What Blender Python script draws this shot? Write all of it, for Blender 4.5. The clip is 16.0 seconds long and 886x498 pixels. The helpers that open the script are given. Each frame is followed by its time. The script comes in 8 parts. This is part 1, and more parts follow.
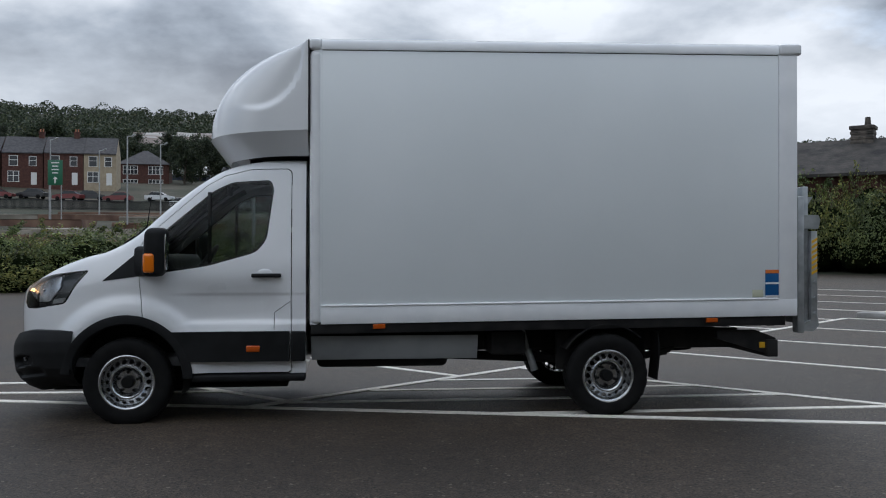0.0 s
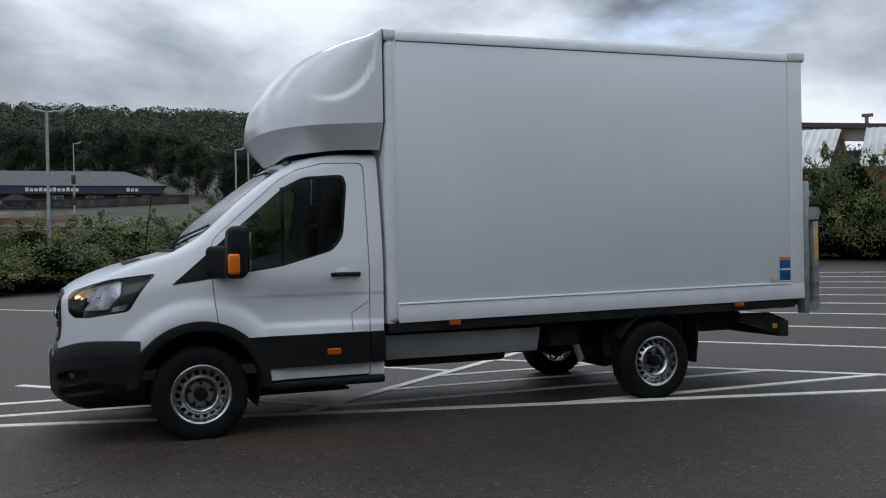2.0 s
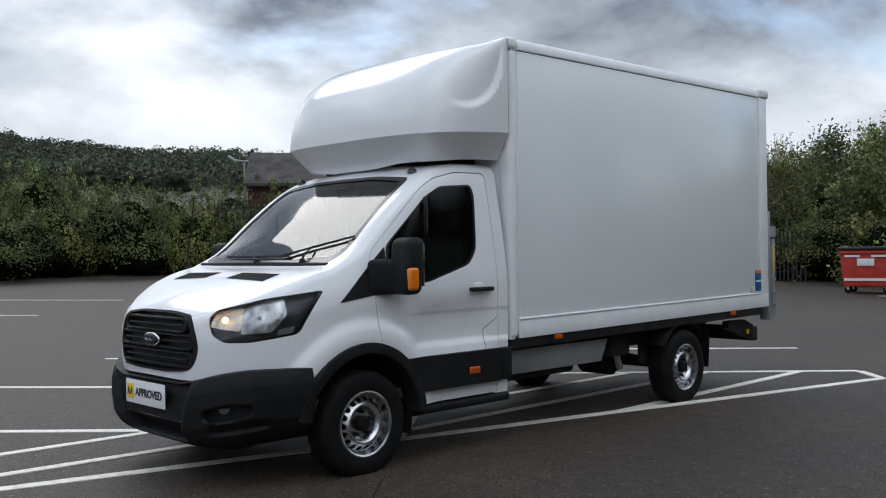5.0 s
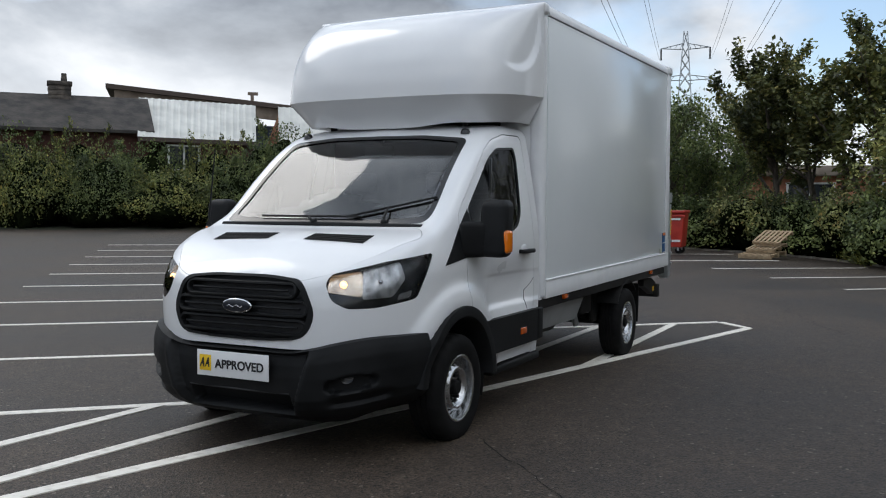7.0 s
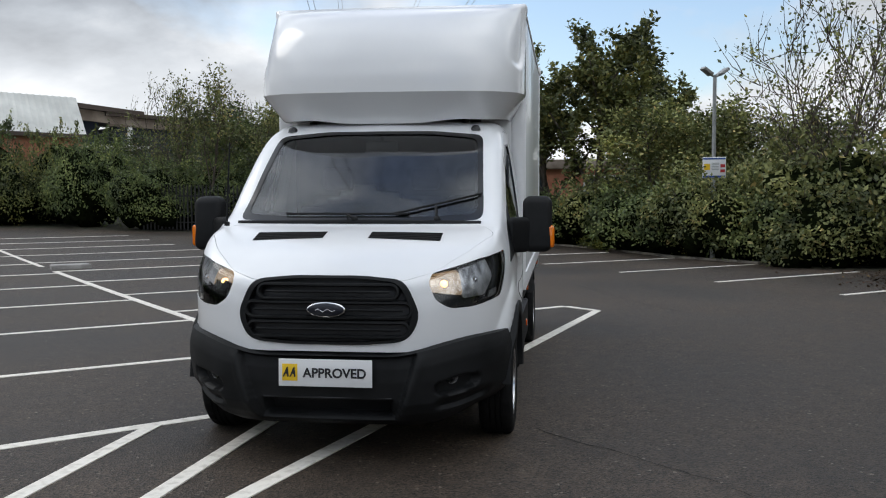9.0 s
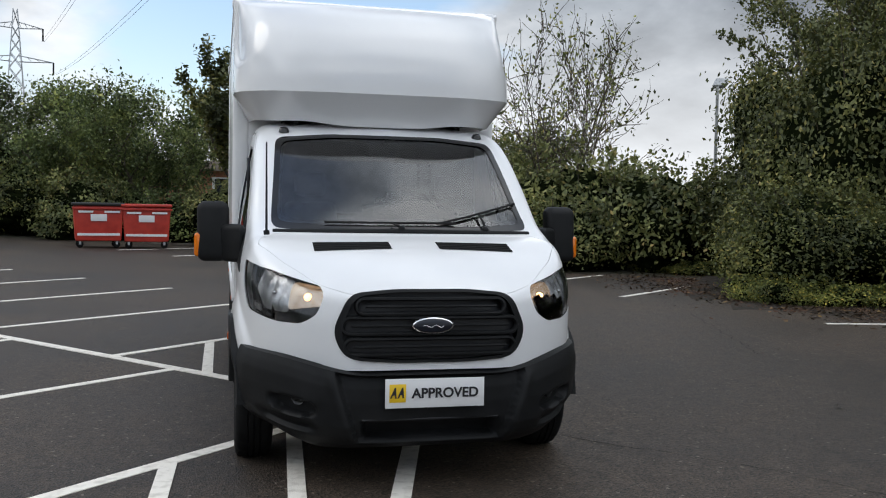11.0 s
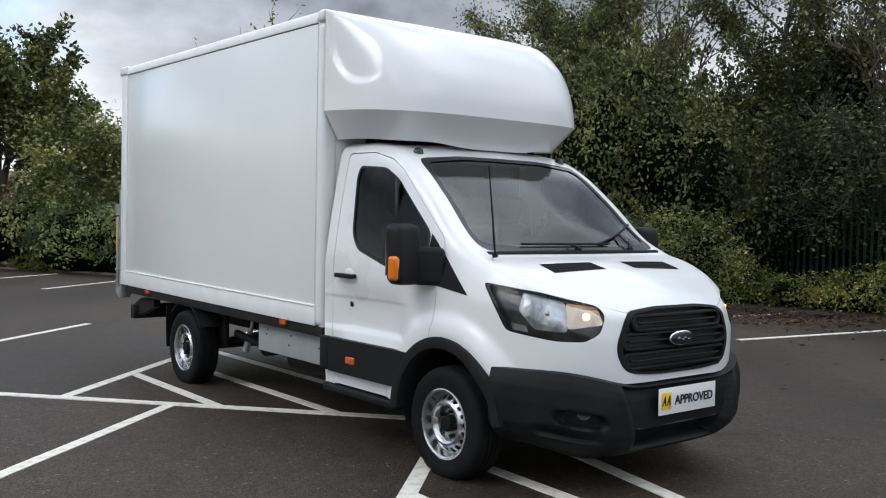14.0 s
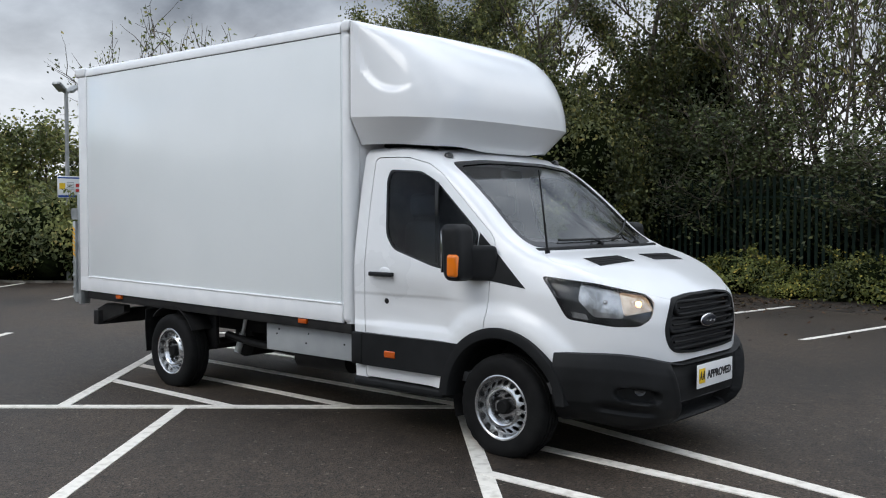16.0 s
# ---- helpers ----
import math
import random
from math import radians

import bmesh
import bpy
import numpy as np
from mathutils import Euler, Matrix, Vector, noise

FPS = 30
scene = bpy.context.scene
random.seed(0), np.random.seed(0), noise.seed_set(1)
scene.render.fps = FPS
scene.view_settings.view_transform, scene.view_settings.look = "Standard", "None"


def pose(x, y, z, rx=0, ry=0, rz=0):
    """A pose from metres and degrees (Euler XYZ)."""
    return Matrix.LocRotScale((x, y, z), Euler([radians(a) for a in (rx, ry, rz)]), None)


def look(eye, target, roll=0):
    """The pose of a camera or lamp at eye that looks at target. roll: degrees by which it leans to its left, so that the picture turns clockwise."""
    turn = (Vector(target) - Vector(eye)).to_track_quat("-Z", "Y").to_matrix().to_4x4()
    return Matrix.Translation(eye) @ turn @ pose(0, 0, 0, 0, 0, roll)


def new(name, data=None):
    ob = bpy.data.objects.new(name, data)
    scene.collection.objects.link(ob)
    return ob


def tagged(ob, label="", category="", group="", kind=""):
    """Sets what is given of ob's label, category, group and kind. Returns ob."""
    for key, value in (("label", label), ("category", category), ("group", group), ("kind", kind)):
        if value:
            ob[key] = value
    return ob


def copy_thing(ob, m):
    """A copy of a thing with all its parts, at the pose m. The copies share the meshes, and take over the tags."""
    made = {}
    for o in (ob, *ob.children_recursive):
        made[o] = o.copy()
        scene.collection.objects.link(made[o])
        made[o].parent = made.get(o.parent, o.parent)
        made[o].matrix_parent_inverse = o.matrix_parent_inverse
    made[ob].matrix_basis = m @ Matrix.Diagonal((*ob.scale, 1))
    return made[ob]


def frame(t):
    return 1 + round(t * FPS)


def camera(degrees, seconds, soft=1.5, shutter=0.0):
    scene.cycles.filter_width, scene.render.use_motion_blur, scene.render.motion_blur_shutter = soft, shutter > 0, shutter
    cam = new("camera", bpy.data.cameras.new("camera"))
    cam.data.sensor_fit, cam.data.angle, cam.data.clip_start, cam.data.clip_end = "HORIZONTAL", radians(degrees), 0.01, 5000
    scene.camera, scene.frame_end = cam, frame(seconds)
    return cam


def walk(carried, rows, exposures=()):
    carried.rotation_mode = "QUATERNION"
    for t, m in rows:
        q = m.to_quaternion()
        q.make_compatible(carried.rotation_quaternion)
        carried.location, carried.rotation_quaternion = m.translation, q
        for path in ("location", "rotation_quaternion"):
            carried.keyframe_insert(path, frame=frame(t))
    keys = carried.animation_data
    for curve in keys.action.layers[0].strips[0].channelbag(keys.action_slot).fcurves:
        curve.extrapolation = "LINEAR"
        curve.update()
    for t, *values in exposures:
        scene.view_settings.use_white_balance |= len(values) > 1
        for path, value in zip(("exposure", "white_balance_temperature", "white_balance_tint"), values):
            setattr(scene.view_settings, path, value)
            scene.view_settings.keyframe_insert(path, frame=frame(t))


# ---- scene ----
cam = camera(51.0, 16.0, soft=1.1)
PATH = [
    (0, (1.747, -8.698, 1.377), (1.955, -6.709, 1.384), -0.0),
    (0.5, (1.053, -8.625, 1.35), (1.431, -6.661, 1.371), -0.9),
    (1, (0.456, -8.488, 1.374), (0.927, -6.544, 1.374), -1.6),
    (1.5, (-0.195, -8.314, 1.419), (0.41, -6.408, 1.403), -1.4),
    (2, (-0.803, -8.057, 1.399), (-0.078, -6.193, 1.391), -1.1),
    (2.5, (-1.366, -7.837, 1.404), (-0.536, -6.018, 1.396), -1.4),
    (3, (-1.911, -7.507, 1.433), (-0.963, -5.746, 1.438), -1.3),
    (3.5, (-2.465, -7.161, 1.465), (-1.394, -5.472, 1.467), -1.2),
    (4, (-2.976, -6.747, 1.464), (-1.801, -5.128, 1.463), -1.2),
    (4.2, (-3.183, -6.57, 1.456), (-1.967, -4.982, 1.455), -1.0),
    (6.3, (-4.981, -4.494, 1.524), (-3.321, -3.379, 1.487), -0.3),
    (6.5, (-5.15, -4.27, 1.529), (-3.454, -3.211, 1.474), 0.1),
    (7, (-5.451, -3.683, 1.528), (-3.672, -2.774, 1.435), 0.3),
    (7.5, (-5.773, -3.121, 1.508), (-3.933, -2.344, 1.4), -0.3),
    (8, (-5.987, -2.528, 1.528), (-4.088, -1.91, 1.413), -0.6),
    (8.5, (-6.119, -1.935, 1.557), (-4.17, -1.502, 1.435), -0.1),
    (9, (-6.188, -1.359, 1.557), (-4.208, -1.1, 1.447), -0.1),
    (9.2, (-6.19, -1.111, 1.58), (-4.201, -0.925, 1.486), -0.1),
    (11.3, (-5.84, 1.517, 1.571), (-3.923, 0.956, 1.479), 1.2),
    (11.5, (-5.798, 1.78, 1.552), (-3.899, 1.158, 1.466), 1.2),
    (12, (-5.592, 2.389, 1.567), (-3.747, 1.621, 1.479), 0.5),
    (12.5, (-5.362, 3.005, 1.564), (-3.574, 2.113, 1.492), 0.5),
    (13, (-5.111, 3.594, 1.579), (-3.373, 2.609, 1.494), 0.4),
    (13.5, (-4.782, 4.112, 1.59), (-3.125, 2.994, 1.505), 0.9),
    (14, (-4.452, 4.628, 1.601), (-2.893, 3.377, 1.537), 1.1),
    (14.5, (-4.144, 5.085, 1.596), (-2.676, 3.726, 1.56), 0.6),
    (15, (-3.959, 5.549, 1.603), (-2.556, 4.123, 1.552), -0.0),
    (15.5, (-3.797, 5.844, 1.591), (-2.458, 4.36, 1.531), -0.1),
    (16, (-3.787, 5.98, 1.633), (-2.477, 4.471, 1.559), 0.0),
]
walk(cam, [(t, look(eye, target, roll)) for t, eye, target, roll in PATH],
     exposures=[(0.0, 0.40, 6180, 10), (1.5, 0.38, 6180, 10), (2.5, 0.44, 6180, 10), (3.5, 0.66, 6200, 10), (6.5, 0.60, 6400, 10), (7.5, 0.48, 6450, 10), (8.0, 0.52, 6500, 10), (9.0, 0.64, 6560, 10), (11.5, 0.74, 6560, 10), (12.5, 0.80, 6520, 10),
                (13.5, 0.88, 6480, 10), (14.0, 0.95, 6460, 10), (14.5, 0.76, 6440, 10), (15.0, 0.84, 6440, 10), (15.5, 0.87, 6430, 10), (16.0, 0.92, 6420, 10)])

# ---- world, sun, exposure ----
SUN_AZ, SUN_EL = 75.0, 44.0          # degrees: azimuth from +x towards +y, height
world = bpy.data.worlds.new("world")
scene.world = world
world.use_nodes = True
wn, wl = world.node_tree.nodes, world.node_tree.links
wn.clear()


def wnode(kind, **values):
    n = wn.new(kind)
    for key, value in values.items():
        n.inputs[key].default_value = value
    return n


sky = wnode("ShaderNodeTexSky")
sky.sky_type, sky.sun_disc = "NISHITA", False
sky.sun_elevation, sky.sun_rotation = radians(SUN_EL), radians(90 - SUN_AZ)
sky_coord = wnode("ShaderNodeTexCoord")
sky_split = wnode("ShaderNodeSeparateXYZ")
wl.new(sky_coord.outputs["Generated"], sky_split.inputs[0])
# clouds lie on a flat layer overhead: the direction is divided by its height
up_clamp = wn.new("ShaderNodeMath")
up_clamp.operation = "MAXIMUM"
up_clamp.inputs[1].default_value = 0.0
wl.new(sky_split.outputs["Z"], up_clamp.inputs[0])
up_add = wn.new("ShaderNodeMath")
up_add.operation = "ADD"
up_add.inputs[1].default_value = 0.36
wl.new(up_clamp.outputs[0], up_add.inputs[0])
flat = wn.new("ShaderNodeVectorMath")
flat.operation = "DIVIDE"
wl.new(sky_coord.outputs["Generated"], flat.inputs[0])
wl.new(up_add.outputs[0], flat.inputs[1])
flat_xy = wn.new("ShaderNodeVectorMath")
flat_xy.operation = "MULTIPLY"
flat_xy.inputs[1].default_value = (1, 1, 0.0)
wl.new(flat.outputs[0], flat_xy.inputs[0])
big = wnode("ShaderNodeTexNoise", Scale=1.15, Detail=8.0, Roughness=0.52, Distortion=0.15)
shade_noise = wnode("ShaderNodeTexNoise", Scale=1.6, Detail=8.0, Roughness=0.53, Distortion=0.15)
shift = wn.new("ShaderNodeVectorMath")
shift.operation = "ADD"
shift.inputs[1].default_value = (3.7, 1.9, 0.6)
wl.new(flat_xy.outputs[0], big.inputs["Vector"])
wl.new(flat_xy.outputs[0], shift.inputs[0])
wl.new(shift.outputs[0], shade_noise.inputs["Vector"])
cover = wn.new("ShaderNodeValToRGB")
cover.color_ramp.elements[0].position, cover.color_ramp.elements[1].position = 0.40, 0.52
cover.color_ramp.elements[0].color, cover.color_ramp.elements[1].color = (0, 0, 0, 1), (1, 1, 1, 1)
# the sky is closed to the north and south, with gaps to the east
closed = wn.new("ShaderNodeMath")
closed.operation = "MULTIPLY_ADD"
closed.inputs[1].default_value = 0.19
northness = wn.new("ShaderNodeMath")
northness.operation = "ABSOLUTE"
wl.new(sky_split.outputs["Y"], northness.inputs[0])
wl.new(northness.outputs[0], closed.inputs[0])
wl.new(big.outputs["Fac"], closed.inputs[2])
# a break in the cloud low in the east
eastward = wn.new("ShaderNodeVectorMath")
eastward.operation = "DOT_PRODUCT"
eastward.inputs[1].default_value = Vector((1.0, -0.06, 0.33)).normalized()
wl.new(sky_coord.outputs["Generated"], eastward.inputs[0])
break_up = wn.new("ShaderNodeMapRange")
break_up.interpolation_type = "SMOOTHSTEP"
for key, value in (("From Min", 0.962), ("From Max", 0.998), ("To Min", 0.0), ("To Max", -0.15)):
    break_up.inputs[key].default_value = value
wl.new(eastward.outputs["Value"], break_up.inputs["Value"])
opened = wn.new("ShaderNodeMath")
opened.operation = "ADD"
wl.new(closed.outputs[0], opened.inputs[0])
wl.new(break_up.outputs[0], opened.inputs[1])
wl.new(opened.outputs[0], cover.inputs[0])
greys = wn.new("ShaderNodeValToRGB")
greys.color_ramp.elements[0].position, greys.color_ramp.elements[1].position = 0.37, 0.62
greys.color_ramp.elements[0].color, greys.color_ramp.elements[1].color = (0.86, 0.89, 0.93, 1), (0.16, 0.185, 0.225, 1)
mid = greys.color_ramp.elements.new(0.50)
mid.color = (0.43, 0.475, 0.535, 1)
# the cloud is thicker to the north than to the south
thick = wn.new("ShaderNodeMath")
thick.operation = "MULTIPLY_ADD"
thick.inputs[1].default_value = 0.035
wl.new(sky_split.outputs["Y"], thick.inputs[0])
wl.new(shade_noise.outputs["Fac"], thick.inputs[2])
wl.new(thick.outputs[0], greys.inputs[0])
# bright haze low down
haze = wn.new("ShaderNodeMapRange")
haze.inputs["From Min"].default_value, haze.inputs["From Max"].default_value = 0.0, 0.22
haze.inputs["To Min"].default_value, haze.inputs["To Max"].default_value = 0.75, 0.0
wl.new(sky_split.outputs["Z"], haze.inputs["Value"])
haze_mix = wn.new("ShaderNodeMix")
haze_mix.data_type = "RGBA"
haze_mix.inputs["B"].default_value = (1.30, 1.33, 1.36, 1)
wl.new(haze.outputs[0], haze_mix.inputs["Factor"])
wl.new(greys.outputs[0], haze_mix.inputs["A"])
cloud_bg = wnode("ShaderNodeBackground", Strength=1.12)
wl.new(haze_mix.outputs["Result"], cloud_bg.inputs["Color"])
# the cloud glows more towards the hidden sun
sunward = wn.new("ShaderNodeVectorMath")
sunward.operation = "DOT_PRODUCT"
sunward.inputs[1].default_value = (math.cos(radians(SUN_AZ)) * math.cos(radians(SUN_EL)), math.sin(radians(SUN_AZ)) * math.cos(radians(SUN_EL)), math.sin(radians(SUN_EL)))
wl.new(sky_coord.outputs["Generated"], sunward.inputs[0])
glow = wn.new("ShaderNodeMapRange")
glow.interpolation_type = "SMOOTHSTEP"
glow.inputs["From Min"].default_value, glow.inputs["From Max"].default_value = -0.8, 0.9
glow.inputs["To Min"].default_value, glow.inputs["To Max"].default_value = 0.80, 1.18
wl.new(sunward.outputs["Value"], glow.inputs["Value"])
# an overcast sky is brighter overhead than low down
overhead = wn.new("ShaderNodeMapRange")
overhead.interpolation_type = "SMOOTHSTEP"
overhead.inputs["From Min"].default_value, overhead.inputs["From Max"].default_value = 0.14, 0.60
overhead.inputs["To Min"].default_value, overhead.inputs["To Max"].default_value = 0.60, 1.36
wl.new(sky_split.outputs["Z"], overhead.inputs["Value"])
cloud_strength = wn.new("ShaderNodeMath")
cloud_strength.operation = "MULTIPLY"
wl.new(glow.outputs[0], cloud_strength.inputs[0])
wl.new(overhead.outputs[0], cloud_strength.inputs[1])
wl.new(cloud_strength.outputs[0], cloud_bg.inputs["Strength"])
sky_bg = wnode("ShaderNodeBackground", Strength=0.12)
wl.new(sky.outputs[0], sky_bg.inputs["Color"])
sky_mix = wn.new("ShaderNodeMixShader")
wl.new(cover.outputs[0], sky_mix.inputs[0])
wl.new(sky_bg.outputs[0], sky_mix.inputs[1])
wl.new(cloud_bg.outputs[0], sky_mix.inputs[2])
world_out = wn.new("ShaderNodeOutputWorld")
wl.new(sky_mix.outputs[0], world_out.inputs[0])

sun_data = bpy.data.lights.new("sun", "SUN")
sun_data.energy, sun_data.angle, sun_data.color = 0.45, radians(30), (1.0, 0.96, 0.90)
sun = new("sun", sun_data)
sun.matrix_world = look((0, 0, 30), (-math.cos(radians(SUN_AZ)) * math.cos(radians(SUN_EL)), -math.sin(radians(SUN_AZ)) * math.cos(radians(SUN_EL)), 30 - math.sin(radians(SUN_EL))))


# ---- materials ----
def material(name, base=(0.5, 0.5, 0.5), rough=0.5, metal=0.0, spec=0.5, coat=0.0):
    m = bpy.data.materials.new(name)
    m.use_nodes = True
    b = m.node_tree.nodes["Principled BSDF"]
    b.inputs["Base Color"].default_value = (*base, 1)
    b.inputs["Roughness"].default_value = rough
    b.inputs["Metallic"].default_value = metal
    b.inputs["Specular IOR Level"].default_value = spec
    b.inputs["Coat Weight"].default_value = coat
    b.inputs["Coat Roughness"].default_value = 0.05
    return m


def vary(m, lo, hi, scale, rough=None, bump=0.0, bump_scale=None, dist=0.01, detail=6.0, lo_at=0.35, hi_at=0.65, stretch=(1, 1, 1)):
    """Noise between two colours, with optional roughness range and relief."""
    nt = m.node_tree
    b = nt.nodes["Principled BSDF"]
    co = nt.nodes.new("ShaderNodeTexCoord")
    mp = nt.nodes.new("ShaderNodeMapping")
    mp.inputs["Scale"].default_value = stretch
    nt.links.new(co.outputs["Object"], mp.inputs["Vector"])
    n = nt.nodes.new("ShaderNodeTexNoise")
    n.inputs["Scale"].default_value, n.inputs["Detail"].default_value = scale, detail
    nt.links.new(mp.outputs[0], n.inputs["Vector"])
    r = nt.nodes.new("ShaderNodeValToRGB")
    r.color_ramp.elements[0].position, r.color_ramp.elements[1].position = lo_at, hi_at
    r.color_ramp.elements[0].color, r.color_ramp.elements[1].color = (*lo, 1), (*hi, 1)
    nt.links.new(n.outputs["Fac"], r.inputs[0])
    nt.links.new(r.outputs[0], b.inputs["Base Color"])
    if rough:
        k = nt.nodes.new("ShaderNodeMapRange")
        k.inputs["To Min"].default_value, k.inputs["To Max"].default_value = rough
        nt.links.new(n.outputs["Fac"], k.inputs["Value"])
        nt.links.new(k.outputs[0], b.inputs["Roughness"])
    if bump:
        n2 = nt.nodes.new("ShaderNodeTexNoise")
        n2.inputs["Scale"].default_value, n2.inputs["Detail"].default_value = bump_scale or scale * 6, 3.0
        nt.links.new(mp.outputs[0], n2.inputs["Vector"])
        bp = nt.nodes.new("ShaderNodeBump")
        bp.inputs["Strength"].default_value, bp.inputs["Distance"].default_value = bump, dist
        nt.links.new(n2.outputs["Fac"], bp.inputs["Height"])
        nt.links.new(bp.outputs[0], b.inputs["Normal"])
    return m


PAINT = vary(material("white_van_paint", (0.8, 0.8, 0.8), 0.28, coat=0.6), (0.78, 0.79, 0.80), (0.83, 0.835, 0.84), 1.5, rough=(0.24, 0.34))


def pressed_panels(m):
    """The cab sides' pressed shapes: the blister round the wheel arch, the ledge low on the door and the swage under its handle."""
    nt = m.node_tree
    co = nt.nodes.new("ShaderNodeTexCoord")
    xyz = nt.nodes.new("ShaderNodeSeparateXYZ")
    nt.links.new(co.outputs["Object"], xyz.inputs[0])

    def calc(op, *values):
        n = nt.nodes.new("ShaderNodeMath")
        n.operation = op
        for k, v in enumerate(values):
            if isinstance(v, (int, float)):
                n.inputs[k].default_value = v
            else:
                nt.links.new(v, n.inputs[k])
        return n.outputs[0]

    def step(v, lo, hi, a, b):
        n = nt.nodes.new("ShaderNodeMapRange")
        n.interpolation_type = "SMOOTHERSTEP"
        nt.links.new(v, n.inputs["Value"])
        for name, value in (("From Min", lo), ("From Max", hi), ("To Min", a), ("To Max", b)):
            n.inputs[name].default_value = value
        return n.outputs[0]

    x, y, z = xyz.outputs
    up = calc("SUBTRACT", z, 0.355)
    r = calc("SQRT", calc("ADD", calc("MULTIPLY", x, x), calc("MULTIPLY", up, up)))
    blister = step(r, 0.585, 0.72, 0.026, 0.0)
    ledge = calc("MULTIPLY", step(z, 0.775, 0.85, 0.022, 0.0), step(x, 0.25, 0.45, 0.0, 1.0))
    low = calc("SMOOTH_MAX", blister, ledge, 0.012)
    swage = calc("MULTIPLY", step(z, 1.015, 1.055, -0.005, 0.0), step(x, 0.2, 0.6, 0.0, 1.0))
    side = step(calc("ABSOLUTE", y), 0.84, 0.95, 0.0, 1.0)
    bp = nt.nodes.new("ShaderNodeBump")
    bp.inputs["Strength"].default_value, bp.inputs["Distance"].default_value = 1.0, 1.0
    nt.links.new(calc("MULTIPLY", calc("ADD", low, swage), side), bp.inputs["Height"])
    nt.links.new(bp.outputs[0], nt.nodes["Principled BSDF"].inputs["Normal"])
    nt.links.new(bp.outputs[0], nt.nodes["Principled BSDF"].inputs["Coat Normal"])


pressed_panels(PAINT)
BOX_WHITE = vary(material("white_box_panel", (0.8, 0.8, 0.8), 0.22, coat=0.3), (0.80, 0.835, 0.84), (0.84, 0.87, 0.875), 0.9, rough=(0.20, 0.24), bump=0.002, bump_scale=1.2, dist=0.02)
BOX_TRIM = vary(material("white_trim", (0.8, 0.8, 0.8), 0.35), (0.80, 0.81, 0.82), (0.86, 0.865, 0.87), 5.0, rough=(0.28, 0.42))
GRP = vary(material("white_moulded_shell", (0.8, 0.8, 0.8), 0.22, coat=0.5), (0.77, 0.78, 0.79), (0.82, 0.825, 0.83), 1.2, rough=(0.14, 0.20))
PLASTIC = vary(material("black_plastic", (0.03, 0.03, 0.03), 0.5, spec=0.20), (0.0072, 0.0077, 0.0082), (0.0130, 0.0136, 0.0144), 6.0, rough=(0.48, 0.64), bump=0.25, bump_scale=500, dist=0.002)
GLOSS_BLACK = material("black_gloss_trim", (0.012, 0.012, 0.013), 0.18)
RUBBER = vary(material("tyre_rubber", (0.02, 0.02, 0.02), 0.75, spec=0.15), (0.005, 0.005, 0.0052), (0.0105, 0.0104, 0.0102), 9.0, rough=(0.65, 0.85), bump=0.2, bump_scale=120, dist=0.002)
STEEL = vary(material("silver_wheel_paint", (0.55, 0.56, 0.57), 0.38, 0.95), (0.46, 0.47, 0.48), (0.62, 0.63, 0.64), 14.0, rough=(0.18, 0.30))
CHASSIS = vary(material("black_chassis", (0.02, 0.02, 0.02), 0.6, spec=0.25), (0.008, 0.008, 0.009), (0.022, 0.021, 0.020), 7.0, rough=(0.45, 0.75))
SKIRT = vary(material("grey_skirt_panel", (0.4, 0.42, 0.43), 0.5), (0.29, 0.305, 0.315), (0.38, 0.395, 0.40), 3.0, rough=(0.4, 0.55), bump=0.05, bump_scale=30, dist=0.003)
GALV = vary(material("galvanised_steel", (0.45, 0.47, 0.48), 0.45, 0.7), (0.38, 0.40, 0.41), (0.52, 0.54, 0.55), 11.0, rough=(0.35, 0.55))
CHROME = material("chrome", (0.75, 0.76, 0.77), 0.12, 1.0)
AMBER_DEEP = material("deep_amber_lens", (0.50, 0.085, 0.006), 0.15, coat=0.4)
AMBER = material("amber_lens", (0.80, 0.19, 0.007), 0.12, coat=0.5)
INTERIOR = vary(material("cab_interior", (0.03, 0.03, 0.032), 0.7), (0.05, 0.05, 0.053), (0.09, 0.09, 0.094), 12.0)
SEAT_CLOTH = vary(material("seat_cloth", (0.04, 0.04, 0.045), 0.9), (0.03, 0.03, 0.034), (0.06, 0.06, 0.064), 60.0)
BADGE_BLUE = material("badge_dark_enamel", (0.010, 0.012, 0.020), 0.3)
PLATE_WHITE = material("plate_white", (0.80, 0.80, 0.80), 0.4)
PLATE_YELLOW = material("plate_yellow", (0.85, 0.55, 0.02), 0.4)
INK = material("black_ink", (0.015, 0.015, 0.018), 0.5)
BLUE_STICKER = material("blue_sticker", (0.01, 0.10, 0.28), 0.35)
ORANGE_STICKER = material("orange_sticker", (0.75, 0.20, 0.04), 0.4)
PALE_STICKER = material("pale_sticker", (0.55, 0.55, 0.42), 0.5)
HAZARD_Y = material("hazard_yellow", (0.75, 0.42, 0.02), 0.45)
LAMP_GLOW = material("lit_bulb", (1.0, 0.8, 0.5), 0.3)
LAMP_GLOW.node_tree.nodes["Principled BSDF"].inputs["Emission Color"].default_value = (1.0, 0.50, 0.16, 1)
LAMP_GLOW.node_tree.nodes["Principled BSDF"].inputs["Emission Strength"].default_value = 3.0
LAMP_SILVER = vary(material("silvered_lamp_housing", (0.6, 0.61, 0.62), 0.16, 0.60), (0.24, 0.245, 0.25), (0.66, 0.67, 0.68), 3.0, bump=0.30, bump_scale=5, dist=0.04, stretch=(4, 4, 2.5))
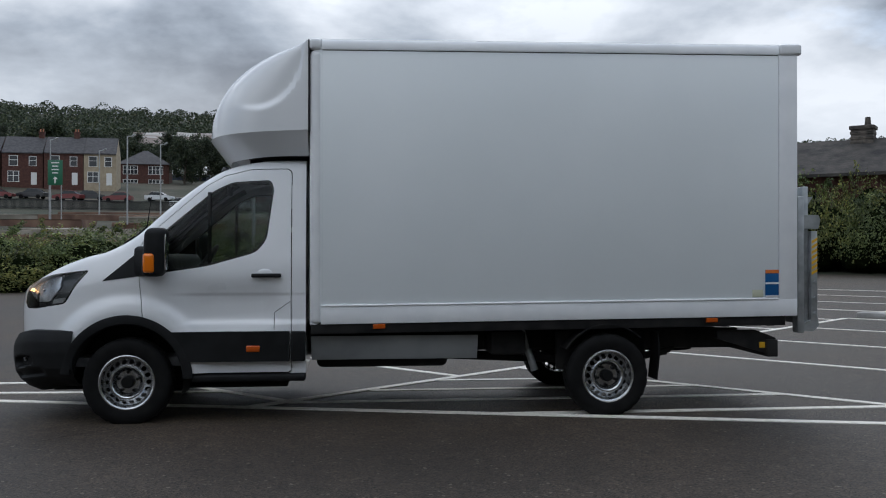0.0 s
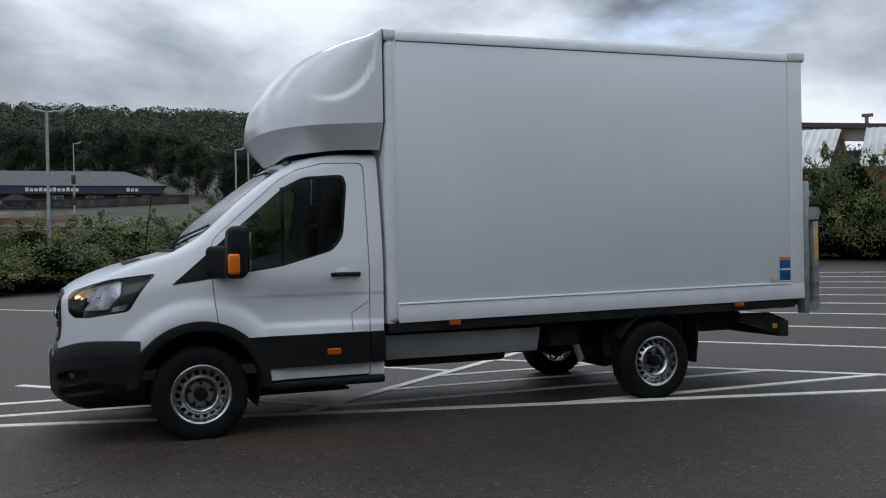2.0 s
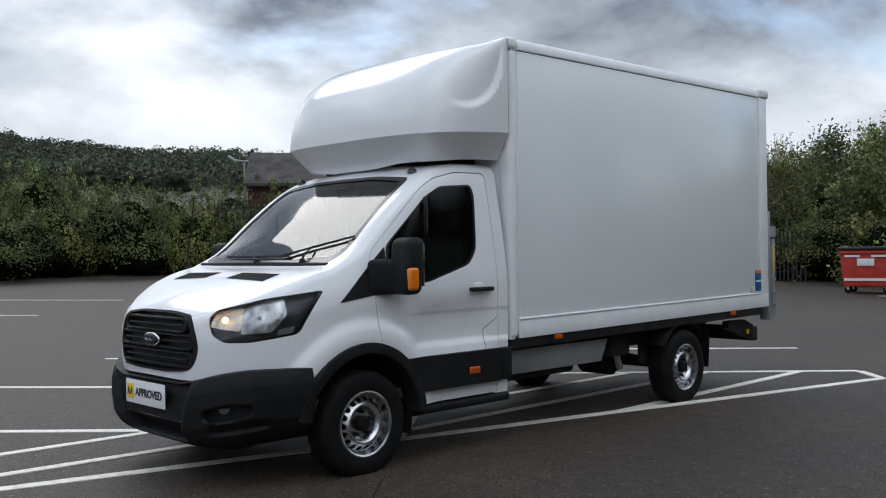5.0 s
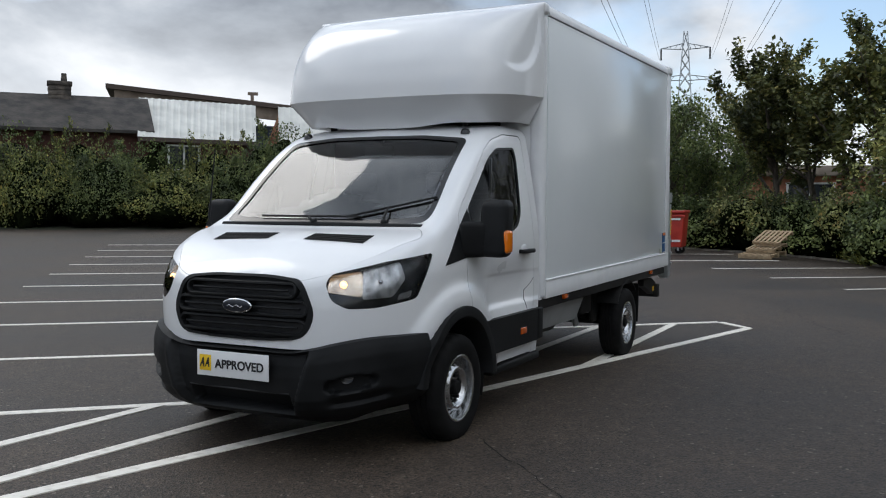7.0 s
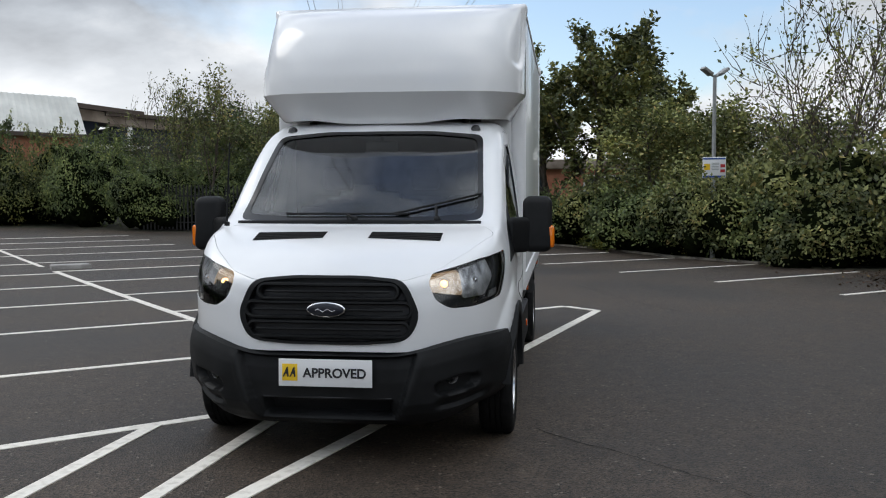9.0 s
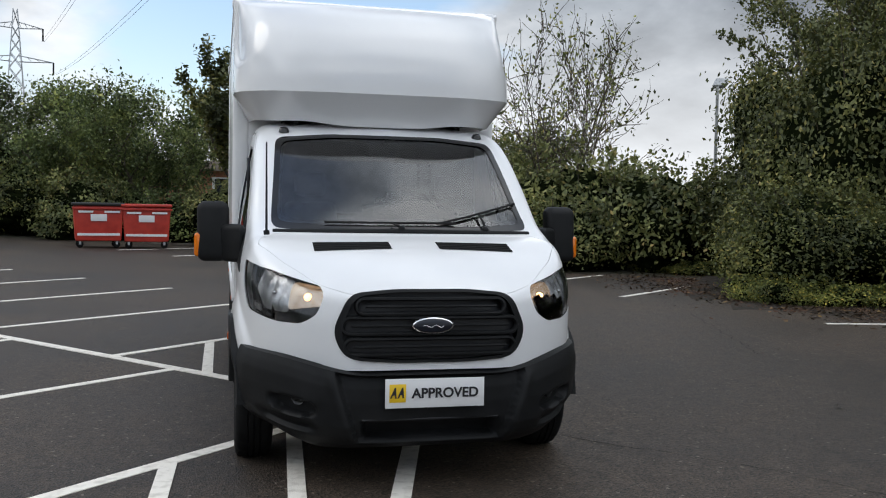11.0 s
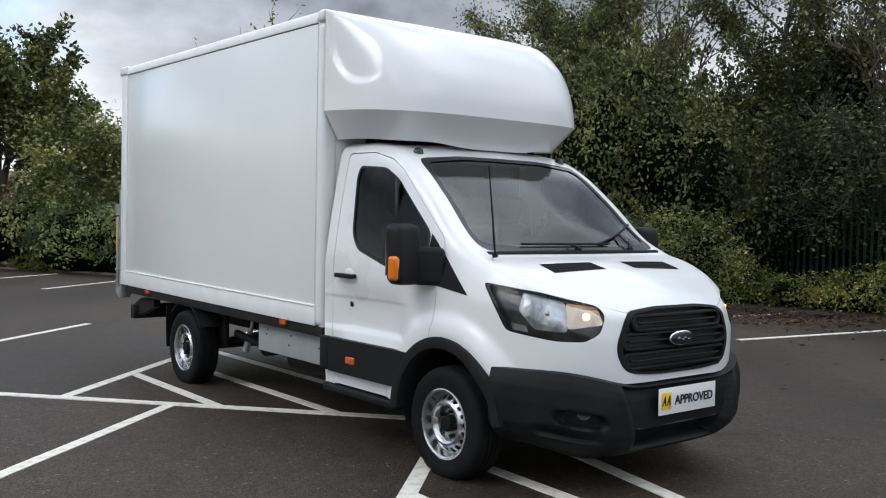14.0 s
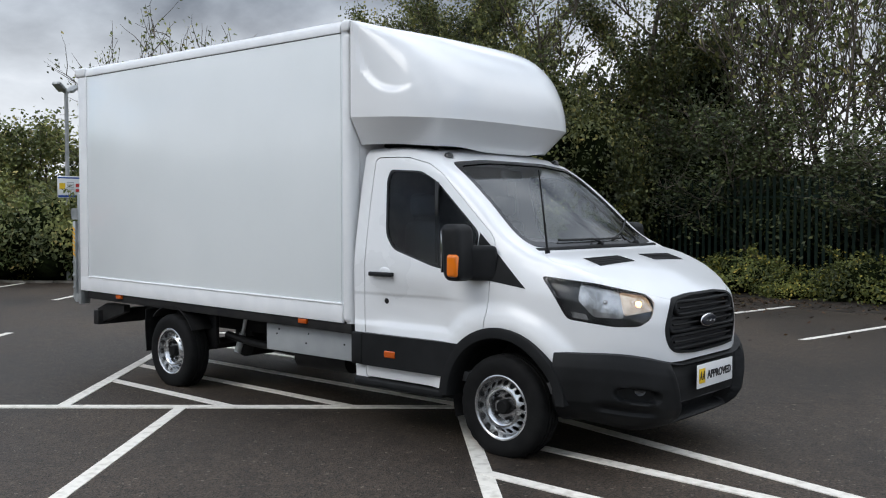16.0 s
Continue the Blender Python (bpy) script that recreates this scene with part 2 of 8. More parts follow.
LAMP_WARM = vary(material("self_glowing_reflector", (0.7, 0.6, 0.5), 0.2, 0.8), (0.26, 0.245, 0.22), (0.66, 0.62, 0.55), 3.0, bump=0.30, bump_scale=5, dist=0.04, stretch=(4, 4, 2.5))
# faint emission stands in for the bulb's light on the reflector
LAMP_WARM.node_tree.nodes["Principled BSDF"].inputs["Emission Color"].default_value = (1.0, 0.58, 0.24, 1)
LAMP_WARM.node_tree.nodes["Principled BSDF"].inputs["Emission Strength"].default_value = 0.09
LAMP_GREY = vary(material("grey_lamp_housing", (0.03, 0.032, 0.034), 0.2), (0.016, 0.017, 0.018), (0.045, 0.047, 0.05), 8.0, rough=(0.12, 0.22))
PALE_TRIM = vary(material("pale_grey_cab_trim", (0.35, 0.36, 0.36), 0.7), (0.30, 0.31, 0.31), (0.40, 0.41, 0.41), 8.0)
REFLECTOR = material("lamp_reflector", (0.85, 0.86, 0.87), 0.08, 1.0)


def glass(name, tint, rough=0.0, ior=1.45):
    m = bpy.data.materials.new(name)
    m.use_nodes = True
    nt = m.node_tree
    nt.nodes.clear()
    o = nt.nodes.new("ShaderNodeOutputMaterial")
    mix = nt.nodes.new("ShaderNodeMixShader")
    t = nt.nodes.new("ShaderNodeBsdfTransparent")
    g = nt.nodes.new("ShaderNodeBsdfGlossy")
    f = nt.nodes.new("ShaderNodeFresnel")
    f.inputs["IOR"].default_value = ior
    t.inputs["Color"].default_value = (*tint, 1)
    g.inputs["Roughness"].default_value = rough
    nt.links.new(f.outputs[0], mix.inputs[0])
    nt.links.new(t.outputs[0], mix.inputs[1])
    nt.links.new(g.outputs[0], mix.inputs[2])
    nt.links.new(mix.outputs[0], o.inputs[0])
    return m


SCREEN_GLASS = glass("windscreen_glass", (0.68, 0.74, 0.71), 0.05, 2.1)
SIDE_GLASS = glass("side_window_glass", (0.48, 0.55, 0.53), 0.0, 1.40)
CLEAR = glass("clear_inner_face", (1.0, 1.0, 1.0), 0.0, 1.0001)
LENS = glass("clear_lens", (0.93, 0.94, 0.95), 0.0, 1.38)

# ---- mesh helpers ----


def mesh_of(bm, name, mats, angle=32.0):
    bmesh.ops.recalc_face_normals(bm, faces=bm.faces)
    me = bpy.data.meshes.new(name)
    bm.to_mesh(me)
    bm.free()
    for m in (mats if isinstance(mats, (list, tuple)) else [mats]):
        me.materials.append(m)
    smooth(me, angle)
    return me


def smooth(me, angle=32.0):
    me.polygons.foreach_set("use_smooth", [True] * len(me.polygons))
    me.set_sharp_from_angle(angle=radians(angle))
    me.update()


def part(name, bm, mat, parent=None, label="", angle=32.0, m=None):
    """One mesh object from a bmesh (or a mesh), under a thing or a part."""
    me = bm if isinstance(bm, bpy.types.Mesh) else mesh_of(bm, name, mat, angle)
    ob = new(name, me)
    if m is not None:
        ob.matrix_basis = m
    if parent is not None:
        ob.parent = parent
    return tagged(ob, label)


def thing(name, label, category, group="", m=None, kind=""):
    ob = new(name)
    ob.empty_display_size = 0.2
    if m is not None:
        ob.matrix_basis = m
    return tagged(ob, label, category, group, kind)


def box(bm, lo, hi, bevel=0.0, seg=2, m=None):
    """A box between two corners, with bevelled edges."""
    c = [(a + b) / 2 for a, b in zip(lo, hi)]
    s = [max(abs(b - a), 1e-4) for a, b in zip(lo, hi)]
    mat = Matrix.Translation(c) @ Matrix.Diagonal((*s, 1))
    r = bmesh.ops.create_cube(bm, size=1, matrix=(m @ mat) if m is not None else mat)
    if bevel:
        es = list({e for v in r["verts"] for e in v.link_edges})
        bmesh.ops.bevel(bm, geom=es, offset=bevel, segments=seg, profile=0.5, affect="EDGES", clamp_overlap=True)
    return bm


def one_box(lo, hi, bevel=0.0, seg=2, m=None):
    return box(bmesh.new(), lo, hi, bevel, seg, m)


def rod(bm, a, b, r, r2=None, sides=10):
    """A round bar from a to b."""
    a, b = Vector(a), Vector(b)
    d = b - a
    turn = d.to_track_quat("Z", "Y").to_matrix().to_4x4()
    bmesh.ops.create_cone(bm, cap_ends=True, segments=sides, radius1=r, radius2=r if r2 is None else r2, depth=d.length, matrix=Matrix.Translation((a + b) / 2) @ turn)
    return bm


def prism(outline, axis, lo, hi, bm=None):
    """An outline in the plane across an axis, pushed out from lo to hi along it."""
    bm = bm or bmesh.new()

    def at(p, w):
        return {"x": (w, p[0], p[1]), "y": (p[0], w, p[1]), "z": (p[0], p[1], w)}[axis]
    a = [bm.verts.new(at(p, lo)) for p in outline]
    b = [bm.verts.new(at(p, hi)) for p in outline]
    n = len(outline)
    bm.faces.new(a)
    bm.faces.new(b[::-1])
    for i in range(n):
        bm.faces.new((a[i], b[i], b[(i + 1) % n], a[(i + 1) % n]))
    bmesh.ops.recalc_face_normals(bm, faces=bm.faces)
    return bm


def rounded(points, r=0.05, steps=4):
    """A closed outline with its corners rounded off."""
    out, n = [], len(points)
    for i in range(n):
        p0, p, p1 = (Vector(points[k % n]) for k in (i - 1, i, i + 1))
        ra = min(r, (p0 - p).length * 0.45, (p1 - p).length * 0.45)
        a, b = p + (p0 - p).normalized() * ra, p + (p1 - p).normalized() * ra
        for k in range(steps + 1):
            t = k / steps
            out.append(tuple((1 - t) ** 2 * a + 2 * t * (1 - t) * p + t * t * b))
    return out


def lathe(profile, sides, axis="y", bm=None, m=None):
    """Turns a profile of (radius, offset) round an axis."""
    bm = bm or bmesh.new()
    rings = []
    for r, o in profile:
        ring = []
        for k in range(sides):
            a = 2 * math.pi * k / sides
            v = (r * math.cos(a), o, r * math.sin(a)) if axis == "y" else (r * math.cos(a), r * math.sin(a), o) if axis == "z" else (o, r * math.cos(a), r * math.sin(a))
            ring.append(bm.verts.new(m @ Vector(v) if m is not None else v))
        rings.append(ring)
    for p, q in zip(rings, rings[1:]):
        for k in range(sides):
            bm.faces.new((p[k], p[(k + 1) % sides], q[(k + 1) % sides], q[k]))
    return bm


def boolean(me, cutters, op="DIFFERENCE"):
    """A mesh cut by (or crossed with) closed bmeshes, as a new mesh."""
    ob = new("raw", me)
    temps = []
    for bm in cutters:
        cm = bpy.data.meshes.new("cut")
        bm.to_mesh(cm)
        bm.free()
        c = new("cut", cm)
        temps.append(c)
        md = ob.modifiers.new("b", "BOOLEAN")
        md.operation, md.solver, md.object = op, "EXACT", c
    bpy.context.view_layer.update()
    out = bpy.data.meshes.new_from_object(ob.evaluated_get(bpy.context.evaluated_depsgraph_get()))
    for o in (ob, *temps):
        bpy.data.objects.remove(o)
    return out


def tube(points, r, sides=8, bm=None, taper=1.0):
    """A round bar along a line of points."""
    bm = bm or bmesh.new()
    pts = [Vector(p) for p in points]
    rings = []
    for i, p in enumerate(pts):
        d = (pts[min(i + 1, len(pts) - 1)] - pts[max(i - 1, 0)]).normalized()
        q = d.to_track_quat("Z", "Y")
        rr = r * (1 + (taper - 1) * i / max(len(pts) - 1, 1))
        rings.append([bm.verts.new(p + q @ Vector((rr * math.cos(2 * math.pi * k / sides), rr * math.sin(2 * math.pi * k / sides), 0))) for k in range(sides)])
    for p, q in zip(rings, rings[1:]):
        for k in range(sides):
            bm.faces.new((p[k], p[(k + 1) % sides], q[(k + 1) % sides], q[k]))
    bm.faces.new(rings[0][::-1])
    bm.faces.new(rings[-1])
    return bm

# ---- ground ----
EDGE_AZ = [-180, -150, -120, -100, -80, -65, -55, -43, -40, -33, -24, -13, -5, 0, 10, 20, 27, 35, 45, 52, 60, 70, 80, 86, 95, 99, 111, 125, 150, 180]
EDGE_R = [45, 28, 11.2, 10.8, 11.6, 12.8, 12.0, 11.3, 15.2, 16.4, 16.4, 18.7, 22.6, 24.5, 26.2, 28.4, 30.5, 34.5, 35.2, 36, 37.5, 37.5, 33.5, 30, 26, 25.0, 25.7, 27, 38, 45]
HILL_D = [0, 5, 25, 40, 55, 90, 130, 165, 250, 450, 800, 1000, 1400, 5000]
HILL_Z = [0, 0, 0.0, 0.0, 0.6, 3.6, 7.6, 12.6, 22, 45, 112, 132, 128, 120]


def ease(a, b, v):
    t = min(max((v - a) / (b - a), 0.0), 1.0)
    return t * t * (3 - 2 * t)


def edge_radius(az):
    return float(np.interp((az + 180) % 360 - 180, EDGE_AZ, EDGE_R))


def ground_z(x, y):
    """The height of the ground: level round the van, a slight rise to the north-east, hills beyond the hedge."""
    d, az = math.hypot(x, y), math.degrees(math.atan2(y, x))
    rise = 0.00045 * max(0.0, min(d, 60) - 5) ** 2 * ease(-12, 18, az) * (1 - ease(75, 95, az))
    far = float(np.interp(d, HILL_D, HILL_Z)) * ease(30, 60, az) * (1 - ease(150, 178, az)) * (0.73 + 0.27 * ease(62, 86, az))
    return rise + far


ASPHALT = material("asphalt", (0.05, 0.05, 0.05), 0.8)
nt = ASPHALT.node_tree
bsdf = nt.nodes["Principled BSDF"]
tc = nt.nodes.new("ShaderNodeTexCoord")
grit = nt.nodes.new("ShaderNodeTexVoronoi")
grit.inputs["Scale"].default_value = 85.0
stain = nt.nodes.new("ShaderNodeTexNoise")
stain.inputs["Scale"].default_value, stain.inputs["Detail"].default_value = 0.35, 8.0
worn = nt.nodes.new("ShaderNodeTexNoise")
worn.inputs["Scale"].default_value, worn.inputs["Detail"].default_value = 5.5, 9.0
for n in (grit, stain, worn):
    nt.links.new(tc.outputs["Object"], n.inputs["Vector"])
stone = nt.nodes.new("ShaderNodeValToRGB")
stone.color_ramp.elements[0].color, stone.color_ramp.elements[1].color = (0.004, 0.0034, 0.0028, 1), (0.090, 0.067, 0.049, 1)
stone.color_ramp.elements[0].position, stone.color_ramp.elements[1].position = 0.1, 0.95
nt.links.new(grit.outputs["Color"], stone.inputs[0])
patch = nt.nodes.new("ShaderNodeValToRGB")
patch.color_ramp.elements[0].color, patch.color_ramp.elements[1].color = (0.62, 0.61, 0.60, 1), (1.30, 1.26, 1.20, 1)
patch.color_ramp.elements[0].position, patch.color_ramp.elements[1].position = 0.36, 0.66
nt.links.new(stain.outputs["Fac"], patch.inputs[0])
wear = nt.nodes.new("ShaderNodeMapRange")
wear.inputs["To Min"].default_value, wear.inputs["To Max"].default_value = 0.45, 1.55
nt.links.new(worn.outputs["Fac"], wear.inputs["Value"])
mul = nt.nodes.new("ShaderNodeMix")
mul.data_type, mul.blend_type = "RGBA", "MULTIPLY"
mul.inputs["Factor"].default_value = 1.0
nt.links.new(stone.outputs[0], mul.inputs["A"])
nt.links.new(patch.outputs[0], mul.inputs["B"])
mul2 = nt.nodes.new("ShaderNodeVectorMath")
mul2.operation = "MULTIPLY"
nt.links.new(mul.outputs["Result"], mul2.inputs[0])
nt.links.new(wear.outputs[0], mul2.inputs[1])
chip = nt.nodes.new("ShaderNodeTexVoronoi")
chip.inputs["Scale"].default_value = 60.0
nt.links.new(tc.outputs["Object"], chip.inputs["Vector"])
chip_pick = nt.nodes.new("ShaderNodeValToRGB")
chip_pick.color_ramp.elements[0].position, chip_pick.color_ramp.elements[1].position = 0.90, 0.94
nt.links.new(chip.outputs["Color"], chip_pick.inputs[0])
chips = nt.nodes.new("ShaderNodeMix")
chips.data_type = "RGBA"
chips.inputs["B"].default_value = (0.23, 0.195, 0.16, 1)
chip_share = nt.nodes.new("ShaderNodeMath")
chip_share.operation = "MULTIPLY"
chip_share.inputs[1].default_value = 0.7
nt.links.new(chip_pick.outputs[0], chip_share.inputs[0])
nt.links.new(chip_share.outputs[0], chips.inputs["Factor"])
nt.links.new(mul2.outputs[0], chips.inputs["A"])
nt.links.new(chips.outputs["Result"], bsdf.inputs["Base Color"])
gl = nt.nodes.new("ShaderNodeMapRange")
gl.inputs["To Min"].default_value, gl.inputs["To Max"].default_value = 0.52, 0.76
nt.links.new(stain.outputs["Fac"], gl.inputs["Value"])
nt.links.new(gl.outputs[0], bsdf.inputs["Roughness"])
bsdf.inputs["Specular IOR Level"].default_value = 0.38
bp = nt.nodes.new("ShaderNodeBump")
bp.inputs["Strength"].default_value, bp.inputs["Distance"].default_value = 0.55, 0.006
nt.links.new(grit.outputs["Distance"], bp.inputs["Height"])
nt.links.new(bp.outputs[0], bsdf.inputs["Normal"])

EARTH = vary(material("rough_earth_and_grass", (0.06, 0.07, 0.03), 0.9), (0.022, 0.030, 0.012), (0.075, 0.062, 0.042), 0.12, bump=0.6, bump_scale=3.0, dist=0.1)
LINE_PAINT = vary(material("worn_white_line_paint", (0.6, 0.6, 0.58), 0.7), (0.60, 0.56, 0.49), (0.80, 0.76, 0.685), 14.0, rough=(0.6, 0.85), bump=0.5, bump_scale=120, dist=0.003, lo_at=0.30, hi_at=0.52)


def build_ground():
    ring_in = [0.0, 0.06, 0.12, 0.18, 0.25, 0.33, 0.42, 0.52, 0.62, 0.72, 0.82, 0.91, 1.0]
    ring_out = [50, 57, 66, 78, 92, 110, 130, 165, 205, 250, 340, 450, 600, 800, 900, 1000, 1200, 1400, 2200, 3500, 4800]
    steps = 240
    verts, faces, slots = [(0, 0, 0)], [], []
    for k in range(1, len(ring_in) + len(ring_out)):
        for s in range(steps):
            az = -180 + 360 * s / steps
            r = edge_radius(az) * ring_in[k] if k < len(ring_in) else ring_out[k - len(ring_in)]
            x, y = r * math.cos(radians(az)), r * math.sin(radians(az))
            verts.append((x, y, ground_z(x, y)))
    for s in range(steps):
        faces.append((0, 1 + s, 1 + (s + 1) % steps))
        slots.append(0)
    for k in range(1, len(ring_in) + len(ring_out) - 1):
        a, b = 1 + (k - 1) * steps, 1 + k * steps
        for s in range(steps):
            t = (s + 1) % steps
            faces.append((a + s, b + s, b + t, a + t))
            slots.append(0 if k < len(ring_in) - 1 else 1)
    me = bpy.data.meshes.new("ground")
    me.from_pydata(verts, [], faces)
    me.materials.append(ASPHALT)
    me.materials.append(EARTH)
    me.polygons.foreach_set("material_index", slots)
    me.polygons.foreach_set("use_smooth", [True] * len(faces))
    me.update()
    tagged(new("ground", me), "dark grey worn asphalt car park with rough ground beyond", "ground", kind="structure")


build_ground()


def mark(a, b, width=0.10, label="worn white painted bay line on the asphalt"):
    """A painted line on the ground, 4 mm thick, that follows its height."""
    a, b = Vector(a), Vector(b)
    lift = 0.0045 + 0.0007 * (len(bpy.data.objects) % 7)
    d = (b - a).normalized()
    side = Vector((-d.y, d.x)) * width / 2
    n = max(1, int((b - a).length / 0.8))
    bm = bmesh.new()
    rows = []
    for i in range(n + 1):
        p = a.lerp(b, i / n)
        row = []
        for q in (p + side, p - side):
            z = ground_z(*q)
            row.append((bm.verts.new((*q, z + lift)), bm.verts.new((*q, z - 0.002))))
        rows.append(row)
    for r, s in zip(rows, rows[1:]):
        bm.faces.new((r[0][0], s[0][0], s[1][0], r[1][0]))
        bm.faces.new((r[0][1], r[0][0], s[0][0], s[0][1])[::-1])
        bm.faces.new((r[1][1], r[1][0], s[1][0], s[1][1]))
    ob = part("road_marking", bm, LINE_PAINT)
    tagged(ob, label, "road marking", "painted car park lines", "structure")


SPINE, ALONG, ACROSS = Vector((4.96, 3.19)), Vector((0.756, 0.654)), Vector((0.654, -0.756))


def bay(s, t):
    return SPINE + ALONG * s + ACROSS * t


HATCH = "worn white painted hatching under and round the van"
near = lambda x: (x, -0.098 - 0.256 * x)
mark(near(-3.1), near(6.70), 0.11, HATCH)
mark(near(6.70), (7.15, -1.38), 0.10, HATCH)
mark((7.15, -1.36), (3.78, 2.20), 0.11, HATCH)
mark((0.86, -0.34), bay(9.0, 0), 0.11, HATCH)
mark((1.22, -0.02), (-1.45, 2.74), 0.11, HATCH)
for y, x0, x1 in ((1.24, 2.73, 4.72), (0.57, 1.98, 5.36), (-0.09, 1.22, 5.97), (-0.88, 3.05, 6.64)):
    mark((x0, y), (x1, y), 0.10, HATCH)
mark((-3.0, 1.50), (-0.18, 1.42), 0.10, HATCH)
mark((-3.1, 0.85), (0.53, 0.63), 0.10, HATCH)
mark(bay(10.4, 0), bay(19.0, 0), 0.11)
for k in range(9):
    mark(bay(-2.56 + 2.77 * k, 0), bay(-2.56 + 2.77 * k, -5.0))
for k in range(9):
    mark(bay(1.2 + 2.6 * k, 0.0), bay(1.2 + 2.6 * k, 4.9))
for k in range(7):
    p = Vector((9.21, -5.74)) + Vector((2.10, 1.62)) * k
    mark(p, p + Vector((0.64, -0.77)) * (4.3 if k < 5 else 3.4))
for k in range(5):
    p = Vector((5.42, -7.1)) + Vector((-2.42, 0.46)) * k
    mark(p, p + Vector((-0.175, -0.985)) * 4.2)
for p, q in (((0.9, 21.4), (4.6, 17.0)), ((-3.6, 18.6), (-0.4, 14.8)), ((5.4, 24.8), (8.6, 21.0))):
    mark(p, q)
# low concrete kerb end between the two bay runs
bm = bmesh.new()
c = bay(9.75, 0) + Vector((0.2, -0.4))
box(bm, (-0.40, -0.16, -0.05), (0.40, 0.16, 0.10), 0.03, 2, Matrix.Translation((c.x, c.y, ground_z(*c))) @ Matrix.Rotation(math.atan2(ACROSS.y, ACROSS.x), 4, "Z"))
CONCRETE = vary(material("weathered_concrete", (0.35, 0.34, 0.32), 0.85), (0.26, 0.25, 0.235), (0.40, 0.39, 0.37), 4.0, bump=0.4, bump_scale=40, dist=0.005)
tagged(part("kerb", bm, CONCRETE), "short weathered concrete kerb between parking bays", "kerb", kind="structure")


def crack(a, b, wander, seed, width=0.012):
    """A thin open crack in the asphalt, as a dark wavering strip."""
    rng = random.Random(seed)
    a, b = Vector(a), Vector(b)
    d = (b - a).normalized()
    side = Vector((-d.y, d.x))
    n = int((b - a).length / 0.07)
    bm = bmesh.new()
    off, rows = 0.0, []
    for i in range(n + 1):
        off = 0.9 * off + rng.gauss(0, wander)
        p = a.lerp(b, i / n) + side * off
        w = width * rng.uniform(0.3, 1.2) * (1 if 0 < i < n else 0.1)
        rows.append([bm.verts.new((*(p + side * k * w), ground_z(*p) + 0.0032)) for k in (0.5, -0.5)])
    for r, q in zip(rows, rows[1:]):
        bm.faces.new((r[0], q[0], q[1], r[1]))
    tagged(part("asphalt_crack", bm, CRACK), "thin dark crack in the asphalt", "crack", "asphalt cracks", "structure")


CRACK = vary(material("crack_shadow", (0.006, 0.006, 0.006), 0.95), (0.004, 0.004, 0.004), (0.012, 0.011, 0.010), 20.0)
crack((0.05, -1.12), (-1.10, -2.20), 0.012, 1, 0.012)
crack((-1.10, -2.20), (-2.60, -3.35), 0.012, 2, 0.008)
crack((-3.2, -4.4), (-1.5, -6.2), 0.025, 3, 0.014)
crack((3.0, -4.6), (6.8, -5.8), 0.03, 4, 0.012)
crack((-2.6, 2.8), (-1.4, 5.6), 0.02, 5, 0.010)
crack((6.5, -3.0), (10.5, -1.5), 0.03, 6, 0.014)

# ---- the box van ----
VAN = thing("box_van", "white box van with black bumpers parked on painted hatching", "van")
SX = [-0.990, -0.948, -0.882, -0.805, -0.700, -0.53, -0.32, -0.20, -0.15, 0.0, 0.30, 0.55, 0.75, 0.90, 1.15, 1.42]
SW = [0.38, 0.555, 0.685, 0.785, 0.878, 0.962, 1.01, 1.018, 1.02, 1.025, 1.03, 1.03, 1.03, 1.03, 1.03, 1.025]     # half width
SS = [0.85, 0.88, 0.92, 0.96, 1.00, 1.06, 1.10, 1.12, 1.13, 1.15, 1.18, 1.20, 1.22, 1.24, 1.26, 1.28]     # belt height
ST = [0.345, 0.51, 0.63, 0.722, 0.815, 0.90, 0.94, 0.945, 0.945, 0.935, 0.915, 0.90, 0.89, 0.885, 0.885, 0.885]  # half width of the top
SE = [1.02, 1.06, 1.10, 1.135, 1.19, 1.27, 1.345, 1.375, 1.395, 1.47, 1.735, 1.935, 2.055, 2.105, 2.145, 2.15]   # height of the edge
SC = [1.06, 1.115, 1.165, 1.205, 1.25, 1.305, 1.352, 1.372, 1.41, 1.575, 1.815, 1.995, 2.11, 2.155, 2.175, 2.178]  # height in the middle
SR = [0.05, 0.07, 0.08, 0.09, 0.09, 0.08, 0.07, 0.07, 0.07, 0.08, 0.09, 0.09, 0.10, 0.11, 0.11, 0.11]     # edge rounding


def pchip(x, xs, ys):
    """Smooth interpolation that never overshoots."""
    h = [b - a for a, b in zip(xs, xs[1:])]
    s = [(b - a) / k for a, b, k in zip(ys, ys[1:], h)]
    m = [s[0]] + [0.0 if p * q <= 0 else 2 * p * q / (p + q) for p, q in zip(s, s[1:])] + [s[-1]]
    i = min(max(int(np.searchsorted(xs, x)) - 1, 0), len(xs) - 2)
    t = (x - xs[i]) / h[i]
    return ((1 + 2 * t) * (1 - t) ** 2 * ys[i] + t * (1 - t) ** 2 * h[i] * m[i] + t * t * (3 - 2 * t) * ys[i + 1] + t * t * (t - 1) * h[i] * m[i + 1])


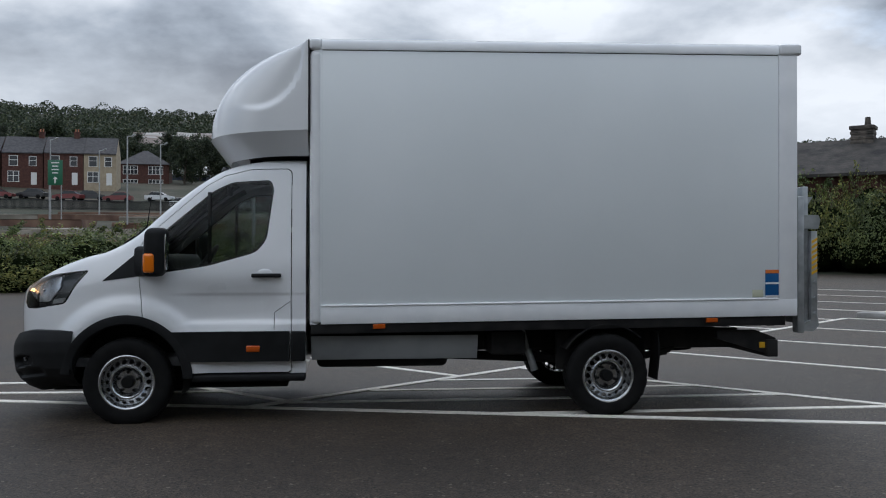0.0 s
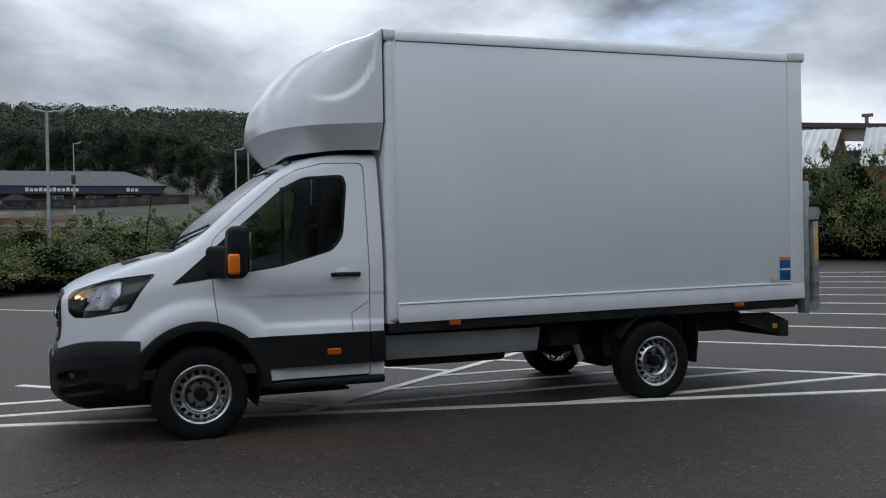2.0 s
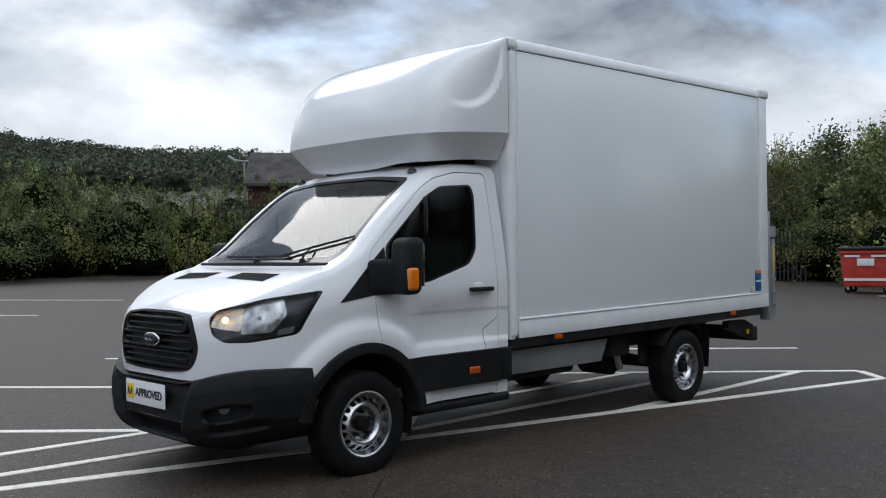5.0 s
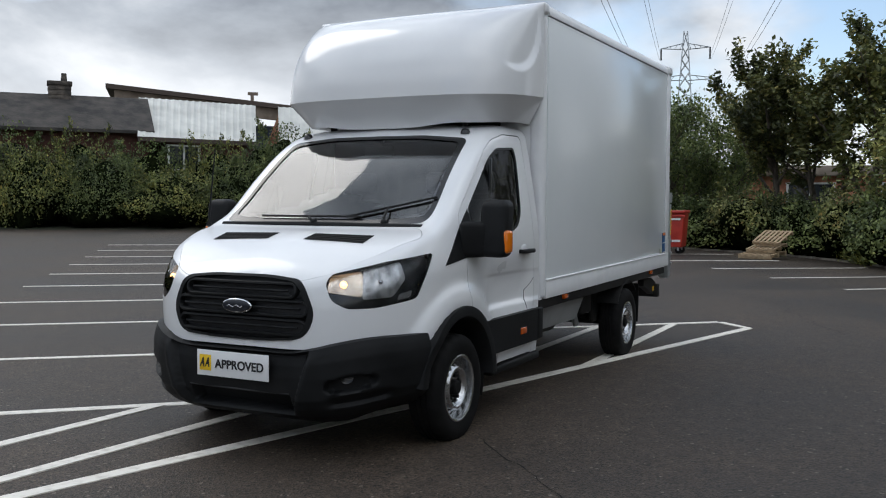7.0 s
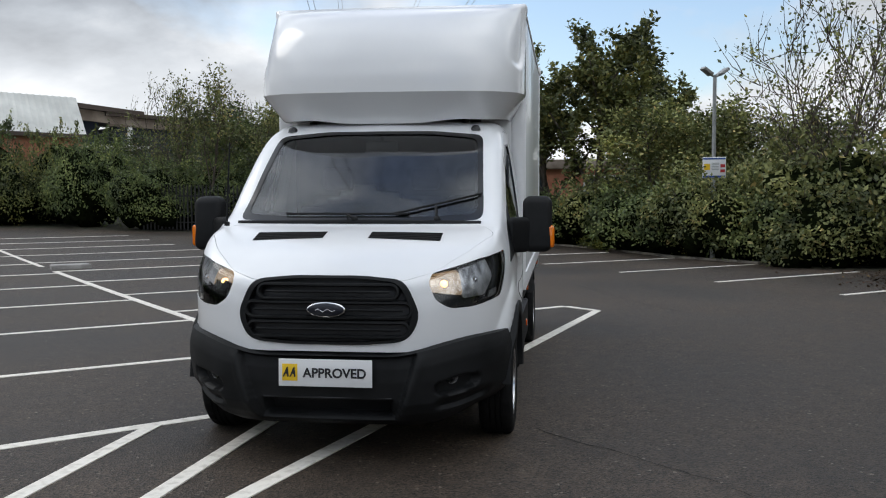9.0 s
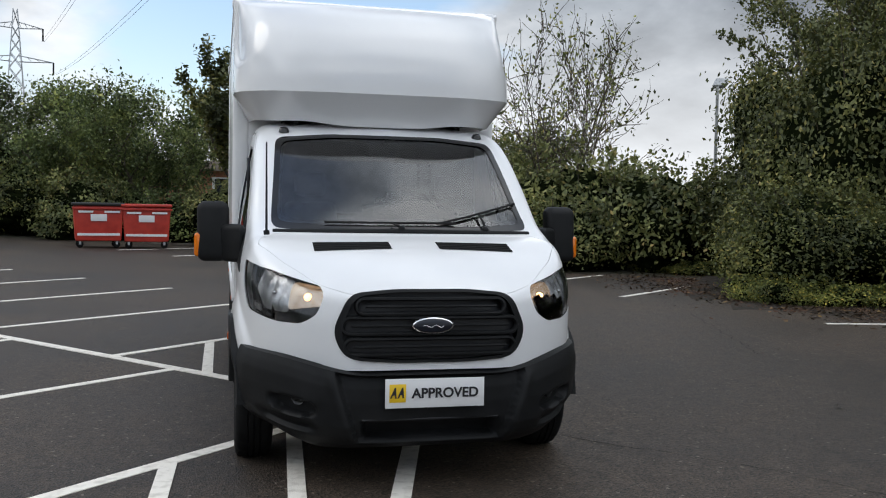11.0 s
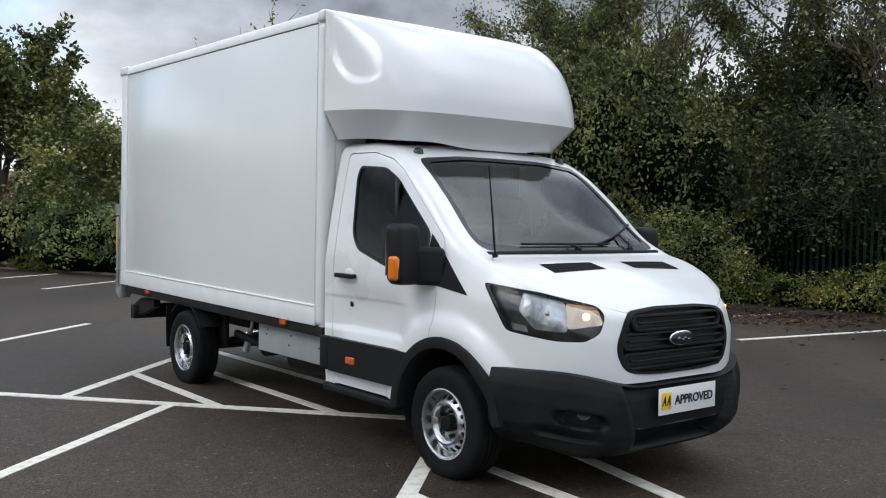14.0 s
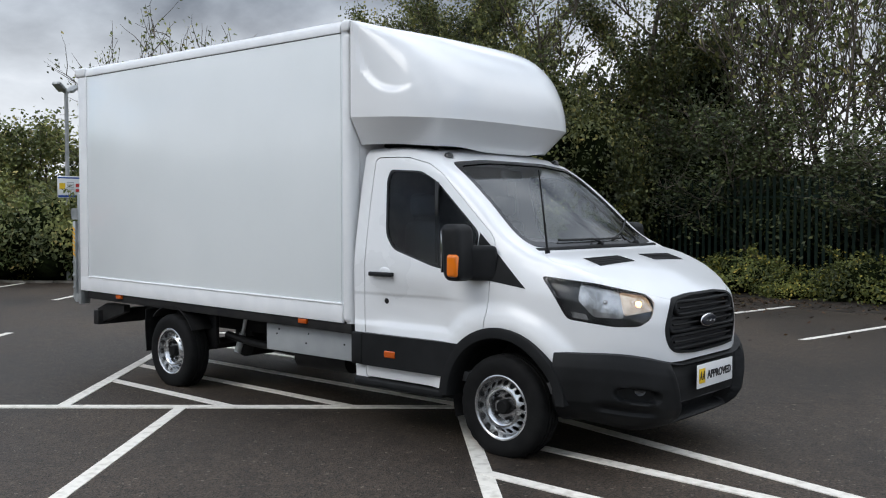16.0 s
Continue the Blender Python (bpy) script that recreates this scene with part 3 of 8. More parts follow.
def section(x, off):
    """Half of the cab's cross-section, from the sill to the middle of the roof."""
    w, zs, ws, ze, zc, r = (pchip(x, SX, a) for a in (SW, SS, ST, SE, SC, SR))
    w, ws, ze, zc = w - off, ws - off, ze - off, zc - off
    zb = 0.672 - 0.072 * ease(-0.80, -0.52, x) - 0.21 * ease(-0.45, 0.3, x) + off
    pts = []
    for i in range(13):
        f = i / 12
        z = zb + (zs - zb) * f
        y = w - 0.02 * (1 - f) ** 3
        rr = math.hypot(x, z - 0.355)
        y += 0.034 * math.exp(-((rr - 0.54) / 0.075) ** 2) * ease(0.3, 0.6, w)
        y -= 0.042 * ease(0.76, 0.81, z) * (1 - ease(0.98, 1.16, z)) * ease(0.35, 0.6, x) * (1 - ease(1.10, 1.28, x))
        pts.append((y, z))
    corner, a, b = Vector((ws, ze)), Vector((w, zs)), Vector((0, zc))
    up, over = (a - corner), (b - corner)
    ra, rb = min(r, up.length * 0.45), min(r * 1.2, over.length * 0.45)
    pa, pb = corner + up.normalized() * ra, corner + over.normalized() * rb
    for i in range(1, 9):
        f = i / 8
        p = a.lerp(pa, f)
        pts.append((p.x + 0.03 * f * (1 - f), p.y))
    for i in range(1, 7):
        f = i / 6
        p = (1 - f) ** 2 * pa + 2 * f * (1 - f) * corner + f * f * pb
        pts.append(tuple(p))
    crown = 0.25 * (zc - ze)
    for i in range(1, 11):
        f = i / 10
        p = pb.lerp(b, f)
        pts.append((p.x, p.y + crown * 4 * f * (1 - f) * 0.5))
    return pts


def hull(off=0.0):
    bm = bmesh.new()
    xs = sorted(set([round(float(v), 4) for v in np.linspace(-0.99, 1.42, 56)] + [-0.20, -0.17, -0.15, -0.982, -0.972]))
    a, b = xs[0] + off, xs[-1] - off
    xs = [a] + [x for x in xs[1:-1] if a + 0.004 < x < b - 0.004] + [b]
    loops = []
    for x in xs:
        sec = section(min(max(x, -0.99), 1.42), off)
        full = sec + [(-y, z) for y, z in sec[-2::-1]]
        loops.append([bm.verts.new((x, y, z)) for y, z in full])
    for p, q in zip(loops, loops[1:]):
        for k in range(len(p)):
            bm.faces.new((p[k], p[(k + 1) % len(p)], q[(k + 1) % len(p)], q[k]))
    bm.faces.new(loops[0])
    bm.faces.new(loops[-1][::-1])
    bmesh.ops.recalc_face_normals(bm, faces=bm.faces)
    return bm


def raw(bm):
    me = bpy.data.meshes.new("raw")
    bm.to_mesh(me)
    bm.free()
    return me


def mirror_bm(bm):
    for v in bm.verts:
        v.co.y = -v.co.y
    bmesh.ops.reverse_faces(bm, faces=bm.faces)
    return bm


def side_cut(outline, side, lo=0.55, hi=1.4):
    bm = prism(outline, "y", lo, hi)
    return bm if side > 0 else mirror_bm(bm)


WINDOW = rounded([(0.235, 1.205), (0.62, 1.262), (1.02, 1.375), (1.105, 1.48), (1.16, 1.90), (1.135, 1.975), (0.82, 1.955), (0.66, 1.875), (0.235, 1.51)], 0.05)
SAIL = [(-0.195, 1.145), (0.228, 1.203), (0.228, 1.508)]
DOOR = rounded([(0.10, 1.14), (0.13, 0.86), (0.30, 0.40), (1.30, 0.40), (1.30, 2.04), (1.27, 2.065), (0.98, 2.06), (0.76, 2.005), (0.62, 1.925), (0.14, 1.50), (0.10, 1.44)], 0.03)
SCREEN = rounded([(-0.83, 1.415), (-0.45, 1.395), (0.45, 1.395), (0.83, 1.415), (0.765, 2.02), (0.40, 2.052), (-0.40, 2.052), (-0.765, 2.02)], 0.06)
GRILLE = rounded([(-0.455, 1.085), (-0.2, 1.110), (0.2, 1.110), (0.455, 1.085), (0.546, 0.880), (0.476, 0.735), (0.2, 0.713), (-0.2, 0.713), (-0.476, 0.735), (-0.546, 0.880)], 0.075, 6)
LIGHT = rounded([(0.230, 1.066), (0.203, 0.965), (0.115, 0.916), (-0.05, 0.918), (-0.34, 0.962), (-0.485, 1.235), (-0.15, 1.192), (0.185, 1.118)], 0.035)


def light_cut(side, lo=0.5, hi=1.5):
    bm = prism(LIGHT, "x", lo, hi)
    bmesh.ops.transform(bm, matrix=Matrix.Rotation(radians(135), 4, "Z"), verts=bm.verts)
    return bm if side > 0 else mirror_bm(bm)


def scaled(outline, k, dx=0.0):
    cx, cz = sum(p[0] for p in outline) / len(outline), sum(p[1] for p in outline) / len(outline)
    return [(cx + (p[0] - cx) * k, cz + (p[1] - cz) * k) for p in outline]


def hood_outline(shrink=0.0):
    half = [(-0.185 - shrink, 0.825 - shrink), (-0.335, 0.925 - shrink), (-0.60, 0.80 - shrink), (-0.85, 0.60 - shrink), (-0.932 + shrink, 0.455 - shrink), (-0.974 + shrink, 0.2)]
    return rounded(half + [(x, -y) for x, y in half[::-1]], 0.06, 5)


shell0 = boolean(raw(hull(0.0)), [hull(0.03)])
VENTS = [[(-0.50, s * 0.145), (-0.515, s * 0.60), (-0.395, s * 0.570), (-0.385, s * 0.165)] for s in (1, -1)]


def openings():
    return ([rod(bmesh.new(), (0, -1.3, 0.355), (0, 1.3, 0.355), 0.45, sides=48), prism(SCREEN, "x", -0.7, 0.97), prism(GRILLE, "x", -1.4, -0.78)]
            + [side_cut(WINDOW, s) for s in (1, -1)] + [side_cut(SAIL, s) for s in (1, -1)]
            + [light_cut(s) for s in (1, -1)] + [prism(v, "z", 1.2, 1.5) for v in VENTS])


cut = boolean(shell0.copy(), openings())
body = boolean(shell0, [side_cut(scaled(DOOR, 1.011), s, 0.815) for s in (1, -1)] + [prism(hood_outline(-0.003), "z", 1.055, 1.7)] + openings())
body.materials.clear(), body.materials.append(PAINT)
smooth(body)
part("cab_body", body, None, VAN, "glossy white painted cab")
hood = boolean(cut.copy(), [prism(hood_outline(), "z", 1.06, 1.7)], "INTERSECT")
hood.materials.clear(), hood.materials.append(PAINT)
smooth(hood)
HOOD = part("bonnet", hood, None, VAN, "white bonnet with two black vents")
bvh_bm = hull(0.0)
from mathutils.bvhtree import BVHTree
SKIN = BVHTree.FromBMesh(bvh_bm)
bvh_bm.free()


def front_x(y, z):
    hit = SKIN.ray_cast(Vector((-3, y, z)), Vector((1, 0, 0)))[0]
    return hit.x if hit else -0.9


def side_y(x, z):
    hit = SKIN.ray_cast(Vector((x, 3, z)), Vector((0, -1, 0)))[0]
    return hit.y if hit else 1.0


def top_z(x, y):
    hit = SKIN.ray_cast(Vector((x, y, 4)), Vector((0, 0, -1)))[0]
    return hit.z if hit else 1.3


def skin_piece(cutters, a, b, mat, name, parent, label=""):
    """A piece of the cab's skin between two depths, inside an outline."""
    me = boolean(boolean(raw(hull(a)), [hull(b)]), cutters, "INTERSECT")
    me.materials.clear(), me.materials.append(mat)
    if mat in (SCREEN_GLASS, SIDE_GLASS, LENS):
        # only the outer face of a pane mirrors; its inner face is clear
        me.materials.append(CLEAR)
        for p in me.polygons:
            p.material_index = 1 if SKIN.find_nearest(p.center)[3] > (a + b) / 2 else 0
    smooth(me)
    return part(name, me, None, parent, label)


SCREEN_OB = skin_piece([prism(scaled(SCREEN, 0.999), "x", -0.7, 0.97)], 0.006, 0.011, SCREEN_GLASS, "windscreen", VAN, "large curved windscreen reflecting the sky")
SCREEN_OB.visible_shadow = False
# black printed band round the glass
band = boolean(boolean(boolean(raw(hull(0.012)), [hull(0.016)]), [prism(scaled(SCREEN, 0.999), "x", -0.7, 0.97)], "INTERSECT"), [prism(rounded([(-0.765, 1.475), (-0.4, 1.455), (0.4, 1.455), (0.765, 1.475), (0.71, 1.985), (0.3, 2.02), (-0.3, 2.02), (-0.71, 1.985)], 0.07), "x", -0.8, 1.0)])
band.materials.clear(), band.materials.append(GLOSS_BLACK)
smooth(band)
part("screen_surround", band, None, SCREEN_OB, "black printed glass border")
gasket = boolean(boolean(boolean(raw(hull(-0.0015)), [hull(0.0055)]), [prism(scaled(SCREEN, 0.999), "x", -0.7, 0.97)], "INTERSECT"), [prism(rounded([(-0.792, 1.452), (-0.45, 1.432), (0.45, 1.432), (0.792, 1.452), (0.728, 1.992), (0.38, 2.026), (-0.38, 2.026), (-0.728, 1.992)], 0.06), "x", -0.8, 1.0)])
gasket.materials.clear(), gasket.materials.append(GLOSS_BLACK)
smooth(gasket)
part("screen_gasket", gasket, None, SCREEN_OB, "black rubber edge round the windscreen")

for s in (1, -1):
    me = boolean(cut.copy(), [side_cut(DOOR, s, 0.82)], "INTERSECT")
    me.materials.clear(), me.materials.append(PAINT)
    smooth(me)
    door = part("door", me, None, VAN, "white cab door with black handle")
    pane = skin_piece([side_cut(scaled(WINDOW, 0.998), s)], 0.010, 0.015, SIDE_GLASS, "side_window", door, "dark cab side window")
    pane.visible_shadow = False
    ring = boolean(boolean(boolean(raw(hull(0.002)), [hull(0.022)]), [side_cut(scaled(WINDOW, 1.0), s)], "INTERSECT"), [side_cut(scaled(WINDOW, 0.955), s)])
    ring.materials.clear(), ring.materials.append(GLOSS_BLACK)
    smooth(ring)
    part("window_seal", ring, None, door, "black rubber window seal")
    part("window_bar", one_box((0.625, s * 0.955, 1.24), (0.655, s * 0.935, 1.87), 0.004, m=Matrix.Translation((0, 0, 0))), GLOSS_BLACK, door, "black upright window bar")
    skin_piece([side_cut(SAIL, s)], -0.004, 0.02, PLASTIC, "mirror_sail", VAN, "black plastic triangle by the door window")
    # handle: a bar on two feet over a shallow dish
    y = side_y(1.10, 1.19)
    bm = box(bmesh.new(), (0.985, s * (y + 0.020), 1.172), (1.225, s * (y + 0.046), 1.205), 0.012, 3)
    box(bm, (0.995, s * (y - 0.01), 1.174), (1.03, s * (y + 0.03), 1.203), 0.006)
    box(bm, (1.17, s * (y - 0.01), 1.174), (1.21, s * (y + 0.03), 1.203), 0.006)
    part("handle", bm, PLASTIC, door, "black plastic door handle")
    bm = bmesh.new()
    bmesh.ops.create_uvsphere(bm, u_segments=20, v_segments=10, radius=1.0, matrix=Matrix.Translation((1.09, s * (y - 0.004), 1.20)) @ Matrix.Diagonal((0.07, 0.012, 0.045, 1)))
    part("handle_dish", bm, PAINT, door)
    if s > 0:
        yl = side_y(1.105, 0.985)
        bm = lathe([(0.0, yl + 0.006), (0.018, yl + 0.006), (0.022, yl), (0.022, yl - 0.01)], 18, m=Matrix.Translation((1.105, 0, 0.985)))
        part("lock", bm, PLASTIC, door, "black round lock cover")
    else:
        yl = side_y(1.23, 0.9)
        bm = bmesh.new()
        flap = [(1.165, 0.745), (1.165, 0.885), (1.295, 0.975)]
        for a, b in zip(flap, flap[1:]):
            n = 6
            for i in range(n):
                p, q = [(a[0] + (b[0] - a[0]) * k / n, a[1] + (b[1] - a[1]) * k / n) for k in (i, i + 1)]
                rod(bm, (p[0], s * (side_y(*p) + 0.0005), p[1]), (q[0], s * (side_y(*q) + 0.0005), q[1]), 0.0025, sides=4)
        part("fuel_flap_seam", bm, INK, door, "dark seam of the fuel flap")

# vents in the bonnet, with slats
for v in VENTS:
    z = top_z(-0.45, v[0][1])
    ys = sorted(p[1] for p in v)
    bm = bmesh.new()
    n = 8
    for row in range(4):
        x = -0.495 + 0.032 * row
        pts = [(x, ys[0] + (ys[-1] - ys[0]) * k / n, top_z(x, ys[0] + (ys[-1] - ys[0]) * k / n) + 0.0025) for k in range(n + 1)]
        tube(pts, 0.003, 4, bm)
    vent = part("vent", bm, RUBBER, HOOD, "black slatted bonnet vent")
    bm = bmesh.new()
    grid = [[bm.verts.new((x, ys[0] + (ys[-1] - ys[0]) * k / n, top_z(x, ys[0] + (ys[-1] - ys[0]) * k / n) + 0.003)) for k in range(n + 1)] for x in (-0.518, -0.376)]
    for k in range(n):
        bm.faces.new((grid[0][k], grid[0][k + 1], grid[1][k + 1], grid[1][k]))
    part("vent_back", bm, RUBBER, vent)

# grille: surround, slats, badge
me = boolean(boolean(boolean(raw(hull(-0.012)), [hull(0.05)]), [prism(scaled(GRILLE, 1.0), "x", -1.4, -0.74)], "INTERSECT"), [prism(scaled(GRILLE, 0.93), "x", -1.5, -0.6)])
me.materials.clear(), me.materials.append(PLASTIC)
smooth(me)
GR = part("grille", me, None, VAN, "black slatted radiator grille")


# three long loops with rounded ends, each round a slim bar
for z0, z1, hw in ((0.755, 0.842, 0.478), (0.868, 0.956, 0.492), (0.976, 1.058, 0.415)):
    mid_z, rr = (z0 + z1) / 2, (z1 - z0) / 2
    ring = []
    for k in range(25):
        y = -hw + rr + 2 * (hw - rr) * k / 24
        ring.append((y, z1))
    for k in range(1, 8):
        a = math.pi / 2 - math.pi * k / 8
        ring.append((hw - rr + rr * math.cos(a), mid_z + rr * math.sin(a)))
    ring += [(-y, z0) for y in (-hw + rr + 2 * (hw - rr) * k / 24 for k in range(25))]
    for k in range(1, 8):
        a = -math.pi / 2 - math.pi * k / 8
        ring.append((-hw + rr + rr * math.cos(a), mid_z + rr * math.sin(a)))
    bm = bmesh.new()
    loops = []
    for k, (y, z) in enumerate(ring):
        q = Vector(ring[(k + 1) % len(ring)]) - Vector(ring[k - 1])
        out = Vector((-q.y, q.x)).normalized()
        x = front_x(y, z)
        loops.append([bm.verts.new((x + dx, y + out.x * d, z + out.y * d)) for d, dx in ((-0.012, 0.030), (-0.011, 0.004), (-0.004, -0.006), (0.006, -0.004), (0.011, 0.006), (0.012, 0.030))])
    for k in range(len(loops)):
        a, b = loops[k], loops[(k + 1) % len(loops)]
        for n in range(6):
            bm.faces.new((a[n], a[(n + 1) % 6], b[(n + 1) % 6], b[n]))
    slat = part("slat", bm, PLASTIC, GR, angle=40)
    bm = tube([(front_x(y, mid_z) + 0.012, y, mid_z) for y in (-hw + 0.05 + 2 * (hw - 0.05) * k / 20 for k in range(21))], 0.008, 6)
    part("slim_bar", bm, PLASTIC, slat)
bm = bmesh.new()
n = 20
rows = [[bm.verts.new((front_x(y, z) + 0.045, y, z)) for y in (-0.62 + 1.24 * k / n for k in range(n + 1))] for z in (0.722, 0.91, 1.10)]
for a, b in zip(rows, rows[1:]):
    for k in range(n):
        bm.faces.new((a[k], a[k + 1], b[k + 1], b[k]))
part("grille_back", bm, INK, GR)
bx = front_x(0, 0.915)
bm = bmesh.new()
bmesh.ops.create_uvsphere(bm, u_segments=32, v_segments=12, radius=1, matrix=Matrix.Translation((bx - 0.012, 0, 0.915)) @ Matrix.Diagonal((0.014, 0.116, 0.046, 1)))
badge = part("badge", bm, CHROME, GR, "oval chrome badge", angle=60)
bm = bmesh.new()
bmesh.ops.create_uvsphere(bm, u_segments=32, v_segments=12, radius=1, matrix=Matrix.Translation((bx - 0.0185, 0, 0.915)) @ Matrix.Diagonal((0.012, 0.107, 0.0385, 1)))
part("badge_field", bm, BADGE_BLUE, badge, angle=60)
bm = bmesh.new()
tube([(bx - 0.031, 0.058 - 0.0145 * k, 0.913 + 0.008 * math.sin(k * 1.6)) for k in range(9)], 0.0022, 6, bm)
part("badge_swirl", bm, STEEL, badge)

# headlights
def light_ring(side, k_in, dy=0.0, dz=0.0):
    inner = [(y + dy, z + dz) for y, z in scaled(LIGHT, k_in)]
    bm = prism(inner, "x", 0.4, 1.6)
    bmesh.ops.transform(bm, matrix=Matrix.Rotation(radians(135), 4, "Z"), verts=bm.verts)
    return bm if side > 0 else mirror_bm(bm)


CHAMBER_LIT = rounded([(0.222, 1.012), (0.014, 0.985), (0.001, 1.132), (0.185, 1.102)], 0.024)
CHAMBER_CLEAR = rounded([(0.016, 0.968), (-0.175, 0.978), (-0.268, 1.085), (-0.240, 1.186), (-0.001, 1.134)], 0.022)
LAMP_LOWER = rounded([(-0.205, 0.958), (-0.300, 0.972), (-0.312, 1.012), (-0.222, 0.996)], 0.010)


def lamp_patch(shape, side):
    """An outline in the headlight's own plane, pushed through the wing."""
    bm = prism(shape, "x", 0.4, 1.6)
    bmesh.ops.transform(bm, matrix=Matrix.Rotation(radians(135), 4, "Z"), verts=bm.verts)
    return bm if side > 0 else mirror_bm(bm)


for s in (1, -1):
    HL = skin_piece([light_cut(s)], 0.003, 0.006, LENS, "headlight", VAN, "clear headlight with a lit warm bulb")
    HL.visible_shadow = False
    me = boolean(boolean(raw(hull(0.050)), [hull(0.058)]), [light_cut(s)], "INTERSECT")
    me.materials.clear(), me.materials.append(LAMP_GREY)
    smooth(me)
    part("lamp_housing", me, None, HL, "dark grey headlight inside")
    for shape, depth, mat, label in ((CHAMBER_LIT, 0.032, LAMP_WARM, "reflector with its own faint warm glow"), (CHAMBER_CLEAR, 0.032, LAMP_SILVER, "silvered faceted reflector"), (LAMP_LOWER, 0.024, LAMP_SILVER, "small silvered lower reflector")):
        me = boolean(boolean(raw(hull(depth)), [hull(depth + 0.012)]), [lamp_patch(shape, s)], "INTERSECT")
        me.materials.clear(), me.materials.append(mat)
        smooth(me)
        part("reflector", me, None, HL, label)
    me = boolean(boolean(boolean(raw(hull(0.008)), [hull(0.0095)]), [light_cut(s)], "INTERSECT"), [light_ring(s, 0.965, 0.010, 0.002)])
    me.materials.clear(), me.materials.append(GLOSS_BLACK)
    smooth(me)
    part("lamp_bezel", me, None, HL, "black bezel round the lamps")
    for u, z, r, mat, label in ((0.120, 1.056, 0.022, LAMP_GLOW, "warm lit bulb"), (-0.10, 1.07, 0.016, REFLECTOR, "clear bulb cover")):
        way = Vector((math.cos(radians(135)), s * math.sin(radians(135)), 0))
        across_u = Vector((-math.sin(radians(135)), s * math.cos(radians(135)), 0))
        at = SKIN.ray_cast(across_u * u + way * 0.5 + Vector((0, 0, z)), way)[0] - way * 0.028
        bm = bmesh.new()
        bmesh.ops.create_uvsphere(bm, u_segments=14, v_segments=8, radius=r, matrix=Matrix.Translation(at))
        part("bulb", bm, mat, HL, label, angle=60)

# bumper
PLAN = [(-1.068, 0.0), (-1.064, 0.25), (-1.050, 0.45), (-1.005, 0.61), (-0.925, 0.745), (-0.82, 0.860), (-0.69, 0.952), (-0.56, 1.012), (-0.425, 1.042)]


def plan_at(u):
    t = u * (len(PLAN) - 1)
    i = min(int(t), len(PLAN) - 2)
    k = list(range(len(PLAN)))
    return Vector((pchip(t, k, [p[0] for p in PLAN]), pchip(t, k, [p[1] for p in PLAN])))


def build_bumper():
    bm = bmesh.new()
    nu, nf = 110, 44
    prof_f = [0.0, 0.08, 0.20, 0.34, 0.62, 0.80, 0.90, 1.0, 1.001]
    prof_o = [0.20, 0.115, 0.05, 0.012, 0.0, 0.004, 0.016, 0.035, 0.09]
    grid = []
    for i in range(-nu, nu + 1):
        u, s = abs(i) / nu, (1 if i >= 0 else -1)
        p = plan_at(u)
        d = (plan_at(min(u + 0.01, 1)) - plan_at(max(u - 0.01, 0))).normalized()
        nrm = Vector((-d.y, d.x))
        if nrm.x > 0 or (abs(nrm.x) < 0.05 and nrm.y < 0):
            nrm = -nrm
        top = 0.662 + 0.095 * ease(0.35, 0.95, p.y)
        col = []
        for j in range(nf + 1):
            f = j / nf
            z = 0.222 + 0.06 * ease(0.42, 0.9, u) * (1 - f) + (top - 0.222) * f
            o = float(np.interp(f * 1.001, prof_f, prof_o))
            ay = p.y
            o += 0.055 * (1 - ease(0.380 + 0.15 * f, 0.402 + 0.15 * f, ay)) * ease(0.10, 0.18, f) * (1 - ease(0.93, 0.99, f))
            o -= 0.007 * math.exp(-((ay - 0.425 - 0.15 * f) / 0.022) ** 2) * ease(0.05, 0.15, f) * (1 - ease(0.86, 0.97, f))
            o += 0.085 * (1 - ease(0.36, 0.40, ay)) * ease(0.16, 0.21, f) * (1 - ease(0.36, 0.41, f))
            fog = (abs((ay - 0.76) / 0.13) ** 3 + abs((f - 0.50) / 0.095) ** 3) ** (1 / 3)
            o += 0.055 * (1 - ease(0.8, 1.02, fog))
            o += 0.03 * ease(0.62, 0.70, ay) * (1 - ease(0.92, 0.97, ay)) * ease(0.22, 0.28, f) * (1 - ease(0.30, 0.40, f))
            o += 0.03 * (1 - f) ** 1.6 * ease(0.45, 0.75, u) * (1 - ease(0.82, 1.0, u))
            q = p - nrm * o
            col.append(bm.verts.new((q.x, s * q.y, z)))
        grid.append(col)
    for a, b in zip(grid, grid[1:]):
        for j in range(nf):
            bm.faces.new((a[j], a[j + 1], b[j + 1], b[j]))
    # top shelf and underside close it to the body
    back_t = [bm.verts.new((max(c[-1].co.x + 0.12, -0.92) if abs(c[-1].co.y) < 0.8 else c[-1].co.x + 0.02, c[-1].co.y * 0.9, c[-1].co.z - 0.005)) for c in grid]
    back_b = [bm.verts.new((max(c[0].co.x + 0.25, -0.75) if abs(c[0].co.y) < 0.7 else c[0].co.x + 0.05, c[0].co.y * 0.85, c[0].co.z + 0.02)) for c in grid]
    for i in range(len(grid) - 1):
        bm.faces.new((grid[i][-1], back_t[i], back_t[i + 1], grid[i + 1][-1]))
        bm.faces.new((grid[i][0], grid[i + 1][0], back_b[i + 1], back_b[i]))
    return bm


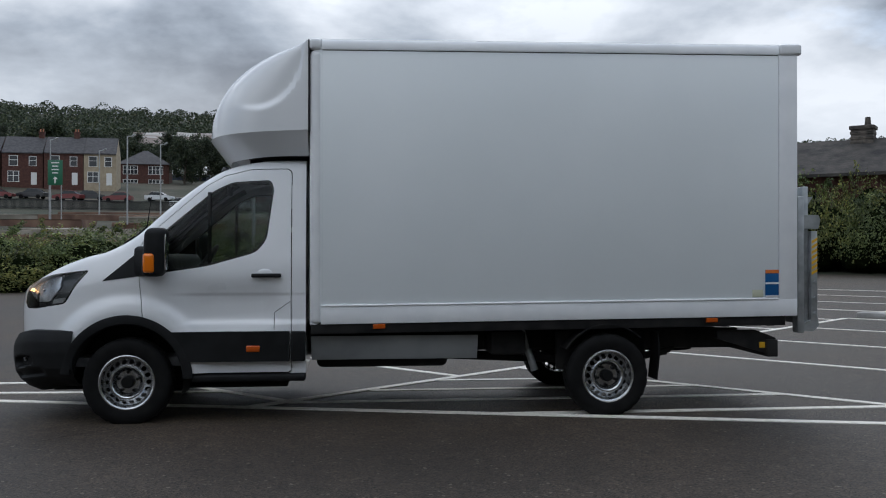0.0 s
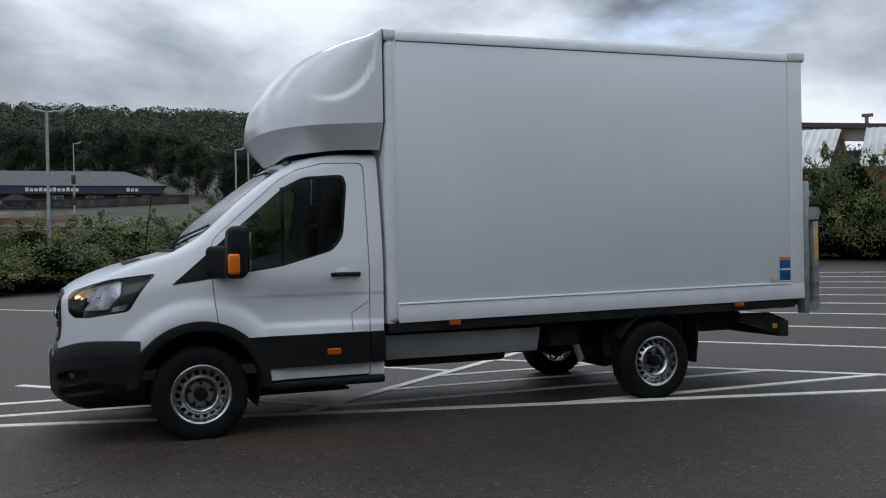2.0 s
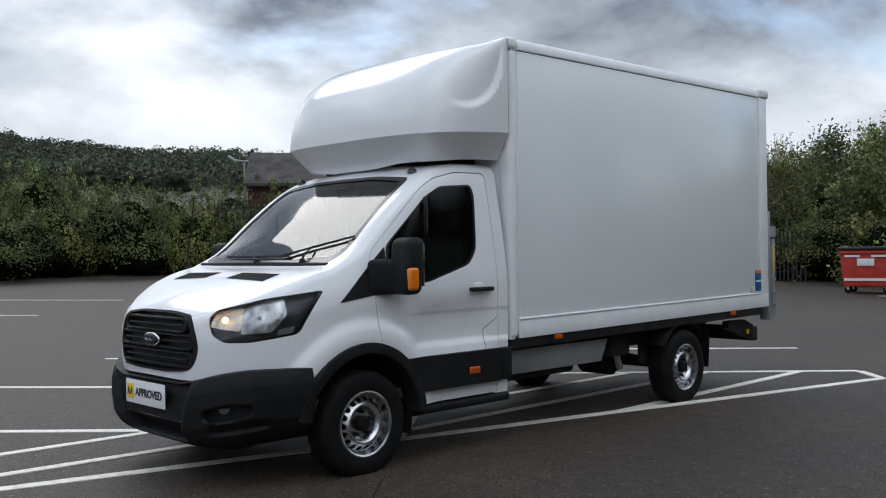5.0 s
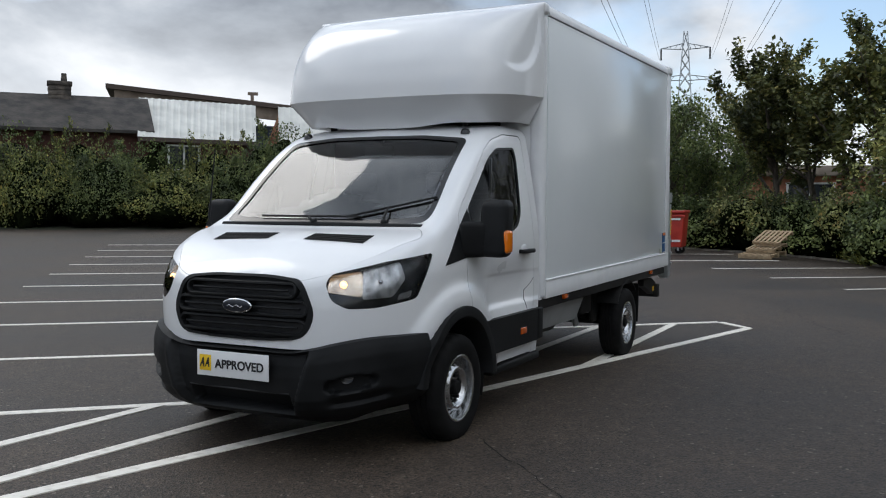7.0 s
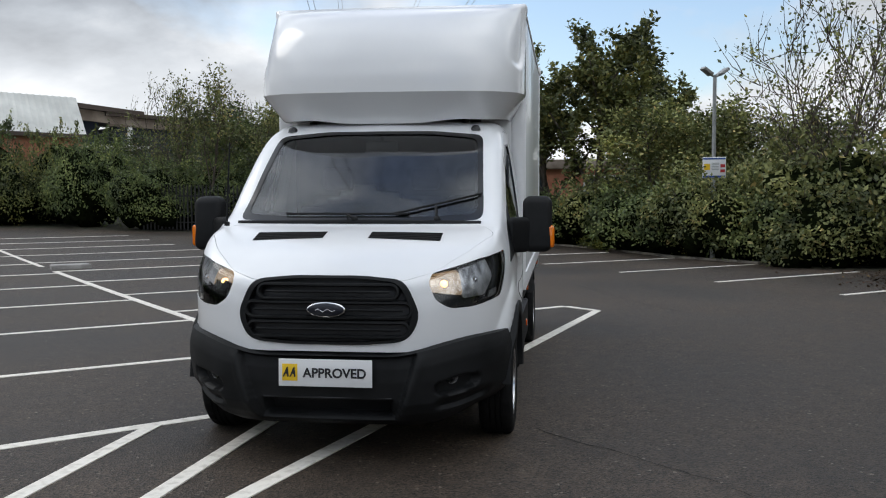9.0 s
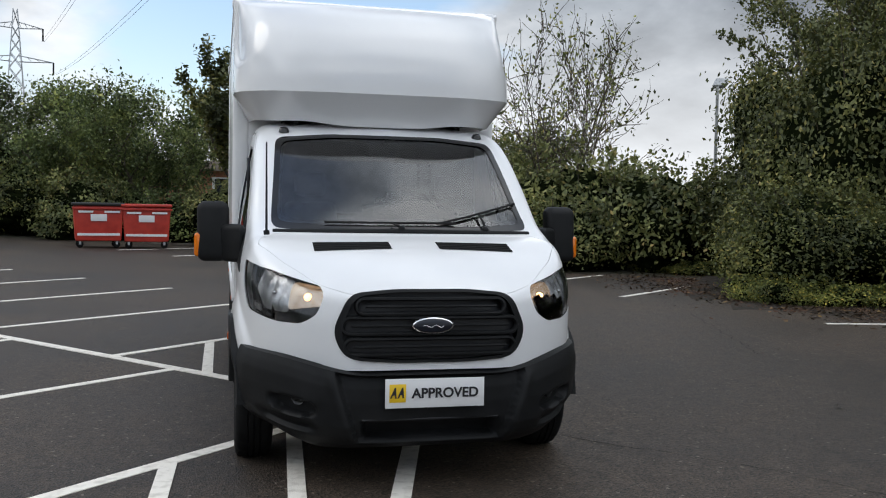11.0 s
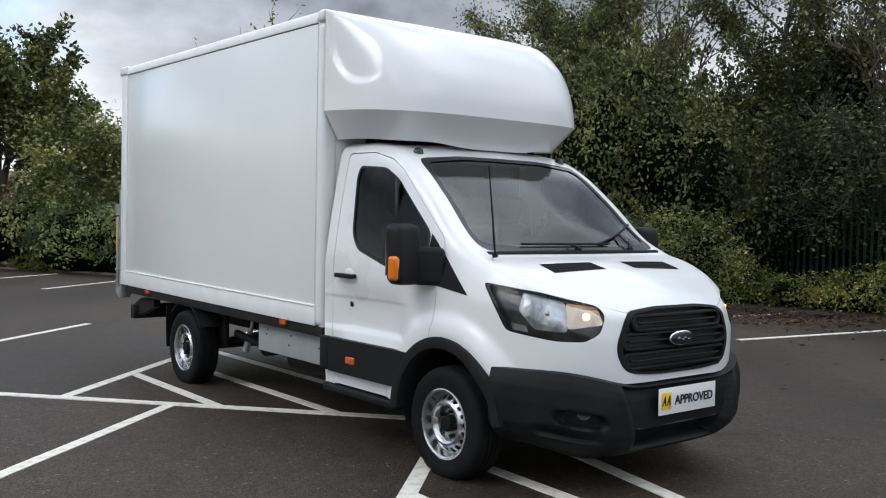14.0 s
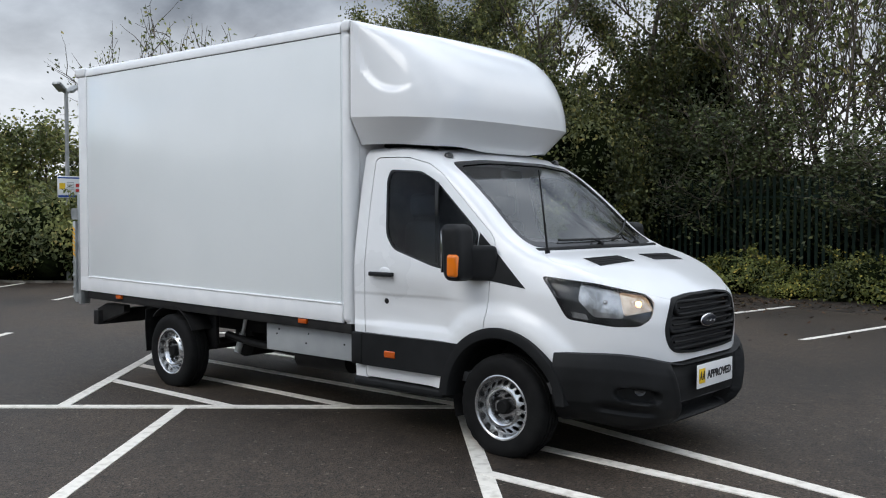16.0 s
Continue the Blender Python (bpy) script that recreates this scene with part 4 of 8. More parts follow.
BUMPER = part("front_bumper", build_bumper(), PLASTIC, VAN, "textured black plastic front bumper", angle=50)
bm = bmesh.new()
for z in (0.405,):
    tube([(-1.0 + 0.012 * abs(k) / 4, 0.095 * k, z) for k in range(-4, 5)], 0.008, 6, bm)
part("intake_bar", bm, INK, BUMPER)
for s in (1, -1):
    p = (-0.880, s * 0.715, 0.52)
    bm = lathe([(0.0, 0.0), (0.034, 0.0), (0.042, 0.004), (0.046, -0.02)], 20, "x", m=Matrix.Translation(p) @ Matrix.Rotation(radians(180 - s * 38), 4, "Z"))
    part("fog_lamp", bm, GLOSS_BLACK, BUMPER, "small round dark fog lamp")
# show plate
bx = -1.022
bm = one_box((bx - 0.004, -0.280, 0.478), (bx + 0.002, 0.268, 0.636), 0.002)
PLATE = part("show_plate", bm, PLATE_WHITE, BUMPER, "white show plate with yellow square reading APPROVED", m=Matrix.Translation((-0.030, 0, 0)))
part("plate_square", one_box((bx - 0.0075, 0.156, 0.510), (bx - 0.005, 0.246, 0.608), 0.001), PLATE_YELLOW, PLATE, "yellow square")
bm = bmesh.new()
for y in (0.223, 0.183):
    prism([(y + 0.020, 0.533), (y - 0.005, 0.590), (y - 0.012, 0.590), (y - 0.016, 0.533), (y - 0.007, 0.533), (y - 0.006, 0.549), (y + 0.004, 0.549), (y + 0.011, 0.533)], "x", bx - 0.0095, bx - 0.008, bm)
part("plate_mark", bm, INK, PLATE, "two slanted black strokes")


def lettering(text, size, mat, m, parent, name="lettering", label=""):
    fc = bpy.data.curves.new(name, "FONT")
    fc.body, fc.size, fc.extrude, fc.align_x, fc.align_y, fc.offset = text, size, 0.001, "CENTER", "CENTER", 0.0020 * size / 0.08
    ob = new(name, fc)
    bpy.context.view_layer.update()
    me = bpy.data.meshes.new_from_object(ob.evaluated_get(bpy.context.evaluated_depsgraph_get()))
    bpy.data.objects.remove(ob)
    me.materials.clear(), me.materials.append(mat)
    return part(name, me, None, parent, label, m=m)


LETTERS = Matrix(((0, 0, -1, bx - 0.0075), (-1, 0, 0, -0.062), (0, 1, 0, 0.555), (0, 0, 0, 1)))
lettering("APPROVED", 0.0745, INK, LETTERS, PLATE, label="black capitals reading APPROVED")

# wheel arch trims, side cladding, sills
for s in (1, -1):
    bm = bmesh.new()
    n = 40
    rings = []
    for k in range(n + 1):
        a = radians(174 - 173 * k / n)
        ca, sa = math.cos(a), math.sin(a)
        tuck = 0.035 * ease(0.70, 0.98, -ca)
        rings.append([bm.verts.new((r * ca, s * (y - tuck), 0.355 + r * sa)) for r, y in ((0.435, 0.90), (0.440, 1.050), (0.450, 1.066), (0.50, 1.072), (0.518, 1.066), (0.525, 1.0))])
    for a, b in zip(rings, rings[1:]):
        for j in range(5):
            bm.faces.new((a[j], a[j + 1], b[j + 1], b[j]))
    part("wheel_arch_trim", bm, PLASTIC, VAN, "black plastic wheel arch trim", angle=40)
    bm = prism(rounded([(0.345, 0.735), (1.292, 0.735), (1.292, 0.492), (0.485, 0.492), (0.43, 0.62)], 0.008, 2), "y", s * 1.02, s * 1.069)
    clad = part("side_cladding", bm, PLASTIC, VAN, "black plastic side cladding with amber marker")
    part("cladding_end", one_box((1.302, s * 1.02, 0.492), (1.42, s * 1.066, 0.735), 0.012, 3), PLASTIC, clad)
    part("side_marker", one_box((0.945, s * 1.060, 0.570), (1.055, s * 1.078, 0.622), 0.014, 3), AMBER_DEEP, clad, "amber side marker lamp")
    part("sill", one_box((0.50, s * 0.86, 0.325), (1.42, s * 1.040, 0.386), 0.02, 3), PLASTIC, VAN, "black sill under the door")
    # arch liner
    bm = bmesh.new()
    rings = []
    for k in range(21):
        a = radians(176 - 196 * k / 20)
        rings.append([bm.verts.new((0.44 * math.cos(a), s * y, 0.355 + 0.44 * math.sin(a))) for y in (1.0, 0.55)])
    for a, b in zip(rings, rings[1:]):
        bm.faces.new((a[0], a[1], b[1], b[0]))
    bm.faces.new([r[1] for r in rings])
    part("arch_liner", bm, CHASSIS, VAN, "dark wheel arch liner")

# mirrors
for s in (1, -1):
    bm = one_box((0.165, s * 1.075, 1.185), (0.335, s * 1.275, 1.570), 0.055, 5)
    for v in bm.verts:
        k = (v.co.z - 1.185) / 0.385
        v.co.x += 0.03 * k - (0.02 * abs(v.co.y * s - 1.17) / 0.1)
    mir = part("mirror", bm, PLASTIC, VAN, "large black door mirror with amber indicator", angle=50)
    part("mirror_glass", one_box((0.335, s * 1.115, 1.24), (0.347, s * 1.245, 1.52), 0.004), REFLECTOR, mir, "mirror glass")
    bm = one_box((0.175, s * 1.235, 1.215), (0.262, s * 1.292, 1.368), 0.022, 4)
    part("indicator", bm, AMBER, mir, "amber indicator lens")
    bm = one_box((0.05, s * 0.975, 1.185), (0.27, s * 1.13, 1.425), 0.04, 4)
    for v in bm.verts:
        v.co.x += 0.10 * ease(1.0, 1.12, abs(v.co.y)) * (1 if v.co.x < 0.16 else 0)
    part("mirror_arm", bm, PLASTIC, mir)

# wipers, aerial, roof lamps
for (y0, y1, y2, off) in ((0.02, 0.50, -0.34, 0.0), (-0.53, -0.22, -0.80, 0.0)):
    def on(y, z):
        return Vector((front_x(y, z) - 0.018, y, z))
    bm = bmesh.new()
    blade = [on(y1 + (y2 - y1) * k / 12, 1.452 + (0.0 if y0 > 0 else 0.135 * (k / 12) ** 1.1)) for k in range(13)]
    tube(blade, 0.008, 6, bm)
    arm_end = blade[6]
    a0 = Vector((front_x(y0, 1.43) - 0.03, y0, 1.415))
    tube([a0, a0.lerp(arm_end, 0.3) + Vector((-0.022, 0, 0.006)), arm_end + Vector((-0.014, 0, 0))], 0.010, 8, bm, 0.7)
    w = part("wiper", bm, PLASTIC, VAN, "black windscreen wiper")
    bm = bmesh.new()
    bmesh.ops.create_uvsphere(bm, u_segments=12, v_segments=8, radius=0.024, matrix=Matrix.Translation(a0))
    part("wiper_pivot", bm, PLASTIC, w)
part("scuttle", (lambda b: b)(tube([(front_x(-0.82 + 0.082 * k, 1.40) - 0.004, -0.82 + 0.082 * k, 1.398 - 0.008 * abs(k - 10) / 10) for k in range(21)], 0.018, 8)), PLASTIC, VAN, "black panel below the windscreen")
bm = tube([(-0.265, 0.86, 1.375), (-0.262, 0.862, 1.40)], 0.018, 10)
tube([(-0.262, 0.862, 1.40), (-0.23, 0.862, 1.65), (-0.19, 0.862, 1.93)], 0.0075, 6, bm, 0.6)
part("aerial", bm, PLASTIC, VAN, "thin black aerial on the wing")
for s in (1, -1):
    z = top_z(0.74, s * 0.70)
    bm = lathe([(0.038, z - 0.008), (0.034, z + 0.012), (0.024, z + 0.030), (0.0, z + 0.036)], 16, "z", m=Matrix.Translation((0.74, s * 0.70, 0)))
    part("roof_lamp", bm, GLOSS_BLACK, VAN, "small round roof marker lamp", angle=60)

# cab interior
part("dashboard", one_box((-0.12, -0.88, 0.95), (0.30, 0.88, 1.36), 0.07, 4), INTERIOR, VAN, "dark grey dashboard")
part("cab_floor", one_box((-0.5, -0.92, 0.45), (1.38, 0.92, 0.52)), INTERIOR, VAN)
part("bulkhead", one_box((1.36, -0.86, 0.5), (1.385, 0.86, 2.08)), INTERIOR, VAN, "dark cab rear bulkhead")
part("roof_lining", one_box((0.80, -0.80, 2.055), (1.36, 0.80, 2.07)), INTERIOR, VAN)
for y in (0.47, -0.25, -0.62):
    bm = one_box((0.72, y - 0.20, 0.82), (1.20, y + 0.20, 0.98), 0.05, 3)
    seat = part("seat", bm, SEAT_CLOTH, VAN, "dark cloth cab seat")
    bm = one_box((1.12, y - 0.20, 0.95), (1.25, y + 0.20, 1.58), 0.06, 3)
    part("backrest", bm, SEAT_CLOTH, seat)
    part("headrest", one_box((1.16, y - 0.12, 1.62), (1.26, y + 0.12, 1.80), 0.045, 3), SEAT_CLOTH, seat)
bm = bmesh.new()
m = Matrix.Translation((0.40, 0.47, 1.28)) @ Matrix.Rotation(radians(-55), 4, "Y")
tube([m @ Vector((0.19 * math.cos(k * math.pi / 14), 0.19 * math.sin(k * math.pi / 14), 0)) for k in range(29)], 0.015, 8, bm)
for a in (0.2, math.pi - 0.2, -math.pi / 2):
    rod(bm, m @ Vector((0, 0, -0.03)), m @ Vector((0.18 * math.cos(a), 0.18 * math.sin(a), 0)), 0.016, sides=6)
rod(bm, m @ Vector((0, 0, -0.03)), m @ Vector((-0.02, 0, -0.3)), 0.04, sides=10)
part("steering_wheel", bm, INTERIOR, VAN, "dark steering wheel")
bm = one_box((0.66, -0.13, 1.90), (0.70, 0.13, 1.985), 0.02, 3)
rod(bm, (0.70, 0, 1.95), (0.74, 0, 2.05), 0.012)
part("rear_view_mirror", bm, INTERIOR, VAN, "dark mirror bracket behind the windscreen")
part("engine_bay", one_box((-0.85, -0.62, 0.40), (0.1, 0.62, 0.95), 0.05), CHASSIS, VAN)

for s in (1, -1):
    pts = [(x, s * (pchip(x, SX, ST) - 0.055), pchip(x, SX, SE) - 0.055) for x in (-0.02, 0.15, 0.30, 0.45, 0.60, 0.74)]
    part("pillar_trim", tube(pts, 0.030, 8), PALE_TRIM, VAN, "pale grey inner windscreen pillar")

# wheels


def build_wheel():
    hub = thing("wheel", "", "")
    prof = [(0.212, -0.095), (0.236, -0.105), (0.285, -0.112), (0.325, -0.105), (0.345, -0.090), (0.350, -0.078),
            (0.355, -0.060), (0.355, -0.040), (0.346, -0.038), (0.346, -0.030), (0.355, -0.028), (0.356, -0.004), (0.346, -0.002), (0.346, 0.006), (0.356, 0.008),
            (0.355, 0.030), (0.346, 0.032), (0.346, 0.040), (0.355, 0.042), (0.354, 0.062), (0.350, 0.078), (0.345, 0.090), (0.325, 0.105), (0.285, 0.112), (0.236, 0.105), (0.212, 0.095)]
    bm = bmesh.new()
    sides = 96
    rings = []
    for i, (r, o) in enumerate(prof):
        ring = []
        for k in range(sides):
            rr = r - (0.007 if (k % 4 == 0 and r > 0.344 and (i < 9 or i > 16)) else 0.0)
            a = 2 * math.pi * (k + 2.0 * abs(o) / 0.1) / sides
            ring.append(bm.verts.new((rr * math.cos(a), -o, rr * math.sin(a))))
        rings.append(ring)
    for p, q in zip(rings, rings[1:]):
        for k in range(sides):
            bm.faces.new((p[k], p[(k + 1) % sides], q[(k + 1) % sides], q[k]))
    part("tyre", bm, RUBBER, hub, "black tyre with ribbed tread", angle=40)
    # steel rim: outer face towards -y
    solid = bmesh.new()
    outer = [(0.0, -0.040), (0.060, -0.040), (0.092, -0.040), (0.101, -0.052), (0.112, -0.080), (0.124, -0.090), (0.136, -0.088), (0.146, -0.078), (0.183, -0.036), (0.190, -0.034), (0.196, -0.062), (0.202, -0.100), (0.213, -0.106), (0.222, -0.103), (0.222, -0.085),
             (0.212, -0.080), (0.204, -0.02), (0.204, 0.09), (0.195, 0.09), (0.188, -0.020), (0.180, -0.024), (0.144, -0.066), (0.118, -0.074), (0.104, -0.034), (0.094, -0.024), (0.0, -0.024)]
    lathe([(max(r, 1e-4), o) for r, o in outer], 72, "y", solid)
    bmesh.ops.remove_doubles(solid, verts=solid.verts, dist=1e-4)
    bmesh.ops.recalc_face_normals(solid, faces=solid.faces)
    holes = []
    for k in range(18):
        a = 2 * math.pi * k / 18
        holes.append(rod(bmesh.new(), (0.164 * math.cos(a), -0.12, 0.164 * math.sin(a)), (0.164 * math.cos(a), 0.02, 0.164 * math.sin(a)), 0.0185, sides=12))
    joined = bmesh.new()
    for h in holes:
        tmp = bpy.data.meshes.new("h")
        h.to_mesh(tmp)
        h.free()
        joined.from_mesh(tmp)
    me = boolean(raw(solid), [joined])
    me.materials.clear(), me.materials.append(STEEL)
    smooth(me, 35)
    rim = part("rim", me, None, hub, "silver painted steel rim with round holes")
    part("brake_drum", lathe([(1e-4, 0.02), (0.13, 0.02), (0.148, 0.03), (0.148, 0.09), (1e-4, 0.09)], 32), RUBBER, hub, "dark brake drum")
    part("hub_cap", lathe([(1e-4, -0.092), (0.040, -0.092), (0.049, -0.082), (0.053, -0.036)], 24), RUBBER, rim, "black hub cap")
    for k in range(5):
        a = 2 * math.pi * k / 5 + 0.3
        part("wheel_nut", rod(bmesh.new(), (0.080 * math.cos(a), -0.038, 0.080 * math.sin(a)), (0.080 * math.cos(a), -0.072, 0.080 * math.sin(a)), 0.014, 0.012, 6), RUBBER, rim, "dark wheel nut")
    return hub


first = build_wheel()
first.name = "wheel"
first.parent = VAN
first.matrix_basis = pose(0, -0.925, 0.331)
tagged(first, "steel wheel with black tyre")
for m in (pose(3.954, -0.925, 0.331, 0, 40, 0), pose(0, 0.925, 0.331, 0, 15, 180), pose(3.954, 0.925, 0.331, 0, 75, 180)):
    copy_thing(first, m)

# ---- cargo box ----
X0, X1, HW, Z0, Z1 = 1.452, 5.625, 1.040, 0.785, 3.128
bm = one_box((X0 + 0.03, -HW + 0.012, Z0 + 0.02), (X1 - 0.02, HW - 0.012, Z1 - 0.03), 0.01)
CARGO = part("cargo_box", bm, BOX_WHITE, VAN, "large white smooth-sided cargo box")
for s in (1, -1):
    part("side_panel", one_box((X0 + 0.105, s * (HW - 0.014), Z0 + 0.155), (X1 - 0.17, s * (HW - 0.004), Z1 - 0.095), 0.002), BOX_WHITE, CARGO, "flat glossy white side panel")
    part("bottom_rail", one_box((X0 + 0.09, s * (HW - 0.03), Z0), (X1, s * (HW + 0.002), Z0 + 0.150), 0.006), BOX_TRIM, CARGO, "white bottom rail")
    part("rail_bead", one_box((X0 + 0.09, s * (HW - 0.01), Z0 + 0.143), (X1 - 0.17, s * (HW + 0.010), Z0 + 0.159), 0.006, 3), BOX_TRIM, CARGO)
    bm = prism([(s * (HW - 0.06), Z1 - 0.092), (s * (HW + 0.004), Z1 - 0.092), (s * (HW + 0.007), Z1 - 0.080), (s * (HW - 0.004), Z1 - 0.030), (s * (HW - 0.022), Z1 - 0.006), (s * (HW - 0.045), Z1)], "x", X0 + 0.10, X1 - 0.165)
    bmesh.ops.recalc_face_normals(bm, faces=bm.faces)
    part("top_rail", bm, BOX_TRIM, CARGO, "white rounded top rail", angle=50)
    part("rail_shadow_gap", one_box((X0 + 0.105, s * (HW - 0.012), Z1 - 0.0985), (X1 - 0.17, s * (HW - 0.003), Z1 - 0.0935)), INK, CARGO)
    part("top_rail_end", one_box((X1 - 0.160, s * (HW - 0.05), Z1 - 0.094), (X1 + 0.040, s * (HW + 0.014), Z1 + 0.003), 0.024, 4), BOX_TRIM, CARGO)
    part("corner_post", one_box((X0, s * (HW - 0.14), Z0), (X0 + 0.098, s * (HW + 0.003), Z1 - 0.095), 0.045, 5), BOX_TRIM, CARGO, "white rounded front corner post")
    part("corner_cap", one_box((X0 - 0.004, s * (HW - 0.14), Z1 - 0.094), (X0 + 0.098, s * (HW + 0.011), Z1 + 0.002), 0.03, 4), BOX_TRIM, CARGO)
    part("rear_post", one_box((X1 - 0.165, s * (HW - 0.05), Z0), (X1, s * (HW + 0.001), Z1 - 0.096), 0.004), BOX_TRIM, CARGO, "white rear frame post")
    # chassis rails below
    part("subframe_rail", one_box((X0 + 0.01, s * (HW - 0.07), 0.705), (X1 - 0.10, s * (HW - 0.02), 0.784), 0.004), CHASSIS, VAN, "black rail under the box")
    for x in (2.02, 4.86):
        part("side_marker", one_box((x - 0.05, s * (HW - 0.02), 0.742), (x + 0.05, s * (HW + 0.006), 0.780), 0.006), AMBER_DEEP, VAN, "amber side marker lamp")
for s in (1, -1):
    part("roof_edge", one_box((X0 + 0.05, s * (HW - 0.14), Z1 - 0.012), (X1 - 0.02, s * (HW - 0.045), Z1 + 0.006), 0.004), BOX_TRIM, CARGO)
part("roof_panel", one_box((X0 + 0.04, -HW + 0.12, Z1 - 0.04), (X1 - 0.02, HW - 0.12, Z1 + 0.004), 0.004), BOX_TRIM, CARGO, "white roof panel")
part("front_panel", one_box((X0 + 0.006, -HW + 0.10, Z0 + 0.02), (X0 + 0.03, HW - 0.10, Z1 - 0.03), 0.002), BOX_TRIM, CARGO, "white front wall of the box")
part("front_sill", one_box((X0 + 0.004, -HW + 0.02, Z0 - 0.004), (X0 + 0.06, HW - 0.02, Z0 + 0.05), 0.004), BOX_TRIM, CARGO)
# stickers on the near side
y = -HW + 0.003
STK = part("sticker", one_box((5.335, y - 0.006, 0.955), (5.455, y - 0.001, 1.185), 0.001), BLUE_STICKER, CARGO, "blue safety sticker with orange top")
part("sticker_band", one_box((5.335, y - 0.0085, 1.155), (5.455, y - 0.0065, 1.185)), ORANGE_STICKER, STK)
part("sticker_band", one_box((5.335, y - 0.0085, 1.062), (5.455, y - 0.0065, 1.078)), PLATE_WHITE, STK)
part("sticker_band", one_box((5.335, y - 0.0085, 0.955), (5.455, y - 0.0065, 0.965)), PLATE_WHITE, STK)
part("sticker", one_box((5.22, y - 0.006, 0.952), (5.315, y - 0.001, 1.015), 0.001), PALE_STICKER, CARGO, "worn pale yellow sticker")


# ---- wind deflector over the cab ----
def deflector():
    """A smooth moulding: rows from the ridge up to the roof, columns round the front from one side to the other."""
    bm = bmesh.new()
    nz, ny = 56, 150
    xb = X0 - 0.013
    fz = [0.0, 0.12, 0.30, 0.52, 0.72, 0.88, 1.0]
    fx = [0.570, 0.574, 0.60, 0.68, 0.825, 1.04, 1.40]
    zr = 2.335
    grid = []
    for j in range(nz + 1):
        f = j / nz
        xf = pchip(f, fz, fx)
        row = []
        for i in range(ny + 1):
            a = math.pi * i / ny
            n = 3.5 - 0.7 * f
            cy, sx = math.cos(a), math.sin(a)
            y = math.copysign(abs(cy) ** (2 / n), cy)
            k = abs(sx) ** (2 / n)
            x = xb - (xb - xf) * k
            side_lift = 0.045 * (1 - k) * (1 - f)
            z = zr + side_lift + (Z1 - 0.012 - zr - side_lift) * f
            w = HW + 0.002
            # dished flank inside a curved crease
            e = math.hypot((x - 1.00) / 0.43, (z - 3.06) / 0.53)
            dish = 0.032 * (1 - ease(0.88, 1.0, e)) * ease(0.62, 0.97, abs(y)) * ease(0.80, 1.08, x)
            row.append(bm.verts.new((x, y * (w - dish), z)))
        grid.append(row)
    for a, b in zip(grid, grid[1:]):
        for i in range(ny):
            bm.faces.new((a[i], a[i + 1], b[i + 1], b[i]))
    # chamfer under the ridge
    low, low2 = [], []
    for i in range(ny + 1):
        v = grid[0][i].co
        k = 1 - abs(v.y) / HW
        arch_up = 0.022 * math.exp(-((abs(v.y) - 0.62) / 0.22) ** 2)
        low.append(bm.verts.new((min(v.x + 0.16, xb), v.y * 0.885, 2.175 - 0.06 * math.sin(math.pi * i / ny) ** 2 + arch_up)))
        low2.append(bm.verts.new((min(v.x + 0.19, xb), v.y * 0.87, 2.195 + arch_up)))
    for i in range(ny):
        bm.faces.new((grid[0][i + 1], grid[0][i], low[i], low[i + 1]))
        bm.faces.new((low[i + 1], low[i], low2[i], low2[i + 1]))
    bm.faces.new([bm.verts.new((v.co.x + 0.004, v.co.y * 0.995, 2.197)) for v in low2])
    top = [bm.verts.new((xb, grid[-1][i].co.y * 0.98, Z1 - 0.010)) for i in range(ny + 1)]
    for i in range(ny):
        bm.faces.new((grid[-1][i], grid[-1][i + 1], top[i + 1], top[i]))
    return bm


part("wind_deflector", deflector(), GRP, VAN, "white moulded wind deflector above the cab", angle=20)
part("deflector_seam", one_box((X0 - 0.0125, -HW + 0.006, 2.37), (X0 - 0.001, HW - 0.006, Z1 - 0.010)), INK, VAN)
bm = one_box((0.92, -0.68, 2.165), (1.44, 0.68, 2.20), 0.01)
for y in (0.6, 0.3, -0.3, -0.6):
    rod(bm, (0.96, y, 2.13), (0.96, y, 2.19), 0.03)
part("deflector_mount", bm, CHASSIS, VAN, "dark mounting under the deflector")

